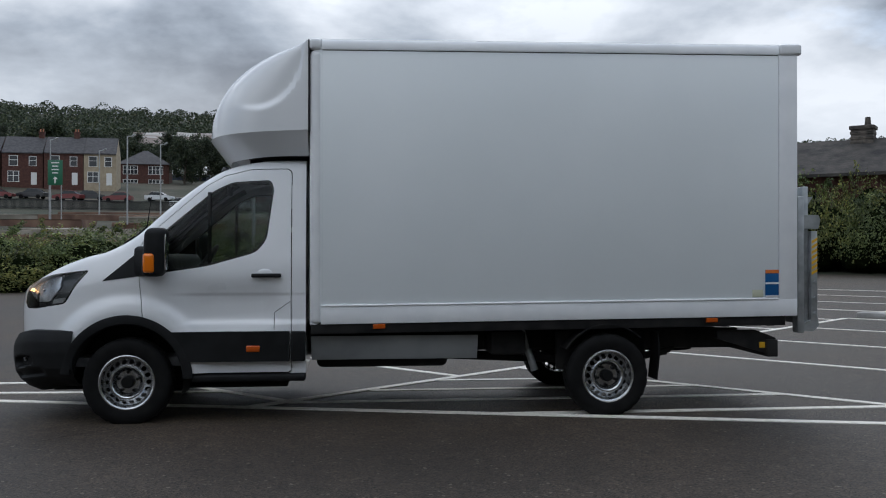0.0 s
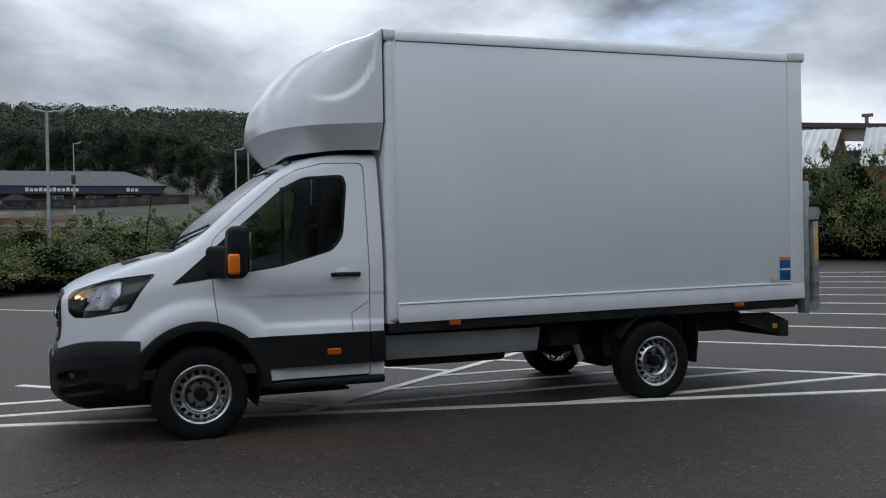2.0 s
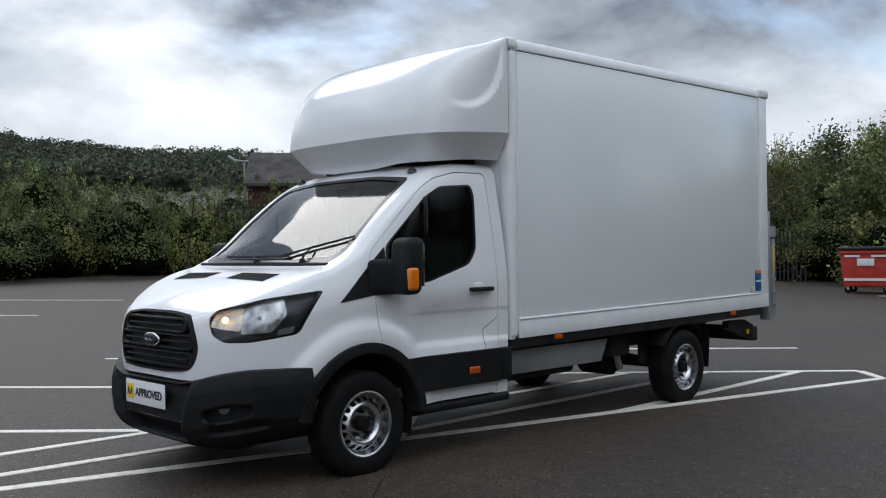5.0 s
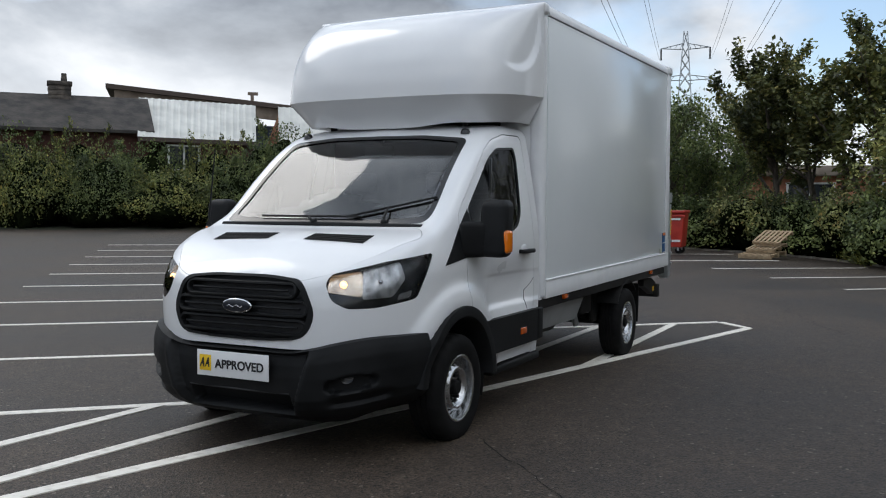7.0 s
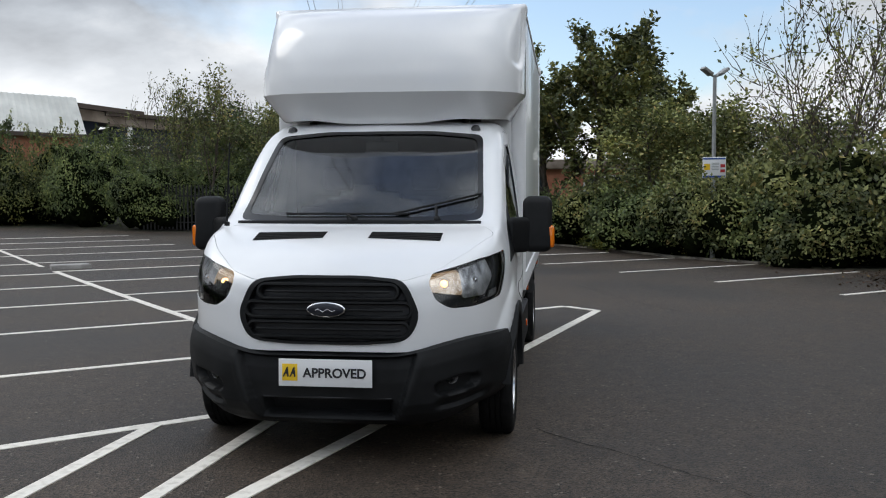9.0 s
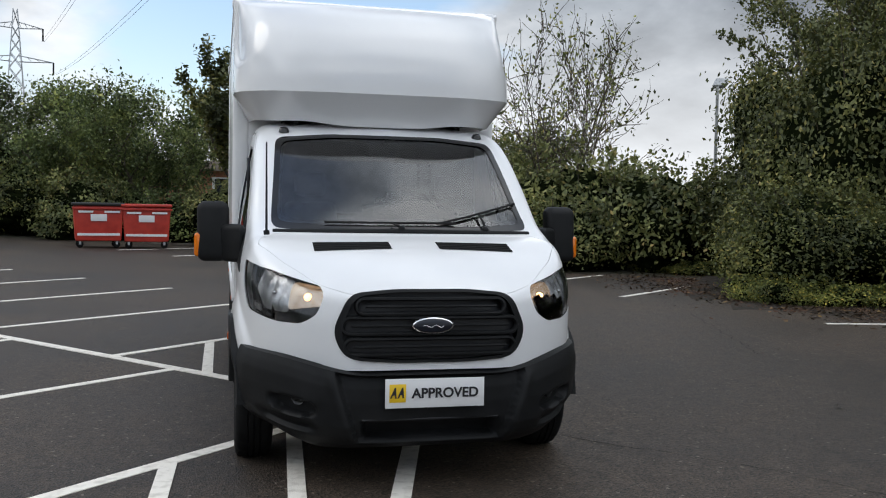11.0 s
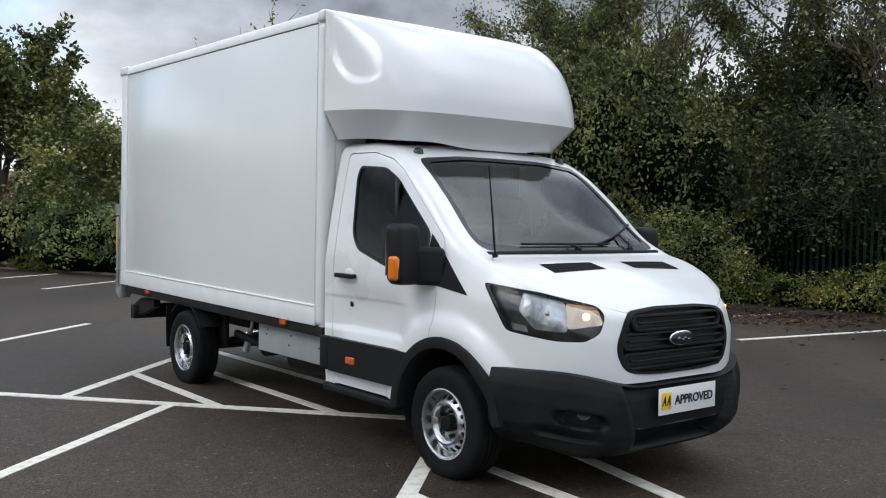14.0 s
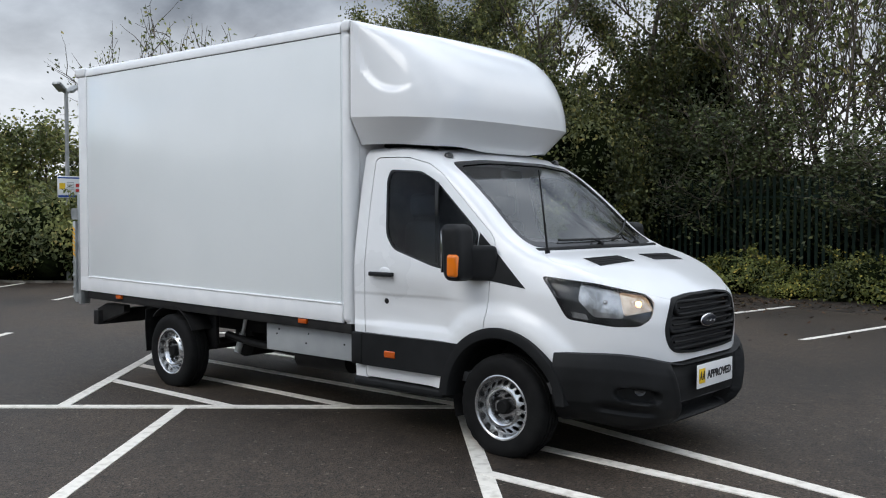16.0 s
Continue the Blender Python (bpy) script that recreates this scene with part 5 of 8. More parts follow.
# ---- chassis ----
for s in (1, -1):
    part("chassis_rail", one_box((0.4, s * 0.36, 0.50), (5.35, s * 0.44, 0.68), 0.01), CHASSIS, VAN, "black chassis rail")
    bm = one_box((1.46, s * 0.93, 0.475), (2.86 if s < 0 else 2.60, s * 0.945, 0.68 if s < 0 else 0.70), 0.004)
    if s < 0:
        # this one leans inwards towards its foot
        for v in bm.verts:
            v.co.y += 0.03 + 0.36 * (0.68 - v.co.z)
    part("skirt_panel", bm, SKIRT, VAN, "pale grey side panel under the box")
    bm = bmesh.new()
    n = 10
    rings = []
    for k in range(n + 1):
        a = radians(150 - 105 * k / n)
        rings.append([bm.verts.new((3.954 + 0.41 * math.cos(a), s * y, 0.352 + 0.41 * math.sin(a))) for y in (0.80, 1.03)] + [bm.verts.new((3.954 + 0.42 * math.cos(a), s * y, 0.352 + 0.42 * math.sin(a))) for y in (1.03, 0.80)])
    for a, b in zip(rings, rings[1:]):
        for j in range(4):
            bm.faces.new((a[j], a[(j + 1) % 4], b[(j + 1) % 4], b[j]))
    guard = part("mudguard", bm, CHASSIS, VAN, "black rear mudguard")
    bm = bmesh.new()
    rows = [[bm.verts.new((4.385 + 0.012 * math.sin(k * 0.7) + d, s * y, 0.70 - 0.068 * k)) for y in (0.80, 1.02)] for d in (0,) for k in range(7)]
    rows2 = [[bm.verts.new((v.co.x + 0.012, v.co.y, v.co.z)) for v in r] for r in rows]
    for a, b in zip(rows, rows[1:]):
        bm.faces.new((a[0], a[1], b[1], b[0]))
    for a, b in zip(rows2, rows2[1:]):
        bm.faces.new((a[1], a[0], b[0], b[1]))
    for j in (0, 1):
        for k in range(6):
            bm.faces.new((rows[k][j], rows2[k][j], rows2[k + 1][j], rows[k + 1][j]))
    bm.faces.new((rows[0][0], rows2[0][0], rows2[0][1], rows[0][1]))
    bm.faces.new((rows[-1][0], rows2[-1][0], rows2[-1][1], rows[-1][1]))
    part("mud_flap", bm, RUBBER, guard, "hanging black mud flap")
    part("inner_guard", one_box((3.56, s * 0.74, 0.36), (4.36, s * 0.79, 0.70), 0.02), CHASSIS, guard, "black plate behind the rear wheel")
    part("damper", rod(rod(bmesh.new(), (3.40, s * 0.66, 0.34), (3.34, s * 0.64, 0.52), 0.032, sides=12), (3.34, s * 0.64, 0.52), (3.30, s * 0.63, 0.69), 0.018, sides=10), GALV, VAN, "grey steel damper")
    bm = bmesh.new()
    for k in range(3):
        tube([(3.954 - 0.72 + 0.03 * k, s * 0.60, 0.52 - 0.02 * k), (3.954, s * 0.60, 0.38 - 0.012 * k), (3.954 + 0.72 - 0.03 * k, s * 0.60, 0.52 - 0.02 * k)], 0.022, 6, bm)
    part("leaf_spring", bm, CHASSIS, VAN, "black leaf spring")
    bm = prism([(4.95, 0.70), (5.30, 0.70), (5.48, 0.63), (5.48, 0.50), (5.43, 0.485), (4.95, 0.63)], "y", s * 0.86, s * 0.93)
    bmesh.ops.recalc_face_normals(bm, faces=bm.faces)
    step = part("rear_bracket", bm, CHASSIS, VAN, "black rear bracket below the box")
    if s < 0:
        part("reflector", one_box((5.33, s * 0.925, 0.545), (5.385, s * 0.938, 0.595), 0.004), HAZARD_Y, step, "small yellow plate")
part("axle", rod(rod(bmesh.new(), (3.954, -0.85, 0.352), (3.954, 0.85, 0.352), 0.055, sides=14), (3.954, -0.16, 0.352), (3.954, 0.16, 0.352), 0.17, 0.17, 18), CHASSIS, VAN, "black rear axle")
part("prop_shaft", rod(bmesh.new(), (0.9, 0, 0.50), (3.80, 0, 0.37), 0.045, sides=12), CHASSIS, VAN, "black prop shaft")
bm = bmesh.new()
lathe([(1e-3, -0.02), (0.30, -0.02), (0.335, 0.02), (0.345, 0.11), (0.30, 0.20), (0.20, 0.20), (0.19, 0.12), (1e-3, 0.12)], 36, "z", bm, Matrix.Translation((4.75, 0, 0.48)))
part("spare_wheel", bm, RUBBER, VAN, "spare wheel slung under the chassis")
part("fuel_tank", one_box((1.50, -0.74, 0.395), (2.62, -0.36, 0.60), 0.05, 3), CHASSIS, VAN, "black fuel tank under the box")
part("battery_box", one_box((2.98, -0.86, 0.50), (3.28, -0.50, 0.70), 0.02), CHASSIS, VAN, "black battery box")
part("exhaust", tube([(0.8, 0.45, 0.42), (1.6, 0.55, 0.40), (2.4, 0.62, 0.40), (3.2, 0.66, 0.45), (3.5, 0.70, 0.50)], 0.035, 10), CHASSIS, VAN, "dark steel exhaust pipe")
part("silencer", rod(bmesh.new(), (1.9, 0.58, 0.40), (2.5, 0.62, 0.40), 0.11, sides=18), CHASSIS, VAN, "dark silencer")
for x in (1.6, 2.3, 3.0, 3.6, 4.3, 5.0, 5.4):
    part("cross_bearer", one_box((x - 0.03, -1.0, 0.70), (x + 0.03, 1.0, 0.782)), CHASSIS, VAN)
part("rear_beam", one_box((5.38, -0.98, 0.47), (5.48, 0.98, 0.62), 0.01), CHASSIS, VAN, "black rear underrun beam")
# tray added to block light and darken the ground under the cab
part("undertray", one_box((-0.70, -0.58, 0.218), (1.25, 0.58, 0.240), 0.01), CHASSIS, VAN, "added black tray that deepens the shade under the engine")
# unseen sheet, added so the white box throws no light on the ground
part("box_floor", one_box((X0 + 0.06, -HW + 0.06, Z0 - 0.015), (X1 - 0.08, HW - 0.06, Z0 + 0.018)), CHASSIS, CARGO, "added black sheet under the box that darkens the ground")


def raise_rear(ob):
    """The empty van stands a little higher at the back: its box rises by a centimetre a metre."""
    for v in ob.data.vertices:
        v.co.z += 0.0105 * (v.co.x - X0)
    for c in ob.children:
        raise_rear(c)


for ob in [CARGO] + [c for c in VAN.children if c.name.split(".")[0] in ("subframe_rail", "side_marker", "cross_bearer")]:
    raise_rear(ob)
# bolts on the off-side skirt
for k, (x, z) in enumerate(((1.62, 0.60), (2.05, 0.65), (2.08, 0.57), (2.43, 0.66), (2.46, 0.62))):
    part("bolt", rod(bmesh.new(), (x, 0.944, z), (x, 0.950, z), 0.008, sides=8), INK, VAN, "small dark bolt")

# ---- tail lift ----
LIFT = part("tail_lift", one_box((5.70, -0.98, 0.75), (5.755, 0.98, 1.95), 0.01), GALV, VAN, "folded grey steel tail lift platform")
for s in (1, -1):
    part("lift_column", one_box((5.632, s * 0.93, 0.68), (5.69, s * 1.035, 1.86), 0.006), GALV, LIFT, "grey steel lift column")
    bm = prism([(5.66, 1.70), (5.82, 1.70), (5.84, 1.66), (5.82, 1.58), (5.66, 1.58)], "y", s * 0.90, s * 1.03)
    part("lift_bracket", bm, GALV, LIFT)
    bm = prism([(5.70, 1.70), (5.80, 1.86), (5.72, 1.86)], "y", s * 0.93, s * 0.97)
    part("lift_catch", bm, GALV, LIFT)
    bar = part("platform_edge", one_box((5.757, s * 0.90, 0.78), (5.815, s * 1.025, 1.56), 0.006), GALV, LIFT, "platform edge with yellow and black stripes")
    for k in range(7):
        z = 1.18 + 0.045 * k
        bm = prism([(5.760, z), (5.812, z + 0.03), (5.812, z + 0.055), (5.760, z + 0.025)], "y", s * 1.0262, s * 1.028)
        part("stripe", bm, HAZARD_Y, bar)
    part("lift_foot", prism([(5.69, 0.76), (5.82, 0.82), (5.83, 0.74), (5.78, 0.69), (5.69, 0.70)], "y", s * 0.90, s * 1.02), GALV, LIFT)
    bm = bmesh.new()
    for z in (0.85, 0.98, 1.12):
        rod(bm, (5.79, s * 1.02, z), (5.79, s * 1.04, z), 0.014, sides=8)
    part("lift_bolt", bm, GALV, LIFT)

# ---- plants ----


def leaf_material(name, dark, light, odd, odd_share=0.12, rough=0.62):
    """Leaf colours that vary from leaf to leaf, with a little light let through."""
    m = material(name, dark, rough)
    nt = m.node_tree
    b = nt.nodes["Principled BSDF"]
    g = nt.nodes.new("ShaderNodeNewGeometry")
    r = nt.nodes.new("ShaderNodeValToRGB")
    e = r.color_ramp.elements
    e[0].position, e[1].position = 0.0, 1.0
    e[0].color, e[1].color = (*dark, 1), (*odd, 1)
    k = e.new(1 - odd_share)
    k.color = (*light, 1)
    nt.links.new(g.outputs["Random Per Island"], r.inputs[0])
    o = nt.nodes.new("ShaderNodeObjectInfo")
    hue = nt.nodes.new("ShaderNodeHueSaturation")
    v = nt.nodes.new("ShaderNodeMapRange")
    v.inputs["To Min"].default_value, v.inputs["To Max"].default_value = 0.80, 1.22
    nt.links.new(o.outputs["Random"], v.inputs["Value"])
    # broad noise makes some patches of leaves darker and others paler
    where = nt.nodes.new("ShaderNodeTexCoord")
    spray = nt.nodes.new("ShaderNodeTexNoise")
    spray.inputs["Scale"].default_value, spray.inputs["Detail"].default_value = 0.9, 3.0
    nt.links.new(where.outputs["Object"], spray.inputs["Vector"])
    young = nt.nodes.new("ShaderNodeMapRange")
    for key, value in (("From Min", 0.36), ("From Max", 0.66), ("To Min", 0.42), ("To Max", 1.68)):
        young.inputs[key].default_value = value
    nt.links.new(spray.outputs["Fac"], young.inputs["Value"])
    both = nt.nodes.new("ShaderNodeMath")
    both.operation = "MULTIPLY"
    nt.links.new(v.outputs[0], both.inputs[0])
    nt.links.new(young.outputs[0], both.inputs[1])
    nt.links.new(both.outputs[0], hue.inputs["Value"])
    tint = nt.nodes.new("ShaderNodeMapRange")
    for key, value in (("From Min", 0.36), ("From Max", 0.66), ("To Min", 0.515), ("To Max", 0.480)):
        tint.inputs[key].default_value = value
    nt.links.new(spray.outputs["Fac"], tint.inputs["Value"])
    nt.links.new(tint.outputs[0], hue.inputs["Hue"])
    nt.links.new(r.outputs[0], hue.inputs["Color"])
    nt.links.new(hue.outputs[0], b.inputs["Base Color"])
    t = nt.nodes.new("ShaderNodeBsdfTranslucent")
    nt.links.new(hue.outputs[0], t.inputs["Color"])
    mix = nt.nodes.new("ShaderNodeMixShader")
    mix.inputs[0].default_value = 0.22
    nt.links.new(b.outputs[0], mix.inputs[1])
    nt.links.new(t.outputs[0], mix.inputs[2])
    nt.links.new(mix.outputs[0], nt.nodes["Material Output"].inputs[0])
    return m


LEAF_HEDGE = leaf_material("hedge_leaves", (0.056, 0.084, 0.026), (0.165, 0.208, 0.066), (0.26, 0.28, 0.09), 0.08)
LEAF_BRAMBLE = leaf_material("bramble_leaves", (0.056, 0.075, 0.022), (0.185, 0.205, 0.055), (0.36, 0.31, 0.075), 0.11)
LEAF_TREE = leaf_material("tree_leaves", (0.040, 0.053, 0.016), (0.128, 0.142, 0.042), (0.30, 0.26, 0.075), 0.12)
LEAF_OLIVE = leaf_material("olive_leaves", (0.072, 0.093, 0.030), (0.210, 0.228, 0.076), (0.36, 0.29, 0.10), 0.12)
LEAF_YELLOW = leaf_material("yellowing_leaves", (0.050, 0.070, 0.016), (0.165, 0.185, 0.040), (0.42, 0.34, 0.05), 0.14)
# darker copy of the tree leaves: shade by the fence put into colour
LEAF_SHADED = leaf_material("leaves_with_shade_in_colour", (0.030, 0.042, 0.015), (0.072, 0.092, 0.032), (0.13, 0.14, 0.05), 0.08)
LEAF_FAR = leaf_material("woodland_leaves", (0.020, 0.031, 0.017), (0.044, 0.060, 0.029), (0.075, 0.078, 0.035), 0.16, 0.7)
# near-black filling: the shade inside a bush put into colour
CORE = vary(material("inner_shade_filling", (0.012, 0.018, 0.008), 0.95, spec=0.0), (0.004, 0.006, 0.003), (0.012, 0.016, 0.006), 5.0, bump=0.8, bump_scale=9, dist=0.08)
BARK = vary(material("grey_brown_bark", (0.10, 0.08, 0.06), 0.9), (0.055, 0.045, 0.035), (0.14, 0.115, 0.09), 9.0, bump=0.6, bump_scale=35, dist=0.01, stretch=(1, 1, 0.25))


def leaf_mesh(name, pts, out, size, mat, rng, spread=0.75):
    """Folded four-cornered leaves at pts, turned roughly towards out."""
    n = len(pts)
    out = out / (np.linalg.norm(out, axis=1, keepdims=True) + 1e-9)
    nrm = out + rng.normal(0, spread, (n, 3))
    nrm /= np.linalg.norm(nrm, axis=1, keepdims=True) + 1e-9
    t = rng.normal(0, 1, (n, 3)) + np.array([0, 0, -0.3])
    t -= nrm * np.sum(t * nrm, axis=1, keepdims=True)
    t /= np.linalg.norm(t, axis=1, keepdims=True) + 1e-9
    b = np.cross(nrm, t)
    s = (size * rng.uniform(0.6, 1.35, n))[:, None]
    v = np.empty((n, 4, 3))
    v[:, 0] = pts - t * s * 0.5
    v[:, 1] = pts + b * s * 0.30 - nrm * s * 0.10
    v[:, 2] = pts + t * s * 0.55 - nrm * s * 0.08
    v[:, 3] = pts - b * s * 0.30 - nrm * s * 0.10
    me = bpy.data.meshes.new(name)
    me.vertices.add(4 * n)
    me.vertices.foreach_set("co", v.reshape(-1).astype(np.float32))
    me.loops.add(4 * n)
    me.loops.foreach_set("vertex_index", np.arange(4 * n, dtype=np.int32))
    me.polygons.add(n)
    me.polygons.foreach_set("loop_start", np.arange(0, 4 * n, 4, dtype=np.int32))
    me.materials.append(mat)
    me.update(calc_edges=True)
    return me


def stems_mesh(name, lines, mat, sides=5):
    """Tapered round stems: each line is a list of (point, radius)."""
    verts, faces = [], []
    for line in lines:
        base = len(verts)
        for i, (p, r) in enumerate(line):
            a = line[min(i + 1, len(line) - 1)][0] - line[max(i - 1, 0)][0]
            a = a / (np.linalg.norm(a) + 1e-9)
            u = np.cross(a, [0.31, 0.52, 0.79])
            u /= np.linalg.norm(u) + 1e-9
            w = np.cross(a, u)
            for k in range(sides):
                an = 2 * math.pi * k / sides
                verts.append(tuple(p + r * (math.cos(an) * u + math.sin(an) * w)))
        for i in range(len(line) - 1):
            for k in range(sides):
                p, q = base + i * sides, base + (i + 1) * sides
                faces.append((p + k, p + (k + 1) % sides, q + (k + 1) % sides, q + k))
    me = bpy.data.meshes.new(name)
    me.from_pydata(verts, [], faces)
    me.materials.append(mat)
    me.polygons.foreach_set("use_smooth", [True] * len(faces))
    me.update()
    return me


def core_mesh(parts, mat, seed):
    """Near-black lumps for the shade inside a bush, from a few overlapping domes."""
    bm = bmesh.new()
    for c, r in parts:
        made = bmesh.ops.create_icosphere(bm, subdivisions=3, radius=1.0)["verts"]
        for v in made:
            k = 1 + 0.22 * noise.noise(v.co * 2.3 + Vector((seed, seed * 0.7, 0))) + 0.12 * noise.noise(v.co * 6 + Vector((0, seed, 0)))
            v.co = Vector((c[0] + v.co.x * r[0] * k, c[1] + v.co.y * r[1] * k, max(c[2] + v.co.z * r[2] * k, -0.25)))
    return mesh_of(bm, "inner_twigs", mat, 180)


def build_shrub(seed, w, h, count, size, mat, lumps=5, shoots=14, label="", category="bush", group="hedge bushes", name="shrub"):
    """A bush w wide and h high at the origin: dark lumps for inner shade, leaf clumps outside, loose shoots."""
    rng = np.random.default_rng(seed)
    domes = [((0, 0, h * 0.36), (w * 0.42, w * 0.42, h * 0.46))]
    for k in range(lumps):
        a = 2 * math.pi * k / lumps + rng.uniform(-0.4, 0.4)
        rr = w * rng.uniform(0.18, 0.34)
        hz = h * rng.uniform(0.14, 0.62)
        domes.append(((rr * math.cos(a), rr * math.sin(a), hz), (w * rng.uniform(0.16, 0.27),) * 2 + (h * rng.uniform(0.18, 0.30),)))
    pts, out = [], []
    weights = np.array([d[1][0] * d[1][2] for d in domes])
    weights = weights / weights.sum()
    for d, share in zip(domes, weights):
        n = int(count * 0.9 * share)
        clumps = max(6, n // 26)
        u = rng.normal(0, 1, (clumps, 3))
        u[:, 2] = np.abs(u[:, 2]) * 0.9 - 0.25
        u /= np.linalg.norm(u, axis=1, keepdims=True)
        cen = np.array(d[0]) + u * np.array(d[1]) * rng.uniform(0.92, 1.16, (clumps, 1))
        pick = rng.integers(0, clumps, n)
        p = cen[pick] + rng.normal(0, 1, (n, 3)) * np.array([0.10 * w ** 0.5, 0.10 * w ** 0.5, 0.075 * h ** 0.5])
        keep = p[:, 2] > 0.02
        pts.append(p[keep])
        out.append((u[pick] + np.array([0, 0, 0.35]))[keep])
    lines = []
    for k in range(shoots):
        a = rng.uniform(0, 2 * math.pi)
        start = np.array([w * 0.30 * math.cos(a), w * 0.30 * math.sin(a), h * rng.uniform(0.45, 0.8)])
        d = np.array([math.cos(a) * rng.uniform(0.1, 0.8), math.sin(a) * rng.uniform(0.1, 0.8), rng.uniform(0.5, 1.1)])
        ln = h * rng.uniform(0.22, 0.46)
        line = []
        for i in range(6):
            f = i / 5
            p = start + d * ln * f + np.array([0, 0, -0.35 * ln * f * f])
            line.append((p, 0.010 * (1 - 0.8 * f)))
        lines.append(line)
        m = int(count * 0.1 / max(shoots, 1))
        f = rng.uniform(0.25, 1.0, m)
        idx = (f * 5).astype(int).clip(0, 4)
        q = np.array([line[i][0] for i in idx]) + rng.normal(0, 0.6 * size, (m, 3))
        pts.append(q)
        out.append(rng.normal(0, 1, (m, 3)))
    root = thing(name, label, category, group)
    part("leaves", leaf_mesh("leaves", np.concatenate(pts), np.concatenate(out), size, mat, rng), None, root)
    part("inner_mass", core_mesh([(c, tuple(0.80 * v for v in r)) for c, r in domes], CORE, seed * 3.1), None, root, "near-black lump standing in for the shade inside")
    if lines:
        tagged(part("new_growth", stems_mesh("new_growth", lines, BARK, 4), None, root), kind="stuff")
    return root


def build_tree(seed, height, trunk_r, spread, upright, count, size, mat, first=0.28, limbs=9, twigs=6, droop=0.0, clump=0.16, label="", group="trees", stems=1):
    """A tree with tapered trunk and limbs; leaves sit in clumps along the outer twigs."""
    rng = np.random.default_rng(seed)
    lines, tips = [], []

    def shoot(p, d, ln, r, n, bend):
        line = []
        for i in range(n + 1):
            f = i / n
            line.append((p.copy(), max(r * (1 - 0.75 * f), 0.004)))
            d = d + rng.normal(0, bend, 3) + np.array([0, 0, (0.05 if upright > 0.5 else 0.0) - droop * f])
            d = d / np.linalg.norm(d)
            p = p + d * ln / n
        return line

    for st in range(stems):
        lean = rng.normal(0, 0.10 if stems == 1 else 0.28, 3)
        trunk = shoot(np.array([rng.normal(0, 0.12) * (stems > 1), rng.normal(0, 0.12) * (stems > 1), -0.1]), np.array([lean[0], lean[1], 1.0]), height * 0.80, trunk_r / math.sqrt(stems), 10, 0.05)
        lines.append(trunk)
        for k in range(limbs):
            f = first + (1 - first) * (k + rng.uniform(0.1, 0.9)) / limbs
            i = min(int(f * 10), 9)
            p = trunk[i][0] + (trunk[i + 1][0] - trunk[i][0]) * (f * 10 - i)
            a = k * 2.4 + rng.uniform(-0.5, 0.5)
            out = spread * (1.0 - 0.55 * f) * rng.uniform(0.75, 1.2)
            d = np.array([math.cos(a), math.sin(a), upright * rng.uniform(0.7, 1.5)])
            d /= np.linalg.norm(d)
            ln = max(out / max(math.hypot(d[0], d[1]), 0.3), height * 0.16)
            limb = shoot(p, d, min(ln, height * 0.55), trunk[i][1] * 0.55, 7, 0.12)
            lines.append(limb)
            for j in range(twigs):
                g = 0.3 + 0.7 * (j + rng.uniform(0, 1)) / twigs
                q = limb[min(int(g * 7), 7)][0]
                dd = (limb[-1][0] - limb[0][0]) / (np.linalg.norm(limb[-1][0] - limb[0][0]) + 1e-9) + rng.normal(0, 0.55, 3)
                dd[2] += 0.35 * upright
                dd /= np.linalg.norm(dd)
                tw = shoot(q, dd, height * rng.uniform(0.10, 0.19), 0.014 * height / 7, 4, 0.14)
                lines.append(tw)
                tips.append(tw)
            tips.append(limb[3:])
    per = max(4, count // len(tips))
    pts, out = [], []
    for tw in tips:
        a = np.array([p for p, _ in tw])
        f = rng.uniform(0.15, 1.02, per) * (len(a) - 1)
        i = f.astype(int).clip(0, len(a) - 2)
        p = a[i] + (a[i + 1] - a[i]) * (f - i)[:, None] + rng.normal(0, clump, (per, 3))
        pts.append(p)
        out.append(rng.normal(0, 1, (per, 3)) + np.array([0, 0, 0.5]))
    root = thing("tree", label, "tree", group)
    part("trunk", stems_mesh("trunk", lines, BARK, 6), None, root, "grey-brown trunk and limbs")
    part("crown", leaf_mesh("crown", np.concatenate(pts), np.concatenate(out), size, mat, rng, 0.9), None, root, "leafy crown")
    return root


def put(first, places):
    """Sets the first of a kind at the first place and copies at the others: (x, y, turn, scale, scale upwards)."""
    for i, (x, y, turn, k, kz) in enumerate(places):
        m = Matrix.Translation((x, y, ground_z(x, y) - 0.03)) @ Matrix.Rotation(turn, 4, "Z") @ Matrix.Diagonal((k, k, kz, 1))
        if i == 0:
            keep = m
        else:
            c = copy_thing(first, m)
            c.matrix_basis = m
    first.matrix_basis = keep


def edge_at(az, extra=0.0):
    r = edge_radius(az) + extra
    return r * math.cos(radians(az)), r * math.sin(radians(az))


prng = random.Random(5)

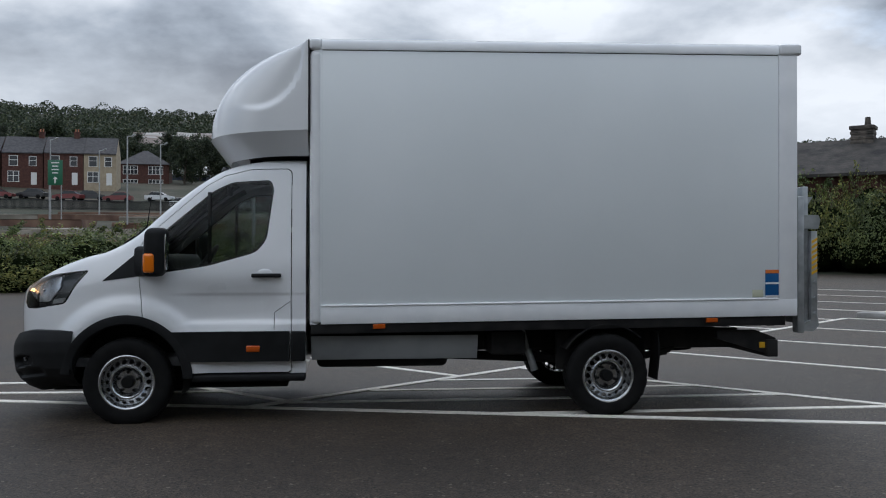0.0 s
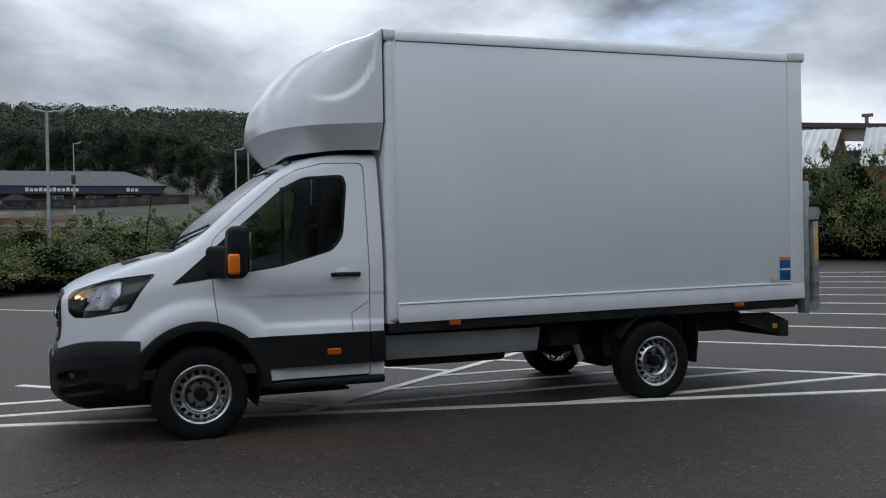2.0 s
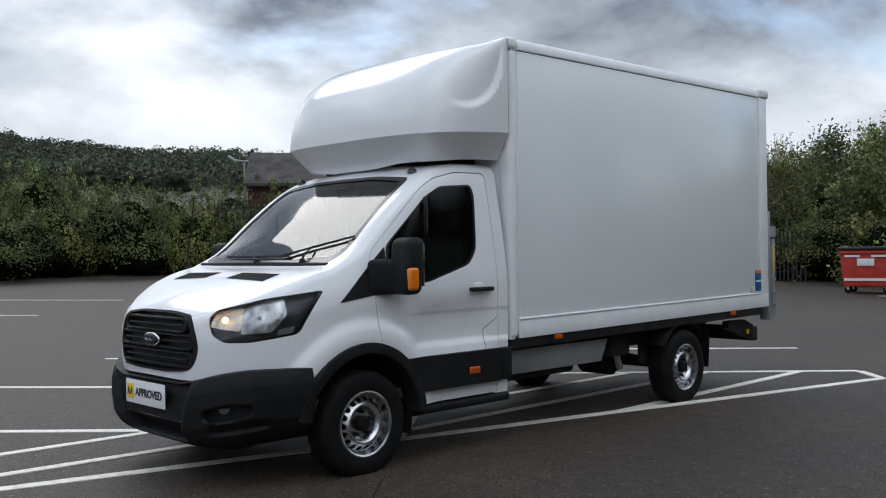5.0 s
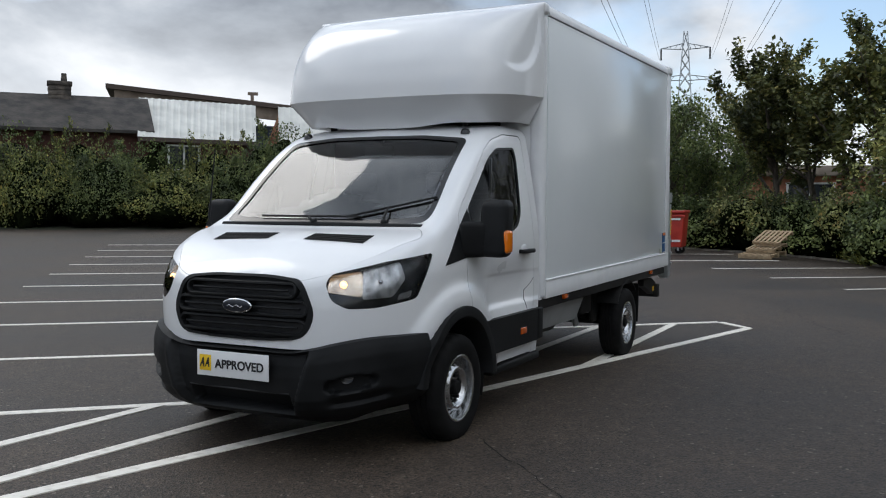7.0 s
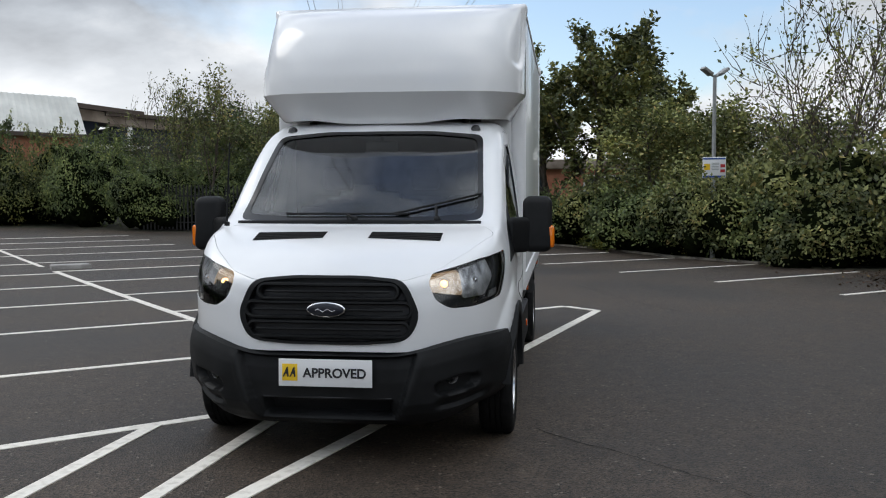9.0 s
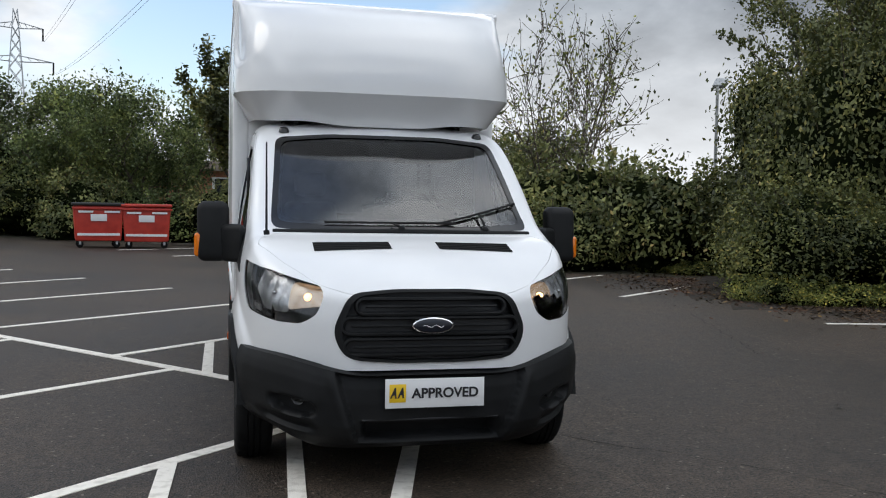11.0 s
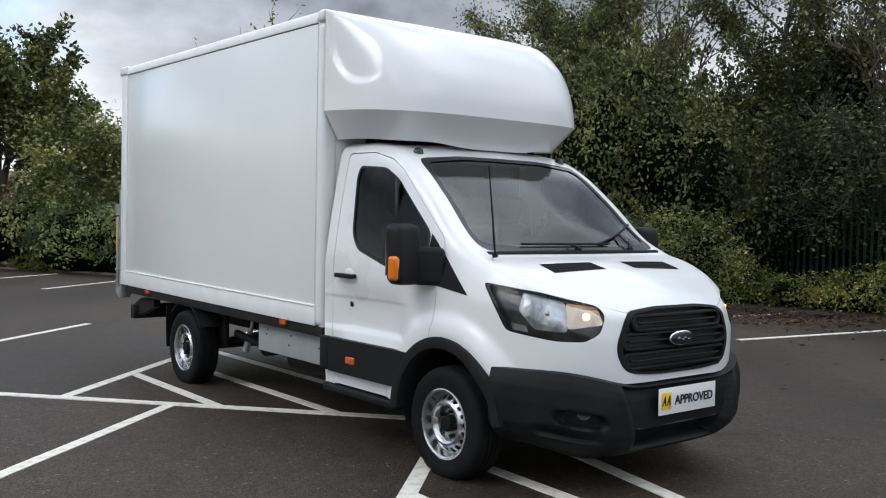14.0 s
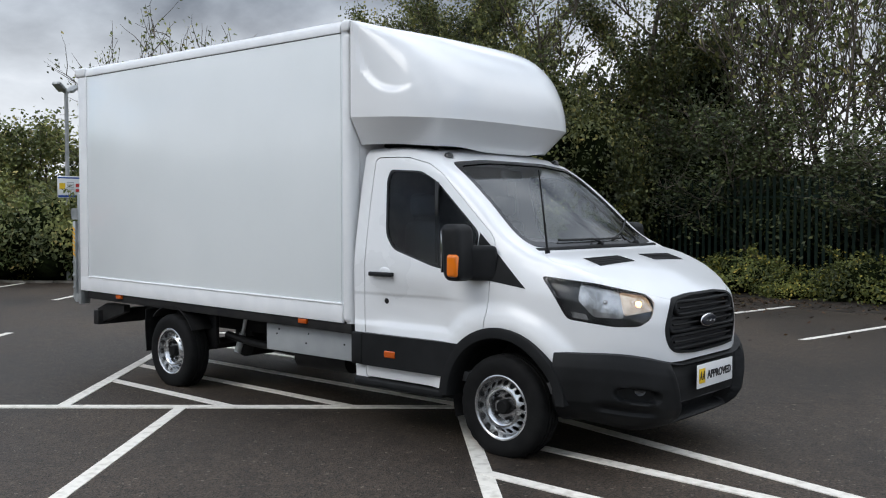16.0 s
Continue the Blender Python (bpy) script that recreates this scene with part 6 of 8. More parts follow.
# near hedge on the south side
near_a = build_shrub(11, 3.0, 2.6, 21000, 0.064, LEAF_BRAMBLE, 6, 22, "dense green bramble bush with yellowing leaves beside the car park")
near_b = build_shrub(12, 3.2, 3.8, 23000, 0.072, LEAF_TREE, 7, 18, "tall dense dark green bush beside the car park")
near_c = build_shrub(13, 1.5, 0.9, 6500, 0.056, LEAF_YELLOW, 4, 12, "low yellow-green weeds at the foot of the hedge", "weeds", "hedge foot weeds", "weeds")
put(near_a, [(8.9, -9.2, 0.2, 1.05, 0.95), (9.9, -9.9, 2.9, 0.95, 1.0), (7.6, -11.2, 2.2, 1.0, 0.85), (10.9, -11.0, 1.1, 1.0, 1.15), (13.0, -12.0, 4.4, 1.1, 1.05), (15.2, -11.0, 3.0, 1.0, 0.95), (13.4, -12.2, 5.2, 0.9, 0.9), (16.4, -10.2, 0.7, 1.0, 0.95)])
put(near_b, [(10.2, -10.8, 0.6, 1.2, 1.55), (12.2, -11.6, 2.0, 1.25, 1.70), (8.6, -12.6, 3.3, 1.25, 1.45), (10.8, -13.2, 5.0, 1.3, 1.85), (13.6, -13.0, 1.0, 1.3, 1.05), (14.6, -12.2, 4.0, 1.1, 0.8)])
near_d = build_shrub(14, 3.4, 3.8, 15000, 0.095, LEAF_SHADED, 8, 18, "tall bush behind the green fence, shade put into its leaf colour")
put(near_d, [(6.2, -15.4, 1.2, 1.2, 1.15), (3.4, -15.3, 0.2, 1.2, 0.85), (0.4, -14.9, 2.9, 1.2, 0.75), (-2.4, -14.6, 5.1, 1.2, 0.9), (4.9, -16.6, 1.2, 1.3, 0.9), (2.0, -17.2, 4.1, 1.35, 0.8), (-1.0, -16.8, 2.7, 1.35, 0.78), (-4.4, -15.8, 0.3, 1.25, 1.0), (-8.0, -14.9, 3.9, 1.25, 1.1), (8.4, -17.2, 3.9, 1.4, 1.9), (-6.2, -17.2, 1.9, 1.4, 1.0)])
put(near_c, [(6.6, -11.9, 0.0, 1.1, 1.1), (5.3, -12.3, 1.0, 1.1, 0.9), (4.0, -12.4, 2.2, 1.15, 1.1), (2.8, -12.2, 3.0, 1.0, 0.8), (1.5, -12.2, 4.0, 1.2, 1.15), (0.2, -11.8, 5.0, 1.0, 0.9), (-1.2, -11.7, 5.9, 1.15, 1.0), (-2.7, -11.4, 0.7, 1.0, 1.0), (-4.3, -11.2, 2.9, 1.2, 1.0), (8.0, -8.1, 1.9, 0.75, 0.6), (8.6, -8.0, 0.4, 0.7, 0.6), (7.6, -8.9, 3.5, 0.8, 0.55), (7.0, -9.8, 2.5, 0.8, 0.6), (14.2, -9.9, 3.1, 0.8, 0.5), (15.4, -9.3, 0.9, 0.8, 0.5), (16.4, -7.9, 3.5, 0.9, 0.7), (19.0, -5.2, 2.5, 0.9, 0.6), (22.0, -2.6, 1.5, 0.9, 0.6)])

# trees behind the south hedge and fence
big_a = build_tree(21, 8.6, 0.17, 3.4, 0.75, 42000, 0.078, LEAF_TREE, 0.16, 13, 8, 0.02, 0.155, "tall dense dark green tree behind the hedge")
big_b = build_tree(22, 9.0, 0.15, 3.0, 0.9, 4400, 0.105, LEAF_OLIVE, 0.20, 12, 8, 0.03, 0.17, "tall open tree with thin limbs and sky gaps", stems=2)
put(big_a, [(12.0, -13.2, 0.4, 0.92, 0.92), (14.2, -14.6, 3.4, 1.05, 0.95), (8.2, -15.0, 2.3, 1.05, 1.08), (15.0, -17.5, 1.5, 1.0, 0.86)])
put(big_b, [(6.2, -15.8, 0.0, 0.95, 0.98), (0.2, -16.8, 3.6, 1.05, 1.05), (-1.2, -15.6, 5.4, 0.95, 0.92), (-5.2, -15.6, 2.1, 1.0, 1.0), (10.5, -15.6, 4.4, 1.0, 1.0), (-2.6, -18.4, 5.2, 1.0, 0.95), (-8.6, -16.6, 3.1, 1.0, 1.0)])

# east hedge
mid_a = build_shrub(31, 3.0, 2.3, 6500, 0.105, LEAF_HEDGE, 6, 16, "dark green hedge bush beside the parking bays")
mid_b = build_shrub(32, 3.2, 2.6, 6500, 0.11, LEAF_OLIVE, 6, 20, "olive green hedge bush with long shoots")
spots = []
for k in range(13):
    az = 11.5 - 3.0 * k
    x, y = edge_at(az, 1.15 + prng.uniform(-0.15, 0.3))
    spots.append((x, y, prng.uniform(0, 6), prng.uniform(0.85, 1.05), prng.uniform(0.80, 1.0)))
put(mid_a, [s for k, s in enumerate(spots) if k % 3] + [(29.0, 7.5, 1.0, 1.1, 1.2), (18.6, -8.6, 2.0, 1.2, 1.25), (20.5, -7.0, 4.0, 1.2, 1.1), (17.4, -10.2, 2.6, 1.3, 1.15)])
put(mid_b, [s for k, s in enumerate(spots) if not k % 3] + [(17.2, -8.0, 0.5, 1.25, 1.35), (15.7, -9.6, 3.2, 1.2, 1.25), (19.4, -6.3, 5.5, 1.0, 1.2), (18.2, -5.5, 1.5, 0.9, 0.9)])

cherry = build_tree(41, 7.4, 0.14, 2.7, 1.25, 9500, 0.165, LEAF_TREE, 0.27, 12, 6, -0.05, 0.12, "upright cherry tree with long leafy shoots behind the hedge", "cherry trees")
put(cherry, [(26.9, 0.4, 0.0, 1.0, 0.88), (25.4, -2.2, 2.1, 1.12, 0.97), (27.2, -4.4, 4.0, 1.0, 0.88), (26.2, -1.0, 5.2, 1.15, 0.76)])
airy = build_tree(42, 6.6, 0.07, 2.4, 1.1, 1250, 0.115, LEAF_OLIVE, 0.30, 11, 6, 0.0, 0.12, "young airy tree with sparse leaves and bare twigs", "young trees", stems=3)
put(airy, [(17.6, -7.6, 0.4, 1.0, 1.0), (19.2, -8.6, 2.4, 0.95, 0.92), (40.5, 15.5, 1.2, 0.95, 0.9), (38.0, 12.5, 4.0, 0.9, 0.85), (33.0, 16.0, 0.9, 0.95, 0.92), (2.7, -15.9, 2.0, 1.3, 1.35), (4.8, -17.6, 5.0, 1.35, 1.4), (3.4, -14.9, 3.7, 1.2, 1.2)])
birch = build_tree(45, 6.2, 0.07, 1.5, 1.35, 2600, 0.115, LEAF_OLIVE, 0.26, 12, 6, 0.0, 0.13, "slender birch tree with hanging leafy twigs by the black fence", "birch trees")
put(birch, [(28.1, 12.1, 0.3, 1.0, 1.0), (29.8, 14.2, 2.3, 0.85, 0.98), (28.0, 9.2, 4.1, 0.85, 0.8)])
dense = build_tree(43, 5.6, 0.11, 2.3, 0.7, 11000, 0.13, LEAF_OLIVE, 0.12, 12, 7, 0.02, 0.20, "dense rounded olive green tree behind the hedge", "small trees", stems=2)
put(dense, [(23.0, -4.2, 0.0, 1.1, 0.86), (21.8, -6.4, 2.0, 1.0, 0.80), (20.8, -8.0, 3.9, 0.9, 0.74), (27.2, -5.6, 3.0, 1.2, 0.82)])
dark = build_tree(44, 5.8, 0.14, 2.7, 0.6, 16000, 0.125, LEAF_HEDGE, 0.10, 13, 7, 0.03, 0.24, "dense dark green tree behind the waste bins", "dark trees", stems=2)
put(dark, [(29.3, 6.4, 0.0, 1.0, 1.0), (28.9, 3.3, 2.0, 0.95, 0.98), (31.4, 9.4, 4.2, 1.1, 1.0), (33.5, 4.8, 1.0, 1.05, 1.0), (35.0, 12.0, 5.0, 1.1, 0.95), (34.6, 17.4, 2.0, 0.9, 0.75)])

# hedge on the north and north-east side
far_a = build_shrub(51, 4.2, 3.6, 12000, 0.105, LEAF_HEDGE, 7, 14, "dark overgrown hedge bush along the car park edge", group="far hedge bushes")
far_b = build_shrub(52, 4.2, 3.4, 12000, 0.105, LEAF_BRAMBLE, 7, 20, "overgrown bramble bush along the car park edge", group="far hedge bushes")
TOP_AZ = [14, 20, 25, 30, 35, 41, 46, 50, 56, 62, 68, 72, 78, 84, 90, 96, 104, 112, 122, 135]
TOP_H = [3.8, 4.6, 5.2, 5.4, 5.3, 4.9, 4.9, 5.6, 5.2, 5.3, 5.8, 5.6, 4.6, 3.8, 3.2, 3.0, 3.0, 3.0, 3.0, 2.8]
sa, sb = [], []
az = 15.0
k = 0
while az < 136:
    r = edge_radius(az)
    for row in (() if 17.5 < az < 26.5 else range(2)):
        h = float(np.interp(az, TOP_AZ, TOP_H)) * prng.uniform(0.86, 1.08) * (1.0 if row else 0.78)
        x, y = edge_at(az + row * 1.4, 1.9 + 2.0 * row + prng.uniform(-0.3, 0.3))
        wide = prng.uniform(0.85, 1.1)
        (sa if (k + row) % 2 else sb).append((x, y, prng.uniform(0, 6), wide, h / 3.75))
    k += 1
    az += math.degrees(2.7 / r)
for az, out, h in ((18.5, 2.6, 3.1), (20.8, 2.3, 2.7), (23.0, 2.6, 3.3), (25.2, 2.3, 3.0)):
    sa.append((*edge_at(az, out), az, 0.8, h / 3.75))
sa.append((*edge_at(27.2, 1.5), 2.0, 0.85, 0.85))
put(far_a, sa)
put(far_b, sb)

# trees of the middle distance and the wooded hill
wood = build_tree(61, 11.0, 0.3, 4.6, 0.55, 16000, 0.34, LEAF_FAR, 0.03, 13, 7, 0.02, 0.5, "large dark woodland tree on the rising ground", "woodland trees")
wood_b = build_tree(62, 12.0, 0.3, 4.0, 0.9, 15000, 0.34, LEAF_FAR, 0.03, 12, 7, 0.0, 0.45, "tall dark woodland tree on the rising ground", "woodland trees")
wa, wb = [], []
for k in range(64):
    az = 62 + 58 * ((k * 0.618) % 1.0)
    d = prng.uniform(205, 300)
    (wa if k % 2 else wb).append((d * math.cos(radians(az)), d * math.sin(radians(az)), prng.uniform(0, 6), prng.uniform(0.9, 1.5), prng.uniform(0.70, 1.15) * (0.5 if az < 84 else 1.0)))
for az, d, k in ((79.5, 128, 0.85), (81.0, 122, 0.72), (77.5, 132, 0.72), (83.5, 140, 0.78), (86.0, 175, 0.9), (88.5, 178, 1.0), (84.5, 168, 0.9), (91.0, 182, 1.0), (93.5, 186, 0.95), (72.6, 76, 0.42), (71.0, 70, 0.40), (69.5, 66, 0.42), (75.0, 110, 0.8), (107.0, 206, 1.2), (99.5, 190, 0.9)):
    wa.append((d * math.cos(radians(az)), d * math.sin(radians(az)), prng.uniform(0, 6), k, k))
put(wood, wa)
put(wood_b, wb)


def woodland():
    """Far tree crowns on the hill, as one mass."""
    rng = np.random.default_rng(70)
    pts, out = [], []
    for k in range(2600):
        az = radians(rng.uniform(48, 128))
        d = 300 + 560 * rng.uniform(0, 1) ** 0.8
        x, y = d * math.cos(az), d * math.sin(az)
        r = rng.uniform(4.0, 7.5)
        n = 80
        u = rng.normal(0, 1, (n, 3))
        u[:, 2] = np.abs(u[:, 2])
        u /= np.linalg.norm(u, axis=1, keepdims=True)
        pts.append(np.array([x, y, ground_z(x, y) + 1.0]) + u * np.array([r, r, r * rng.uniform(0.9, 1.5)]))
        out.append(u + np.array([0, 0, 0.3]))
    me = leaf_mesh("woodland", np.concatenate(pts), np.concatenate(out), 1.9, LEAF_FAR, rng, 0.6)
    tagged(new("woodland", me), "dark green wooded hillside in the distance", "woodland", kind="stuff")


woodland()


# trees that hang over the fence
over = build_tree(25, 6.4, 0.10, 3.0, 0.55, 10500, 0.10, LEAF_SHADED, 0.22, 13, 8, 0.05, 0.20, "leafy tree hanging over the green fence", "trees by the fence", stems=3)
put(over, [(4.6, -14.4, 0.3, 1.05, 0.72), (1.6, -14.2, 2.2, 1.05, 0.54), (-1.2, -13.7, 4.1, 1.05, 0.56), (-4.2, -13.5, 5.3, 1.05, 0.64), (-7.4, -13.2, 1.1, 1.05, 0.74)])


def litter():
    """Fallen leaves and twigs at the foot of the south hedge."""
    rng = np.random.default_rng(81)
    pts = []
    for cx, cy, sx, sy, n in ((11.2, -8.6, 1.5, 0.9, 2400), (7.2, -8.9, 1.1, 0.7, 2600), (5.6, -10.2, 1.4, 0.9, 2600), (3.5, -11.4, 2.0, 0.45, 1800), (-0.5, -11.2, 2.4, 0.35, 800), (-5.0, -10.8, 2.6, 0.35, 600), (9.0, -7.7, 1.2, 0.3, 400), (3.0, -9.0, 3.5, 1.8, 160)):
        p = np.stack([rng.normal(cx, sx, n), rng.normal(cy, sy, n), np.zeros(n)], 1)
        p[:, 2] = [ground_z(a, b) + 0.012 + 0.02 * rng.uniform() for a, b in p[:, :2]]
        pts.append(p)
    pts = np.concatenate(pts)
    me = leaf_mesh("leaf_litter", pts, np.tile([0.0, 0.0, 1.0], (len(pts), 1)), 0.085, LEAF_DEAD, rng, 0.25)
    tagged(new("leaf_litter", me), "brown fallen leaves and twigs at the hedge foot", "leaf litter", kind="stuff")


SOIL = vary(material("dark_leaf_mould", (0.03, 0.022, 0.015), 0.95), (0.010, 0.008, 0.005), (0.040, 0.028, 0.018), 4.0, bump=0.7, bump_scale=30, dist=0.02)


def soil():
    """A thin uneven spread of dark soil over the asphalt's edge, deeper towards the hedge."""
    verts, faces = [], []
    steps = 150
    for k in range(steps + 1):
        a = -108 + 72 * k / steps
        wander = noise.noise(Vector((a * 0.16, 3.1, 0))) * 0.9 + noise.noise(Vector((a * 0.9, 7.7, 0))) * 0.35
        reach = 1.0 + 0.6 * math.exp(-((a + 52) / 9) ** 2) + 0.4 * math.exp(-((a + 74) / 10) ** 2) + 3.4 * math.exp(-((a + 38.5) / 3.0) ** 2) + wander * 0.55
        for j in range(5):
            f = j / 4
            x, y = edge_at(a, 0.6 - (0.6 + max(reach, 0.15)) * f)
            verts.append((x, y, ground_z(x, y) + (0.003 if j == 4 else 0.006 + 0.05 * (1 - f) ** 2)))
    for k in range(steps):
        for j in range(4):
            p = k * 5 + j
            faces.append((p, p + 1, p + 6, p + 5))
    me = bpy.data.meshes.new("soil")
    me.from_pydata(verts, [], faces)
    me.materials.append(SOIL)
    me.polygons.foreach_set("use_smooth", [True] * len(faces))
    me.update()
    tagged(new("soil", me), "dark soil and leaf mould spread along the hedge foot", "soil", kind="structure")


soil()
LEAF_DEAD = leaf_material("fallen_leaves", (0.030, 0.018, 0.010), (0.085, 0.050, 0.025), (0.20, 0.13, 0.05), 0.12, 0.8)
litter()

# ---- buildings and far things ----
BRICK = vary(material("dark_red_brick", (0.20, 0.07, 0.05), 0.85), (0.058, 0.023, 0.017), (0.112, 0.046, 0.034), 3.0, bump=0.3, bump_scale=14, dist=0.02)
BRICK_ORANGE = vary(material("orange_brick", (0.42, 0.17, 0.10), 0.85), (0.34, 0.13, 0.075), (0.50, 0.22, 0.13), 2.5, bump=0.3, bump_scale=14, dist=0.02)
RENDER_CREAM = vary(material("cream_render", (0.50, 0.42, 0.30), 0.9), (0.32, 0.26, 0.18), (0.42, 0.35, 0.25), 1.5)
SLATE = vary(material("slate_roof", (0.09, 0.09, 0.10), 0.7), (0.035, 0.033, 0.036), (0.075, 0.070, 0.072), 2.2, bump=0.4, bump_scale=9, dist=0.03)
STONE_ROOF = vary(material("mossy_stone_slates", (0.15, 0.12, 0.09), 0.9), (0.030, 0.028, 0.027), (0.075, 0.066, 0.058), 1.6, bump=0.5, bump_scale=7, dist=0.05)
STONE = vary(material("sooty_stone", (0.09, 0.08, 0.07), 0.9), (0.045, 0.04, 0.036), (0.14, 0.12, 0.10), 4.0, bump=0.6, bump_scale=12, dist=0.03)
WHITE_TRIM = material("white_painted_trim", (0.74, 0.74, 0.72), 0.5)
DARK_PANE = material("dark_window_pane", (0.03, 0.035, 0.04), 0.08)
TIN = vary(material("pale_corrugated_sheet", (0.60, 0.60, 0.55), 0.55, 0.1), (0.50, 0.50, 0.46), (0.66, 0.66, 0.61), 0.8, rough=(0.45, 0.65))
FASCIA = vary(material("weathered_cream_fascia", (0.42, 0.36, 0.28), 0.8), (0.17, 0.13, 0.10), (0.30, 0.25, 0.20), 1.2)
BROWN = material("dark_brown_edge", (0.07, 0.05, 0.04), 0.7)
NAVY = vary(material("navy_cladding", (0.025, 0.035, 0.075), 0.6), (0.02, 0.028, 0.06), (0.035, 0.046, 0.09), 1.0)
GREEN_SIGN = material("green_road_sign", (0.01, 0.12, 0.06), 0.4)
SIGN_BLUE = material("sign_blue", (0.02, 0.07, 0.32), 0.4)
SIGN_RED = material("sign_red", (0.45, 0.03, 0.03), 0.4)
POLE = vary(material("weathered_grey_pole", (0.35, 0.36, 0.36), 0.5, 0.4), (0.28, 0.29, 0.29), (0.42, 0.43, 0.43), 3.0)
FENCE_GREEN = vary(material("dark_green_fence_paint", (0.012, 0.035, 0.026), 0.7, spec=0.15), (0.003, 0.009, 0.006), (0.007, 0.017, 0.012), 3.0)
FENCE_BLACK = material("black_fence_paint", (0.012, 0.012, 0.012), 0.5)
SLAB = vary(material("dusty_concrete_slabs", (0.40, 0.36, 0.30), 0.9), (0.17, 0.15, 0.12), (0.34, 0.31, 0.26), 0.4, bump=0.3, bump_scale=3, dist=0.05)
RUST = vary(material("rusty_brown_rubble", (0.16, 0.09, 0.06), 0.9), (0.10, 0.055, 0.04), (0.21, 0.13, 0.09), 0.5, bump=0.5, bump_scale=3, dist=0.1)
BIN_RED = vary(material("red_bin_plastic", (0.50, 0.035, 0.02), 0.45), (0.40, 0.028, 0.018), (0.56, 0.05, 0.03), 3.0, rough=(0.38, 0.55))
PALLET_WOOD = vary(material("pale_pallet_wood", (0.50, 0.36, 0.21), 0.8), (0.28, 0.20, 0.12), (0.48, 0.36, 0.22), 6.0, bump=0.3, bump_scale=40, dist=0.004, stretch=(1, 6, 1))


def polar(cx, cy, az, d):
    return cx + d * math.cos(radians(az)), cy + d * math.sin(radians(az))


def window(parent, x, z, w, h, y, bars=1, rail=True):
    """A window on a wall whose outside is at y, towards -y."""
    bm = box(bmesh.new(), (x - w / 2 - 0.08, y - 0.05, z - 0.08), (x + w / 2 + 0.08, y + 0.04, z))
    box(bm, (x - w / 2 - 0.08, y - 0.05, z + h), (x + w / 2 + 0.08, y + 0.04, z + h + 0.08))
    for k in range(bars + 2):
        xx = x - w / 2 + w * k / (bars + 1)
        box(bm, (xx - 0.05, y - 0.05, z), (xx + 0.05, y + 0.04, z + h))
    if rail:
        box(bm, (x - w / 2, y - 0.045, z + h * 0.55), (x + w / 2, y + 0.035, z + h * 0.55 + 0.07))
    win = part("window", bm, WHITE_TRIM, parent, "white framed window")
    for k in range(bars + 1):
        a, b = x - w / 2 + w * k / (bars + 1), x - w / 2 + w * (k + 1) / (bars + 1)
        part("pane", one_box((a + 0.04, y - 0.02, z), (b - 0.04, y + 0.02, z + h)), DARK_PANE, win)
    return win


def gable_roof(w, d, eave, ridge, over=0.25, thick=0.18):
    """A pitched roof whose ridge runs along x."""
    bm = bmesh.new()
    prism([(-over, eave - 0.1), (d / 2, ridge), (d + over, eave - 0.1), (d + over, eave - 0.1 + thick), (d / 2, ridge + thick), (-over, eave - 0.1 + thick)], "x", -w / 2 - 0.02, w / 2 + 0.02, bm)
    return bm


def house(x, y, turn, w, d, eave, ridge, wall, roof, label, openings, chimney=None, door=None, base=None, hip=False):
    z = ground_z(x, y) if base is None else base
    root = thing("house", label, "house", "houses across the road", Matrix.Translation((x, y, z)) @ Matrix.Rotation(turn, 4, "Z"))
    bm = bmesh.new()
    prism([(0, -1.5), (d, -1.5), (d, eave), (d / 2, ridge - 0.05), (0, eave)] if not hip else [(0, -1.5), (d, -1.5), (d, eave), (0, eave)], "x", -w / 2, w / 2, bm)
    part("wall", bm, wall, root)
    if hip:
        bm = bmesh.new()
        lo = [bm.verts.new((sx * (w / 2 + 0.4), yy, eave)) for sx, yy in ((-1, -0.4), (1, -0.4), (1, d + 0.4), (-1, d + 0.4))]
        hi = [bm.verts.new((sx * max(w / 2 - d / 2, 0.2), d / 2, ridge)) for sx in (-1, 1)]
        bm.faces.new(lo)
        bm.faces.new((lo[0], lo[1], hi[1], hi[0]))
        bm.faces.new((lo[1], lo[2], hi[1]))
        bm.faces.new((lo[2], lo[3], hi[0], hi[1]))
        bm.faces.new((lo[3], lo[0], hi[0]))
        part("roof", bm, roof, root, angle=5)
    else:
        part("roof", gable_roof(w, d, eave, ridge), roof, root, angle=5)
    for (wx, wz, ww, wh, bars) in openings:
        window(root, wx, wz, ww, wh, 0.0, bars)
    if door is not None:
        part("door", one_box((door - 0.45, -0.04, 0.0), (door + 0.45, 0.03, 2.05)), WHITE_TRIM, root, "white front door")
    if chimney is not None:
        bm = one_box((chimney - 0.45, d / 2 - 0.35, ridge - 0.8), (chimney + 0.45, d / 2 + 0.35, ridge + 1.1), 0.03)
        box(bm, (chimney - 0.52, d / 2 - 0.42, ridge + 0.9), (chimney + 0.52, d / 2 + 0.42, ridge + 1.1))
        ch = part("chimney", bm, wall if wall is not RENDER_CREAM else BRICK, root)
        for k in (-0.22, 0.22):
            part("chimney_pot", rod(bmesh.new(), (chimney + k, d / 2, ridge + 1.1), (chimney + k, d / 2, ridge + 1.6), 0.13, 0.10, 10), BRICK_ORANGE, ch)
    return root


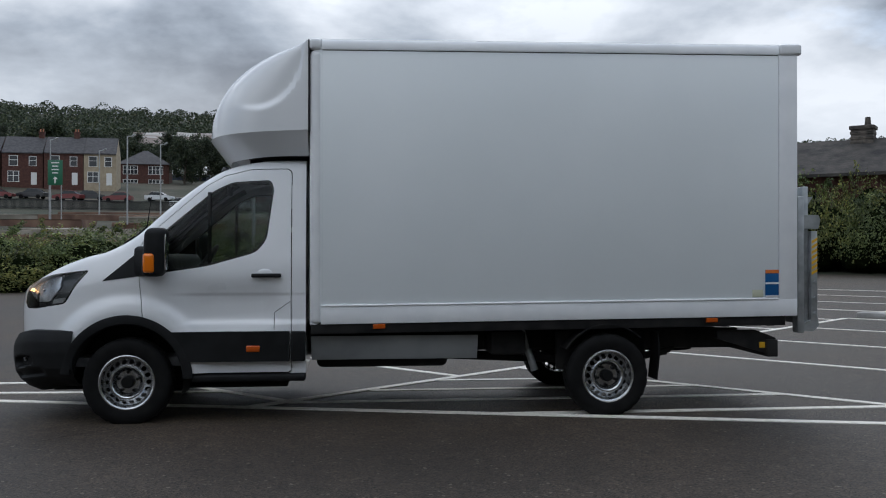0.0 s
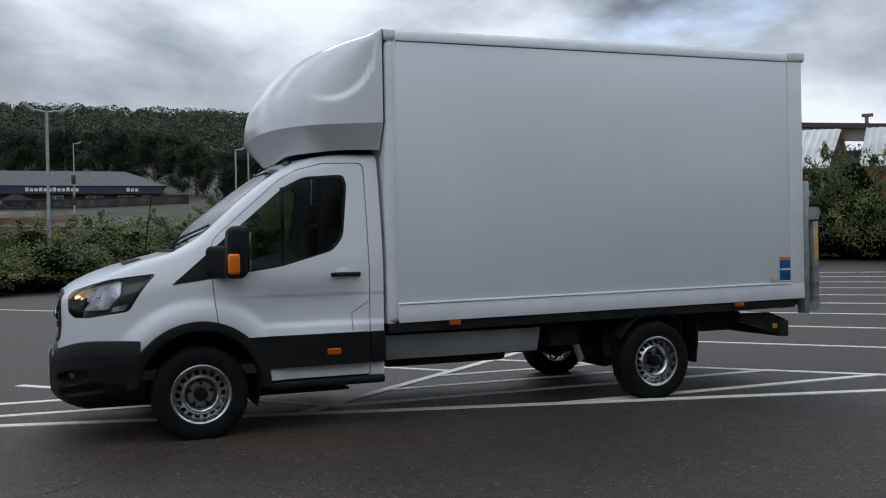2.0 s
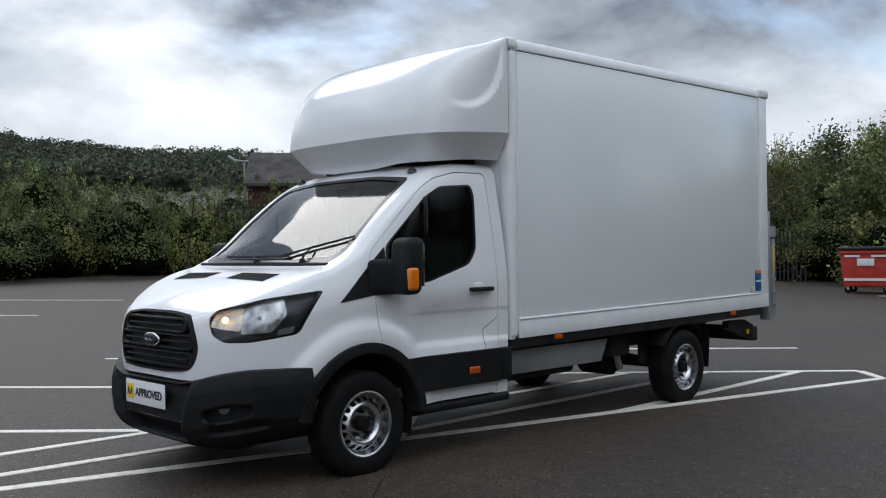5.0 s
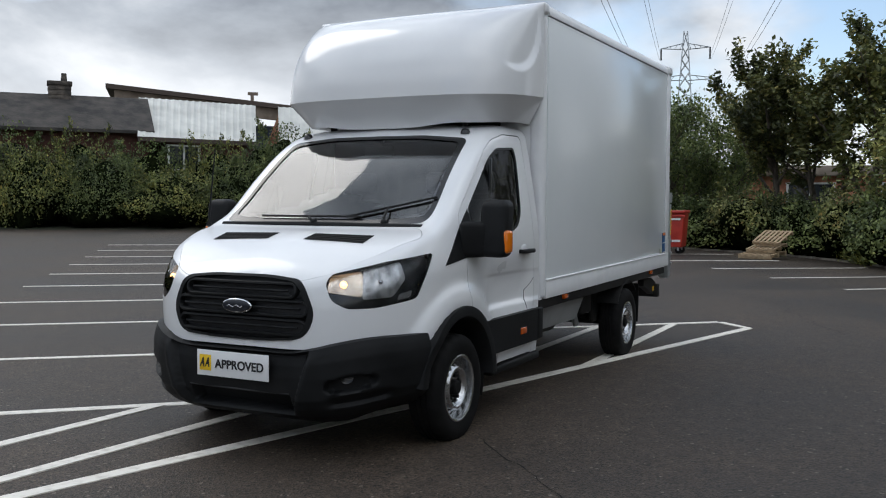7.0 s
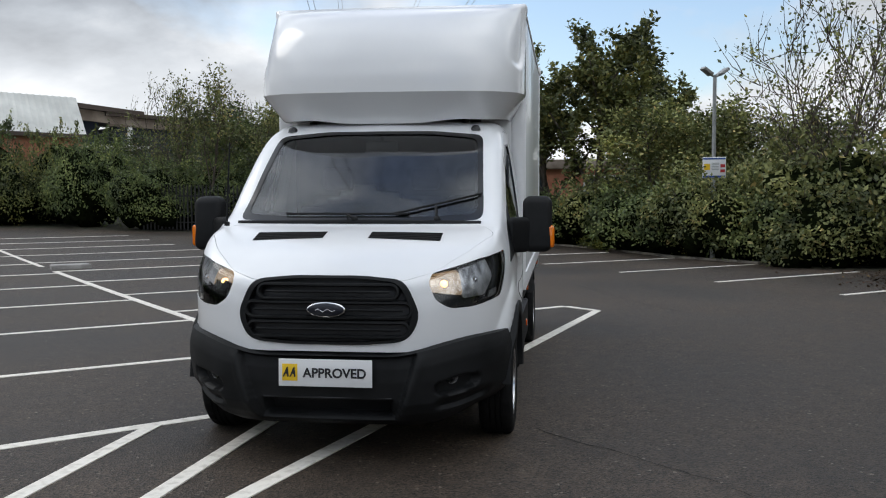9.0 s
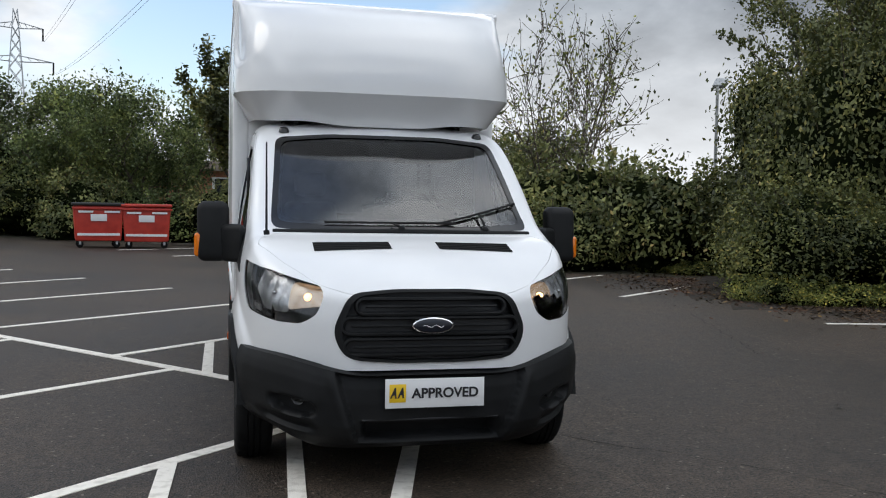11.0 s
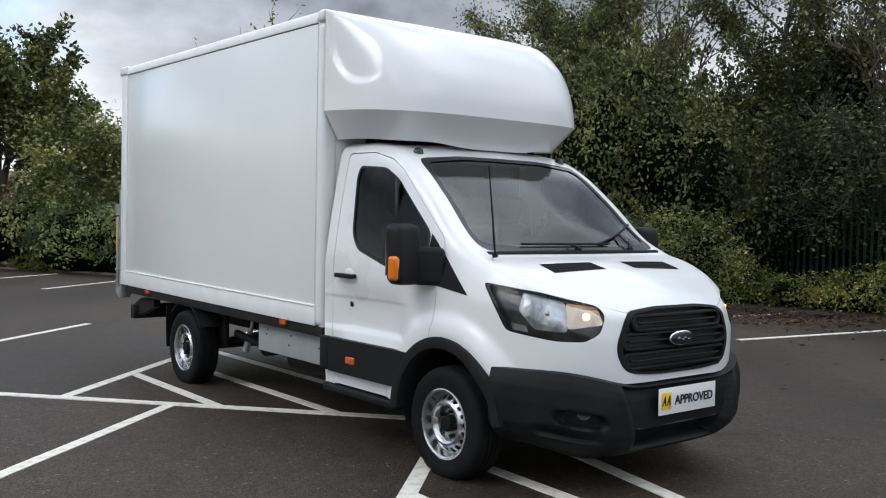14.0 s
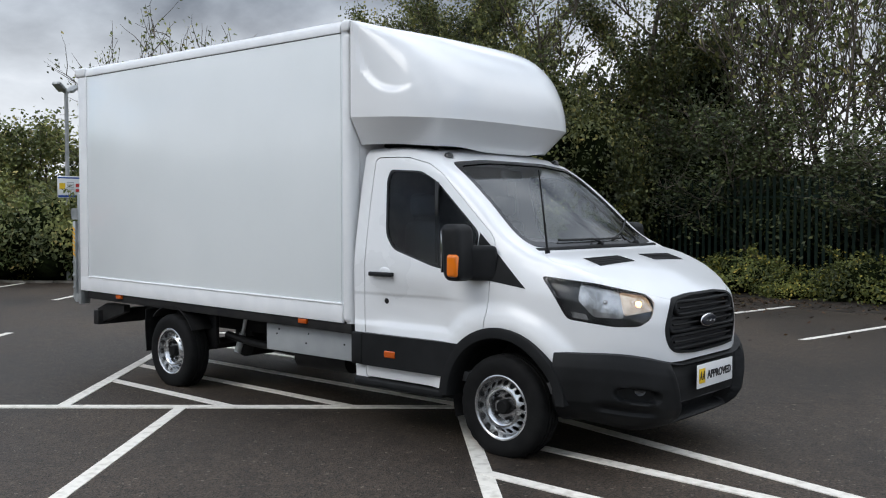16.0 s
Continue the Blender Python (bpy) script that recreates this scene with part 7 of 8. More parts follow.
# terrace across the road
for az, d, w, wall, ch, label in ((104.3, 168, 5.2, RENDER_CREAM, None, "end terrace house with cream render and slate roof"), (106.25, 169, 6.2, BRICK, 1.6, "dark brick terrace house with slate roof"), (108.4, 171, 6.4, BRICK, 2.4, "dark brick terrace house with white door"), (110.6, 173, 6.6, BRICK, None, "dark brick terrace house with slate roof"), (112.8, 176, 6.6, BRICK, 2.4, "dark brick terrace house with slate roof")):
    x, y = polar(1.75, -8.7, az, d)
    house(x, y, radians(8), w, 8.0, 5.3, 8.3, wall, SLATE, label, ((-w * 0.22, 3.2, 1.3, 1.6, 0), (-w * 0.22, 0.5, 1.7, 1.7, 1), (w * 0.25, 3.2, 1.1, 1.5, 0)), ch, w * 0.28, base=12.75)
x, y = polar(1.75, -8.7, 101.9, 200)
house(x, y, radians(6), 10.0, 9.0, 5.0, 8.2, BRICK, SLATE, "dark brick house with white multi-pane windows", ((-2.6, 3.0, 2.8, 1.6, 3), (2.4, 3.0, 2.8, 1.6, 3), (-2.6, 0.3, 2.8, 1.5, 3), (2.4, 0.3, 2.8, 1.5, 3)), None, base=14.4, hip=True)
x, y = polar(1.75, -8.7, 99.5, 222)
house(x, y, radians(2), 9.0, 10.0, 4.2, 6.6, NAVY, TIN, "low shed with a pale metal roof", ((0, 1.0, 3.0, 1.6, 2),), None, base=15.0)

# low shop
x, y = polar(0.45, -8.5, 92.2, 150)
SHOP = thing("shop", "long low shop with navy fascia and grey roof", "shop", m=Matrix.Translation((x, y, 7.9)) @ Matrix.Rotation(radians(-1), 4, "Z"))
part("wall", one_box((-16, 0, -2), (16, 14, 3.4)), BRICK, SHOP)
bm = bmesh.new()
lo = [bm.verts.new(p) for p in ((-17, -1.2, 3.4), (17, -1.2, 3.4), (17, 15, 3.4), (-17, 15, 3.4))]
hi = [bm.verts.new(p) for p in ((-11, 7, 6.2), (11, 7, 6.2))]
bm.faces.new(lo)
for f in ((lo[0], lo[1], hi[1], hi[0]), (lo[1], lo[2], hi[1]), (lo[2], lo[3], hi[0], hi[1]), (lo[3], lo[0], hi[0])):
    bm.faces.new(f)
part("roof", bm, SLATE, SHOP, angle=5)
FB = part("fascia", one_box((-16.4, -1.0, 2.2), (16.4, -0.7, 3.38)), NAVY, SHOP, "navy fascia board")
for a, b in ((-3.0, 4.8), (11.0, 13.4)):
    n = int((b - a) / 0.62)
    for k in range(n):
        part("sign_bar", one_box((a + 0.62 * k, -1.05, 2.55), (a + 0.62 * k + 0.45, -1.01, 3.0 if k % 3 else 3.12)), WHITE_TRIM, FB)
for wx in (-13, -8.5, -4, 1, 6.5, 11, 14):
    window(SHOP, wx, 0.6, 2.2 if wx % 2 else 1.4, 1.3, 0.0, 1, False)

# railings, cars and lamps along the road
prng = random.Random(9)
RAIL = thing("railing", "long black metal railing along the road", "railing")
bm_low, bm_high = bmesh.new(), bmesh.new()
pales = bmesh.new()
for k in range(150):
    az = 84 + 28 * k / 150
    p, q = polar(0, 0, az, 124), polar(0, 0, az + 28 / 150, 124)
    zp, zq = ground_z(*p), ground_z(*q)
    for bm, h in ((bm_low, 0.25), (bm_high, 1.25)):
        rod(bm, (*p, zp + h), (*q, zq + h), 0.05, sides=4)
    for j in range(3):
        f = j / 3
        xx, yy, zz = p[0] + (q[0] - p[0]) * f, p[1] + (q[1] - p[1]) * f, zp + (zq - zp) * f
        rod(pales, (xx, yy, zz), (xx, yy, zz + 1.3), 0.05, sides=4)
part("bottom_rail", bm_low, FENCE_BLACK, RAIL)
part("top_rail", bm_high, FENCE_BLACK, RAIL)
tagged(part("railing_infill", pales, FENCE_BLACK, RAIL), kind="stuff")


def car(x, y, turn, paint, label):
    z = ground_z(x, y)
    root = thing("car", label, "car", "cars parked by the road", Matrix.Translation((x, y, z)) @ Matrix.Rotation(turn, 4, "Z"))
    bm = prism(rounded([(-2.1, 0.3), (2.1, 0.3), (2.15, 0.75), (1.2, 0.95), (-1.3, 1.0), (-2.1, 0.95)], 0.15), "y", -0.85, 0.85)
    part("body", bm, paint, root)
    bm = prism(rounded([(-1.75, 0.96), (1.15, 0.94), (0.35, 1.42), (-1.0, 1.45)], 0.12), "y", -0.72, 0.72)
    part("glasshouse", bm, DARK_PANE, root, "dark car windows")
    part("roof", one_box((-1.05, -0.70, 1.42), (0.38, 0.70, 1.49), 0.03), paint, root)
    for wx in (-1.3, 1.3):
        for s in (1, -1):
            part("wheel", lathe([(1e-3, 0.0), (0.2, 0.0), (0.31, 0.01), (0.32, 0.1), (0.31, 0.2), (1e-3, 0.2)], 18, "y", m=Matrix.Translation((wx, s * 0.77 - 0.1, 0.31))), RUBBER, root)
    return root


CAR_RED = material("dull_red_car_paint", (0.16, 0.02, 0.02), 0.3, coat=0.5)
CAR_DARK = material("dark_car_paint", (0.02, 0.022, 0.026), 0.3, coat=0.5)
CAR_WHITE = material("white_car_paint", (0.65, 0.66, 0.67), 0.3, coat=0.5)
CAR_GREY = material("grey_car_paint", (0.25, 0.26, 0.27), 0.3, coat=0.5)
for az, d, pt, lb in ((109.6, 150, CAR_RED, "dull red car parked by the road"), (107.9, 151, CAR_DARK, "dark car parked by the road"), (106.0, 149, CAR_RED, "dull red car parked by the road"), (104.8, 150, CAR_DARK, "dark car parked by the road"), (103.3, 148, CAR_RED, "dull red car parked by the road"), (101.0, 150, CAR_WHITE, "white tall car parked by the road"), (99.6, 140, CAR_WHITE, "white car parked by the road"), (96.0, 139, CAR_WHITE, "white car parked by the road"), (94.2, 141, CAR_DARK, "dark car parked by the road"), (97.6, 140, CAR_GREY, "grey car parked by the road"), (82.6, 118, CAR_WHITE, "white car parked by the road")):
    x, y = polar(1.75, -8.7, az, d)
    car(x, y, radians(prng.uniform(-12, 12) + (180 if prng.random() > 0.5 else 0)), pt, lb)


def lamp_post(x, y, h, heads, label, r=0.09, arm=0.5, group="street lamps", turn=0.0, z=None, head=1.0):
    z = ground_z(x, y) if z is None else z
    root = thing("street_lamp", label, "street lamp", group, Matrix.Translation((x, y, z)) @ Matrix.Rotation(turn, 4, "Z"))
    part("pole", tube([(0, 0, -0.2), (0, 0, h * 0.25), (0, 0, h)], r, 10, None, 0.7), POLE, root)
    for s in ((1, -1) if heads == 2 else (1,)):
        a = part("arm", rod(bmesh.new(), (0, 0, h - 0.05), (s * arm, 0, h + 0.05), r * 0.5, sides=8), POLE, root)
        bm = one_box((-0.24, -0.20, -0.07), (0.24, 0.20, 0.07), 0.03, 2, Matrix.Translation((s * arm, 0, h + 0.08)) @ Matrix.Rotation(radians(-35 * s), 4, "Y") @ Matrix.Scale(head, 4))
        part("lamp_head", bm, POLE, a, "grey floodlight head")
    return root


for az, d, h in ((106.6, 112, 9.0), (104.0, 118, 8.0), (102.4, 100, 9.5), (100.6, 118, 9.0), (91.2, 118, 8.5), (82.5, 84, 6.8), (81.7, 88, 9.0), (75.0, 160, 9.0), (74.0, 170, 10.0)):
    x, y = polar(1.0, -8.6, az, d)
    lamp_post(x, y, h, 1, "tall dark street lamp by the road", 0.10, 0.6)
x, y = polar(0.45, -8.5, 93.6, 37.5)
lamp_post(x, y, 6.6, 2, "grey floodlight pole with two heads behind the hedge", 0.075, 0.62, "floodlight poles", 0.2)
x, y = polar(-5.15, -4.27, 55.8, 50)
lamp_post(x, y, 5.7, 2, "grey floodlight pole with two heads behind the hedge", 0.075, 0.62, "floodlight poles", -0.6)
x, y = polar(-5.8, 1.78, -30.8, 31)
lamp_post(x, y, 5.5, 1, "slim grey street lamp behind the hedge", 0.065, 0.3, "floodlight poles", -0.8)
lamp_post(17.80, -5.05, 4.60, 2, "grey floodlight pole with a parking sign", 0.065, 0.22, "floodlight poles", -1.2, head=0.62)

# parking notice on the pole
m = Matrix.Translation((17.72, -5.05, 2.30)) @ Matrix.Rotation(radians(-96), 4, "Z")
NOTICE = thing("parking_sign", "white and blue parking notice fixed to the pole", "sign", m=m)
part("board", one_box((-0.28, -0.012, -0.26), (0.28, 0.012, 0.26), 0.004), PLATE_WHITE, NOTICE)
part("blue_edge", one_box((-0.27, -0.017, -0.25), (0.27, -0.0135, -0.20)), SIGN_BLUE, NOTICE)
part("red_block", one_box((0.15, -0.020, 0.00), (0.26, -0.0175, 0.08)), SIGN_RED, NOTICE)
part("red_block", one_box((0.15, -0.020, -0.12), (0.26, -0.0175, -0.05)), SIGN_RED, NOTICE)
part("yellow_block", one_box((-0.24, -0.017, -0.06), (-0.10, -0.0135, 0.09)), PLATE_YELLOW, NOTICE)
part("header_bar", one_box((-0.27, -0.017, 0.20), (0.27, -0.0135, 0.235)), SIGN_BLUE, NOTICE)
for z in (0.10, 0.06, 0.02, -0.02, -0.06):
    part("text_bar", one_box((-0.06, -0.0165, z), (0.11, -0.0135, z + 0.014)), SKIRT, NOTICE)

# green road sign
x, y = polar(1.75, -8.7, 106.7, 104)
SG = thing("road_sign", "green road sign with white text on two posts", "sign", m=Matrix.Translation((x, y, ground_z(x, y))))
part("board", one_box((-0.75, -0.03, 4.2), (0.75, 0.03, 6.8), 0.05), GREEN_SIGN, SG)
for z, w in ((6.45, 0.4), (6.1, 0.3), (5.75, 0.35), (5.4, 0.3)):
    part("text_bar", one_box((-w, -0.05, z), (w, -0.032, z + 0.12)), WHITE_TRIM, SG)
part("arrow", prism([(-0.25, 4.8), (0.0, 5.1), (0.25, 4.8), (0.08, 4.85), (0.08, 4.4), (-0.08, 4.4), (-0.08, 4.85)], "y", -0.05, -0.032), WHITE_TRIM, SG)
for s in (-0.6, 0.6):
    part("post", rod(bmesh.new(), (s, 0.05, -0.5), (s, 0.05, 6.8), 0.06, sides=8), POLE, SG)
# traffic signal
x, y = polar(0.45, -8.5, 91.0, 112)
TS = thing("traffic_light", "black traffic light on a grey post", "traffic light", m=Matrix.Translation((x, y, ground_z(x, y))))
part("post", rod(bmesh.new(), (0, 0, -0.5), (0, 0, 3.6), 0.06, sides=8), POLE, TS)
for z in (1.6, 3.9):
    hd = part("signal_head", one_box((-0.22, -0.15, z), (0.22, 0.15, z + 1.0), 0.03), FENCE_BLACK, TS)
    for k in range(3):
        part("signal_lens", rod(bmesh.new(), (0, -0.16, z + 0.2 + 0.3 * k), (0, -0.15, z + 0.2 + 0.3 * k), 0.10, sides=12), SIGN_RED if k == 2 else DARK_PANE, hd)

# slabs and rubble on the cleared site
rng2 = np.random.default_rng(17)
for k in range(46):
    az, d = 91 + 20 * rng2.uniform(), 60 + 58 * rng2.uniform()
    x, y = polar(0, 0, az, d)
    lx, ly, h = rng2.uniform(3, 9), rng2.uniform(1.0, 2.6), rng2.uniform(0.15, 0.5)
    bm = one_box((-lx, -ly, -0.6), (lx, ly, h), 0.05, 1)
    for v in bm.verts:
        v.co += Vector(rng2.normal(0, 0.08, 3))
    root = part("slab", bm, SLAB if k % 2 else RUST, None, m=Matrix.Translation((x, y, ground_z(x, y))) @ Matrix.Rotation(rng2.uniform(-0.3, 0.3), 4, "Z"))
    tagged(root, "broken pale concrete slab on cleared ground" if k % 2 else "heap of rusty brown rubble on cleared ground", "rubble", "site rubble")

# far houses on the hillside
bm = bmesh.new()
for k in range(150):
    az = (rng2.uniform(74.0, 78.5) if k % 2 else rng2.uniform(95.5, 102.0))
    d = rng2.uniform(400, 470) if k % 2 else rng2.uniform(430, 500)
    x, y = polar(0, 0, az, d)
    z = ground_z(x, y) + 3
    w = rng2.uniform(3, 6)
    m = Matrix.Translation((x, y, z)) @ Matrix.Rotation(rng2.uniform(-0.5, 0.5), 4, "Z")
    made = prism([(0, -4), (7, -4), (7, 4.5), (3.5, 7.5), (0, 4.5)], "x", -w, w)
    bmesh.ops.transform(made, matrix=m, verts=made.verts)
    tmp = bpy.data.meshes.new("t")
    made.to_mesh(tmp)
    made.free()
    bm.from_mesh(tmp)
FAR_WALL = material("far_pale_houses", (0.34, 0.30, 0.27), 0.9)
nt = FAR_WALL.node_tree
g = nt.nodes.new("ShaderNodeNewGeometry")
rr = nt.nodes.new("ShaderNodeValToRGB")
rr.color_ramp.elements[0].color, rr.color_ramp.elements[1].color = (0.16, 0.10, 0.08, 1), (0.52, 0.50, 0.47, 1)
nt.links.new(g.outputs["Random Per Island"], rr.inputs[0])
nt.links.new(rr.outputs[0], nt.nodes["Principled BSDF"].inputs["Base Color"])
tagged(part("hillside_houses", bm, FAR_WALL, angle=5), "distant pale houses scattered on the wooded hill", "houses", kind="stuff")

# stone house with a chimney, north-east
a, b = Vector(polar(-5.15, -4.27, 55.2, 49.5)), Vector(polar(-5.15, -4.27, 45.6, 49.5))
mid_p = (a + b) / 2
turn = math.atan2(b.y - a.y, b.x - a.x)
L = (b - a).length
SH = thing("house", "old stone house with mossy slate roof and sooty chimney", "house", m=Matrix.Translation((mid_p.x, mid_p.y, 0)) @ Matrix.Rotation(turn, 4, "Z"))
part("wall", prism([(-2.6, -1), (2.6, -1), (2.6, 5.10), (0, 6.60), (-2.6, 5.10)], "x", -L / 2, L / 2), BRICK, SH)
part("roof", prism([(-3.0, 4.85), (0, 6.65), (3.0, 4.85), (3.0, 5.00), (0, 6.82), (-3.0, 5.00)], "x", -L / 2 - 0.2, L / 2 + 0.2), STONE_ROOF, SH, angle=5)
cx = -L / 2 + 0.53 * L
bm = one_box((cx - 0.50, -0.40, 5.2), (cx + 0.50, 0.40, 7.45), 0.04)
box(bm, (cx - 0.57, -0.47, 7.25), (cx + 0.57, 0.47, 7.43), 0.03)
for k in range(6):
    zz = 5.8 + 0.24 * k
    box(bm, (cx - 0.52 - 0.02 * (k % 2), -0.42, zz), (cx + 0.52, 0.42, zz + 0.17), 0.03, 1)
CH = part("chimney", bm, STONE, SH, "sooty stone chimney")
part("flashing", one_box((cx - 0.9, -0.9, 6.10), (cx + 0.70, -0.45, 6.18)), SKIRT, CH)
part("chimney_pot", rod(bmesh.new(), (cx + 0.2, 0, 7.43), (cx + 0.2, 0, 7.85), 0.15, 0.12, 12), STONE, CH)


# workshop with pale corrugated roofs
def shed(a, b, eave, ridge, label, depth=4.5, wall=BRICK, skew=0.0, skew_end=0.0):
    a, b = Vector(a), Vector(b)
    mid_p, ln = (a + b) / 2, (b - a).length
    root = thing("workshop", label, "workshop", "workshops", Matrix.Translation((mid_p.x, mid_p.y, 0)) @ Matrix.Rotation(math.atan2(b.y - a.y, b.x - a.x), 4, "Z"))
    part("wall", prism([(0.1, -1), (2 * depth, -1), (2 * depth, eave), (depth, ridge - 0.15), (0.1, eave - 0.05)], "x", -ln / 2 + 0.1 + skew, ln / 2 - 0.1), wall, root)
    bm = bmesh.new()
    n = int(ln / 0.11)
    rows = []
    for k in range(n + 1):
        x = -ln / 2 + ln * k / n
        dz = 0.035 if k % 3 == 0 else 0.0
        rows.append([bm.verts.new((x + (skew * (1 - k / n) + skew_end * k / n) * yy / depth, yy, zz + dz)) for yy, zz in ((-0.25, eave - 0.12), (depth, ridge), (2 * depth, eave))])
    for p, q in zip(rows, rows[1:]):
        for j in range(2):
            bm.faces.new((p[j], p[j + 1], q[j + 1], q[j]))
    part("roof", bm, TIN, root, "pale corrugated sheet roof", angle=15)
    part("verge", one_box((-ln / 2 - 0.06, -0.28, eave - 0.28), (ln / 2 + 0.06, -0.20, eave - 0.08)), BROWN, root)
    return root, ln


W1, ln1 = shed(polar(-5.15, -4.27, 46.0, 46), polar(-6.0, -2.5, 36.9, 47.5), 4.75, 7.0, "brick workshop with a pale corrugated roof", skew=1.4, skew_end=1.9)
window(W1, -ln1 / 2 + 2.2, 3.2, 1.5, 1.1, 0.05, 1, False)
W2, ln2 = shed(polar(-6.0, -2.5, 35.6, 49), polar(-6.0, -2.5, 29.6, 51), 4.85, 6.9, "orange brick workshop with a pale corrugated gable roof", 2.8, BRICK_ORANGE, 0.8, 0.8)

# flat-roofed building with a deep canopy behind
a, b = Vector(polar(-5.15, -4.27, 47.5, 64)), Vector(polar(-6.2, -1.36, 25.2, 66))
mid_p, ln = (a + b) / 2, (b - a).length
DP = thing("depot", "flat-roofed depot with deep canopy and white posts", "depot", m=Matrix.Translation((mid_p.x, mid_p.y, 0)) @ Matrix.Rotation(math.atan2(b.y - a.y, b.x - a.x), 4, "Z"))
bm = bmesh.new()
prism([(-ln / 2, 8.95), (ln / 2, 7.05), (ln / 2, 7.35), (-ln / 2, 9.25)], "y", -0.2, 8, bm)
part("roof_edge", bm, BROWN, DP)
bm = prism([(-ln / 2 + 0.5, 8.10), (ln / 2 - 0.3, 6.35), (ln / 2 - 0.3, 7.05), (-ln / 2 + 0.5, 8.93)], "y", 0.2, 0.5)
part("fascia", bm, FASCIA, DP, "weathered cream fascia")
part("wall", one_box((-ln / 2 + 2.5, 2.0, -1), (ln / 2 - 2.4, 8, 7.0)), NAVY, DP, "navy clad wall")
for k, x in enumerate((-ln / 2 + 1.0, -ln / 2 + 4.0, ln / 2 - 4.5, ln / 2 - 0.8)):
    part("post", one_box((x - 0.14, 0.3, 0), (x + 0.14, 0.6, 8.4 - 1.75 * (x + ln / 2) / ln), 0.02), WHITE_TRIM, DP, "white canopy post")
part("side_roof", one_box((ln / 2 - 7.5, -2.5, 4.75), (ln / 2 - 0.5, 0.1, 4.95)), TIN, DP, "small pale lean-to roof")
bm = bmesh.new()
rod(bm, (-ln / 2 + 9.5, 3, 8.0), (-ln / 2 + 9.5, 3, 9.4), 0.12)
box(bm, (-ln / 2 + 9.2, 2.9, 9.2), (-ln / 2 + 9.9, 3.1, 9.4))
part("roof_vent", bm, FASCIA, DP)

# orange brick offices behind the east hedge
OF = thing("office_building", "low orange brick offices behind the trees", "office", m=Matrix.Translation((39.0, -6.0, 0)) @ Matrix.Rotation(radians(-82), 4, "Z"))
part("wall", one_box((-15, 0, -1), (15, 8, 2.9)), BRICK_ORANGE, OF)
part("roof", one_box((-15.4, -0.4, 2.9), (15.4, 8.4, 3.35), 0.05), FASCIA, OF)
for wx in (-11.5, -6.6, -2.8, 1.0, 5.2, 9.5, 13.0):
    window(OF, wx, 1.45, 1.9, 1.1, 0.0, 1, False)
part("blue_band", one_box((-8.4, -0.06, 1.12), (-1.2, -0.01, 1.32)), SIGN_BLUE, OF, "blue band under the windows")

# banner and black fence in the north-east corner
TEAL = vary(material("faded_teal_print", (0.20, 0.42, 0.38), 0.5), (0.15, 0.36, 0.33), (0.50, 0.62, 0.58), 2.5)
BN = thing("banner", "white and teal printed banner behind the black fence", "banner", m=Matrix.Translation((30.0, 12.6, 1.62)) @ Matrix.Rotation(radians(-62), 4, "Z"))
part("cloth", one_box((-1.1, -0.02, 0.0), (1.1, 0.02, 0.52), 0.005), TEAL, BN)
part("blue_panel", one_box((-1.05, -0.035, 0.06), (-0.55, -0.022, 0.46)), SIGN_BLUE, BN)
part("white_panel", one_box((-0.5, -0.035, 0.06), (0.1, -0.022, 0.46)), PLATE_WHITE, BN)
part("red_header", one_box((0.0, -0.03, 0.54), (1.1, 0.01, 0.82), 0.004), SIGN_RED, BN, "faded red header panel")
part("text_bar", one_box((0.10, -0.042, 0.64), (0.75, -0.032, 0.72)), WHITE_TRIM, BN)
part("post", one_box((-1.2, 0.0, -2.0), (-1.1, 0.1, 0.85)), POLE, BN)
part("post", one_box((1.1, 0.0, -2.0), (1.2, 0.1, 0.85)), POLE, BN)

# the depot's lower wing
WG = thing("depot", "long navy clad depot wing with a dark flat roof", "depot", m=Matrix.Translation((b.x, b.y, 0)) @ Matrix.Rotation(math.atan2(b.y - a.y, b.x - a.x), 4, "Z"))
part("wall", one_box((-1.5, 1.2, -1), (15.0, 9, 6.4)), NAVY, WG, "navy clad wall")
part("roof_edge", prism([(-2.5, 7.0), (15.4, 6.45), (15.4, 6.70), (-2.5, 7.25)], "y", -0.1, 9.4), BROWN, WG)
part("fascia", prism([(-2.2, 6.35), (15.2, 5.85), (15.2, 6.44), (-2.2, 6.98)], "y", 0.3, 0.6), FASCIA, WG, "weathered cream fascia")
for k in range(4):
    part("window", one_box((1.0 + 3.4 * k, 1.14, 3.6), (3.2 + 3.4 * k, 1.26, 4.8)), DARK_PANE, WG, "dark window in the navy wall")


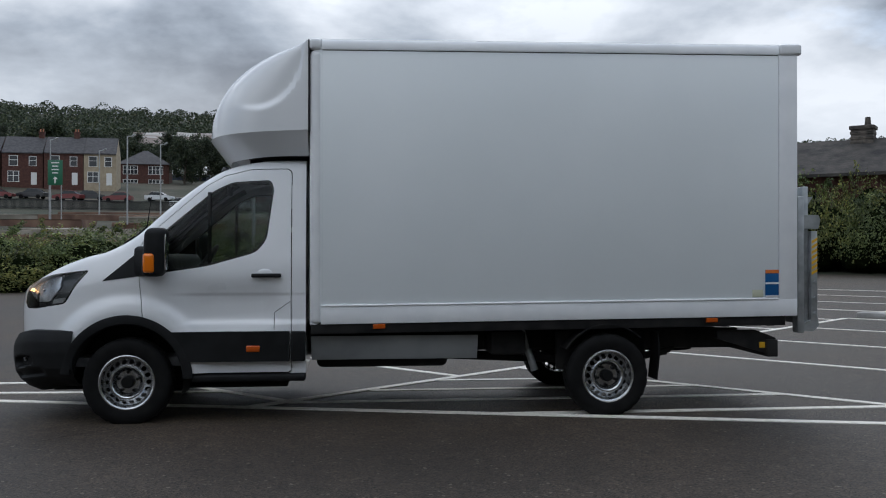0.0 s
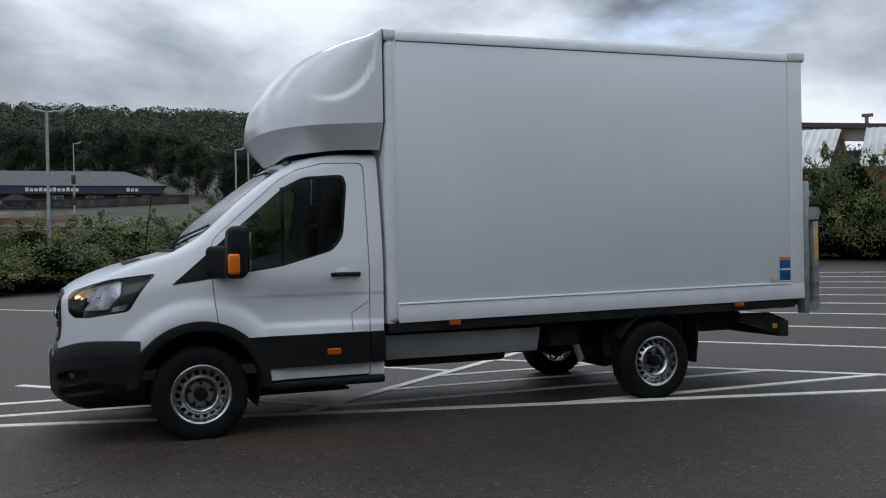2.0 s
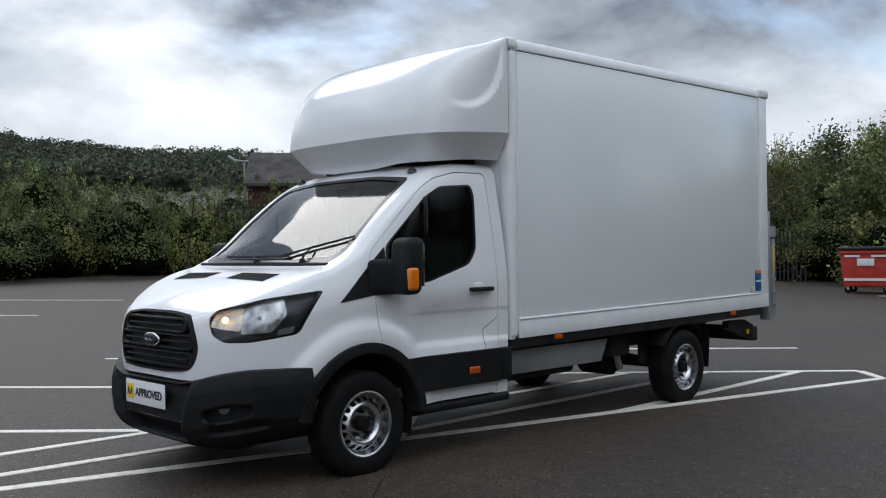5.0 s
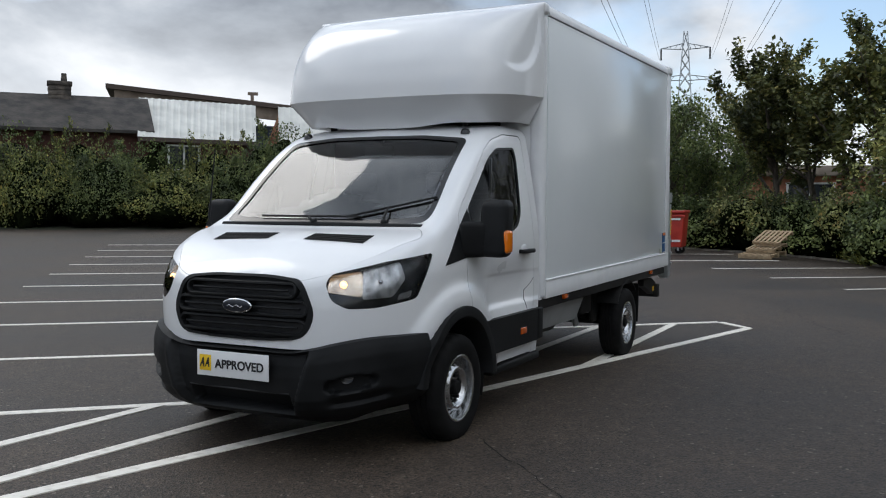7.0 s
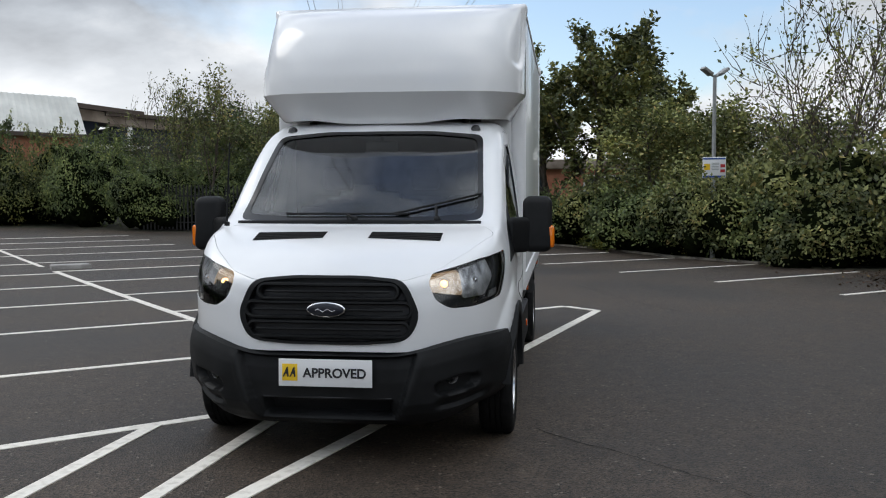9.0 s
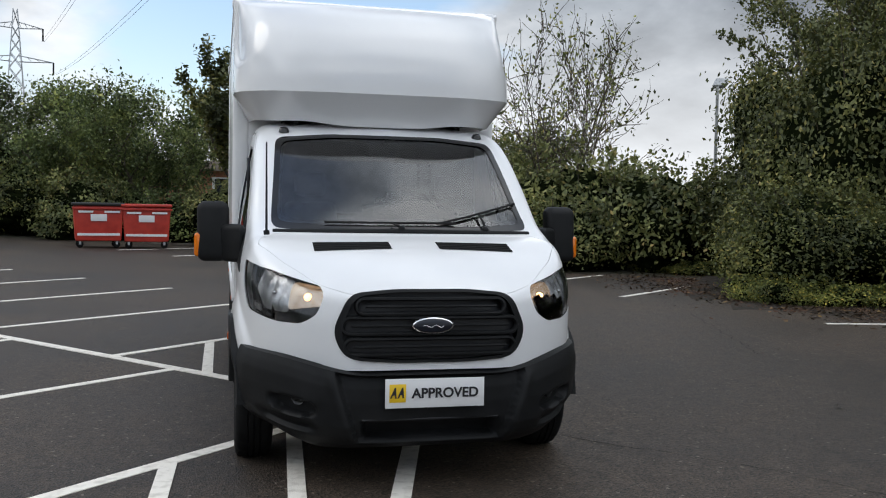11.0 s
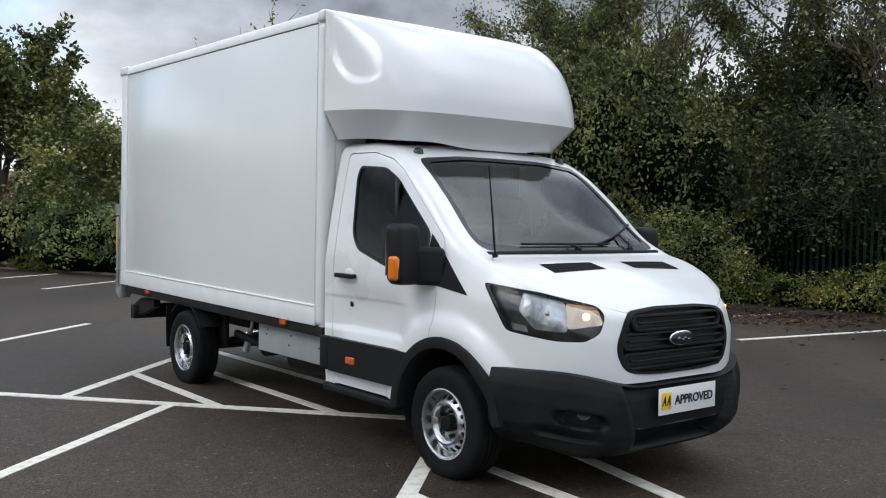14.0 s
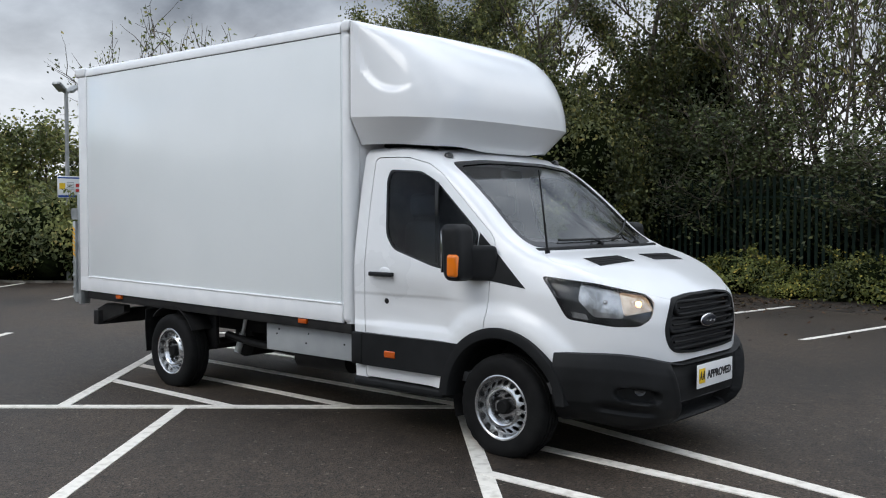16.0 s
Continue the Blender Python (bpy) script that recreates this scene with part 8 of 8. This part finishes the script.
def palisade(points, h, step, mat, label, width=0.065, name="palisade_fence"):
    """Upright pales on two rails, with split tops, along a line of points."""
    root = thing(name, label, "fence")
    me = mesh_of(prism([(-width / 2, 0), (width / 2, 0), (width / 2, h - 0.10), (width * 0.2, h), (0, h - 0.05), (-width * 0.2, h), (-width / 2, h - 0.10)], "y", -0.008, 0.008), "pale", mat)
    for p, q in zip(points, points[1:]):
        p, q = Vector(p), Vector(q)
        d = (q - p).normalized()
        for z in (0.35, h - 0.4):
            m = Matrix.Translation(((p.x + q.x) / 2, (p.y + q.y) / 2, ground_z(*((p + q) / 2)) + z)) @ Matrix.Rotation(math.atan2(d.y, d.x), 4, "Z")
            part("rail", box(bmesh.new(), (-(q - p).length / 2, 0.012, -0.025), ((q - p).length / 2, 0.05, 0.025), 0, 1, m), mat, root)
        n = int((q - p).length / step)
        for k in range(n):
            c = p + d * step * (k + 0.5)
            ob = new("pale", me)
            ob.parent = root
            ob.matrix_basis = Matrix.Translation((c.x, c.y, ground_z(*c) + 0.04)) @ Matrix.Rotation(math.atan2(d.y, d.x), 4, "Z")
    return root


palisade([(7.2, -13.5), (1.0, -12.9), (-6.0, -12.1), (-10.0, -11.6)], 2.4, 0.15, FENCE_GREEN, "tall dark green steel palisade fence behind the weeds")
palisade([edge_at(28.0, 0.5), edge_at(22.5, 0.4), edge_at(17.0, 0.5)], 1.75, 0.16, FENCE_BLACK, "black steel palisade fence at the car park edge")
a, b = polar(-5.15, -4.27, 57.5, 45.5), polar(-5.15, -4.27, 51.5, 45.5)
palisade([a, b], 3.6, 0.17, FENCE_BLACK, "tall black steel fence in front of the stone house", 0.05)

# pylon and cables
PX, PY = polar(-5.15, -4.27, 12.8, 200)
PYLON = thing("pylon", "tall grey lattice electricity pylon in the distance", "pylon", m=Matrix.Translation((PX, PY, 0)) @ Matrix.Rotation(radians(12.8), 4, "Z"))


def leg(s, t, z):
    k = 3.2 * (1 - z / 38.0) ** 1.0 + 0.45
    return Vector((s * k * 0.8, t * k * 0.8, z))


bm = bmesh.new()
levels = [0, 6, 11, 15.5, 19.5, 23, 26.5, 29.5, 32, 34.5, 37.8]
for s in (1, -1):
    for t in (1, -1):
        for z0, z1 in zip(levels, levels[1:]):
            rod(bm, leg(s, t, z0), leg(s, t, z1), 0.12, sides=4)
for z0, z1 in zip(levels, levels[1:]):
    for s in (1, -1):
        rod(bm, leg(s, 1, z0), leg(s, -1, z1), 0.07, sides=4)
        rod(bm, leg(s, -1, z0), leg(s, 1, z1), 0.07, sides=4)
        rod(bm, leg(1, s, z0), leg(-1, s, z1), 0.07, sides=4)
        rod(bm, leg(-1, s, z0), leg(1, s, z1), 0.07, sides=4)
part("tower", bm, GALV, PYLON)
ARMS = ((34.4, 4.9), (28.0, 6.8))
for z, w in ARMS:
    for s in (1, -1):
        bm = bmesh.new()
        rod(bm, (0, s * 0.6, z + 0.9), (0, s * w, z), 0.10, sides=4)
        rod(bm, (0, s * 0.6, z - 0.3), (0, s * w, z), 0.10, sides=4)
        for k in range(4):
            f = k / 4
            rod(bm, (0, s * (0.6 + (w - 0.6) * f), z + 0.9 - 0.9 * f), (0, s * (0.6 + (w - 0.6) * (f + 0.12)), z - 0.3 + 0.3 * f), 0.05, sides=4)
        arm = part("cross_arm", bm, GALV, PYLON)
        part("insulator", rod(bmesh.new(), (0, s * w, z), (0, s * w, z - 2.4), 0.16, sides=6), CHASSIS, arm)
back = Vector((math.cos(radians(12.8)), math.sin(radians(12.8))))
across = Vector((-back.y, back.x))
for z, w in ARMS:
    for s in (1, -1):
        for off in (-0.25, 0.25):
            pts = []
            for k in range(61):
                f = k / 60
                c = Vector((PX, PY)) - back * 420 * f + across * (s * w + off)
                pts.append((c.x, c.y, z - 2.4 - 9.0 * 4 * f * (1 - f)))
            tagged(part("power_cable", tube(pts, 0.022, 4), FENCE_BLACK), "thin dark overhead power cable", "cable", "overhead cables")


# waste bins
def waste_bin(x, y, turn, lid, label):
    z = ground_z(x, y)
    root = thing("waste_bin", label, "bin", "red waste bins", Matrix.Translation((x, y, z)) @ Matrix.Rotation(turn, 4, "Z"))
    bm = one_box((-0.68, -0.5, 0.2), (0.68, 0.5, 1.22), 0.04, 3)
    for v in bm.verts:
        k = (1.22 - v.co.z) / 1.0
        v.co.x *= 1 - 0.09 * k
        v.co.y *= 1 - 0.12 * k
    part("body", bm, BIN_RED, root, "red plastic tub")
    bm = one_box((-0.72, -0.56, 1.22), (0.72, 0.54, 1.30), 0.03, 2)
    for v in bm.verts:
        if v.co.z > 1.26:
            v.co.z += 0.06 * (1 - (v.co.y / 0.56) ** 2)
    part("lid", bm, lid, root, "bin lid")
    part("rim_bar", one_box((-0.72, -0.55, 1.12), (0.72, -0.50, 1.18), 0.01), BIN_RED, root)
    part("notice", one_box((-0.22, -0.515, 0.78), (0.22, -0.50, 0.98), 0.002), PLATE_WHITE, root, "white printed notice")
    for a, b, zz in ((-0.55, -0.15, 1.02), (0.15, 0.58, 1.02)):
        part("text_bar", one_box((a, -0.525, zz), (b, -0.503, zz + 0.06)), PLATE_WHITE, root)
    part("stripe", one_box((-0.58, -0.472, 0.36), (0.58, -0.455, 0.43)), PLATE_WHITE, root, "worn white stripe")
    for sx in (-0.5, 0.5):
        for sy in (-0.34, 0.34):
            w = part("castor", lathe([(1e-3, -0.03), (0.09, -0.03), (0.10, 0.0), (0.09, 0.03), (1e-3, 0.03)], 14, "y", m=Matrix.Translation((sx, sy, 0.10))), RUBBER, root)
            part("fork", one_box((sx - 0.03, sy - 0.05, 0.1), (sx + 0.03, sy + 0.05, 0.22)), GALV, w)
    return root


waste_bin(22.95, 4.64, radians(-80), FENCE_BLACK, "red wheeled waste bin with a black lid")
waste_bin(23.1, 3.28, radians(-86), BIN_RED, "red wheeled waste bin with a red lid")


# pallets
def build_pallet():
    root = thing("pallet", "pale wooden pallet leaning against others by the hedge", "pallet", "stacked pallets")
    for k in range(7):
        part("board", one_box((-0.6 + 0.1833 * k, -0.5, 0.122), (-0.6 + 0.1833 * k + 0.1, 0.5, 0.144), 0.003), PALLET_WOOD, root)
    for y in (-0.45, 0.0, 0.45):
        part("bearer", one_box((-0.6, y - 0.05, 0.022), (0.6, y + 0.05, 0.122), 0.004), PALLET_WOOD, root)
        part("bottom_board", one_box((-0.6, y - 0.05, 0.0), (0.6, y + 0.05, 0.021), 0.003), PALLET_WOOD, root)
    return root


pal = build_pallet()
PB = Matrix.Translation((22.02, 0.47, ground_z(22.02, 0.47))) @ Matrix.Rotation(radians(-23), 4, "Z")
FLAT = Matrix.Translation((0.5, 0, 0)) @ Matrix.Rotation(radians(90), 4, "Z")
SMALL = Matrix.Scale(0.86, 4)
pal.matrix_basis = PB @ Matrix.Rotation(radians(-7), 4, "Y") @ FLAT @ SMALL
for dx, dz, tilt, dy, tw in ((0.17, 0.157, -13, -0.06, 2), (0.36, 0.338, -26, -0.13, -2)):
    copy_thing(pal, PB @ Matrix.Translation((dx, dy, dz)) @ Matrix.Rotation(radians(tilt), 4, "Y") @ Matrix.Rotation(radians(tw), 4, "Z") @ FLAT @ SMALL)


KERB_DIRTY = vary(material("dirty_kerb_concrete", (0.15, 0.13, 0.11), 0.9), (0.06, 0.052, 0.042), (0.20, 0.18, 0.15), 3.0, bump=0.5, bump_scale=25, dist=0.01)
# low kerb of earth and concrete at the foot of the east hedge
for k in range(16):
    az = 8.0 - 1.75 * k
    p, q = Vector(edge_at(az, 0.05)), Vector(edge_at(az - 1.70, 0.05))
    c = (p + q) / 2
    bm = box(bmesh.new(), (-(q - p).length / 2, -0.07, -0.08), ((q - p).length / 2, 0.07, 0.055), 0.02, 2)
    m = Matrix.Translation((c.x, c.y, ground_z(c.x, c.y))) @ Matrix.Rotation(math.atan2(q.y - p.y, q.x - p.x), 4, "Z")
    tagged(part("kerb_stone", bm, KERB_DIRTY, m=m), "worn concrete kerb stone along the hedge", "kerb", "kerb stones", "structure")
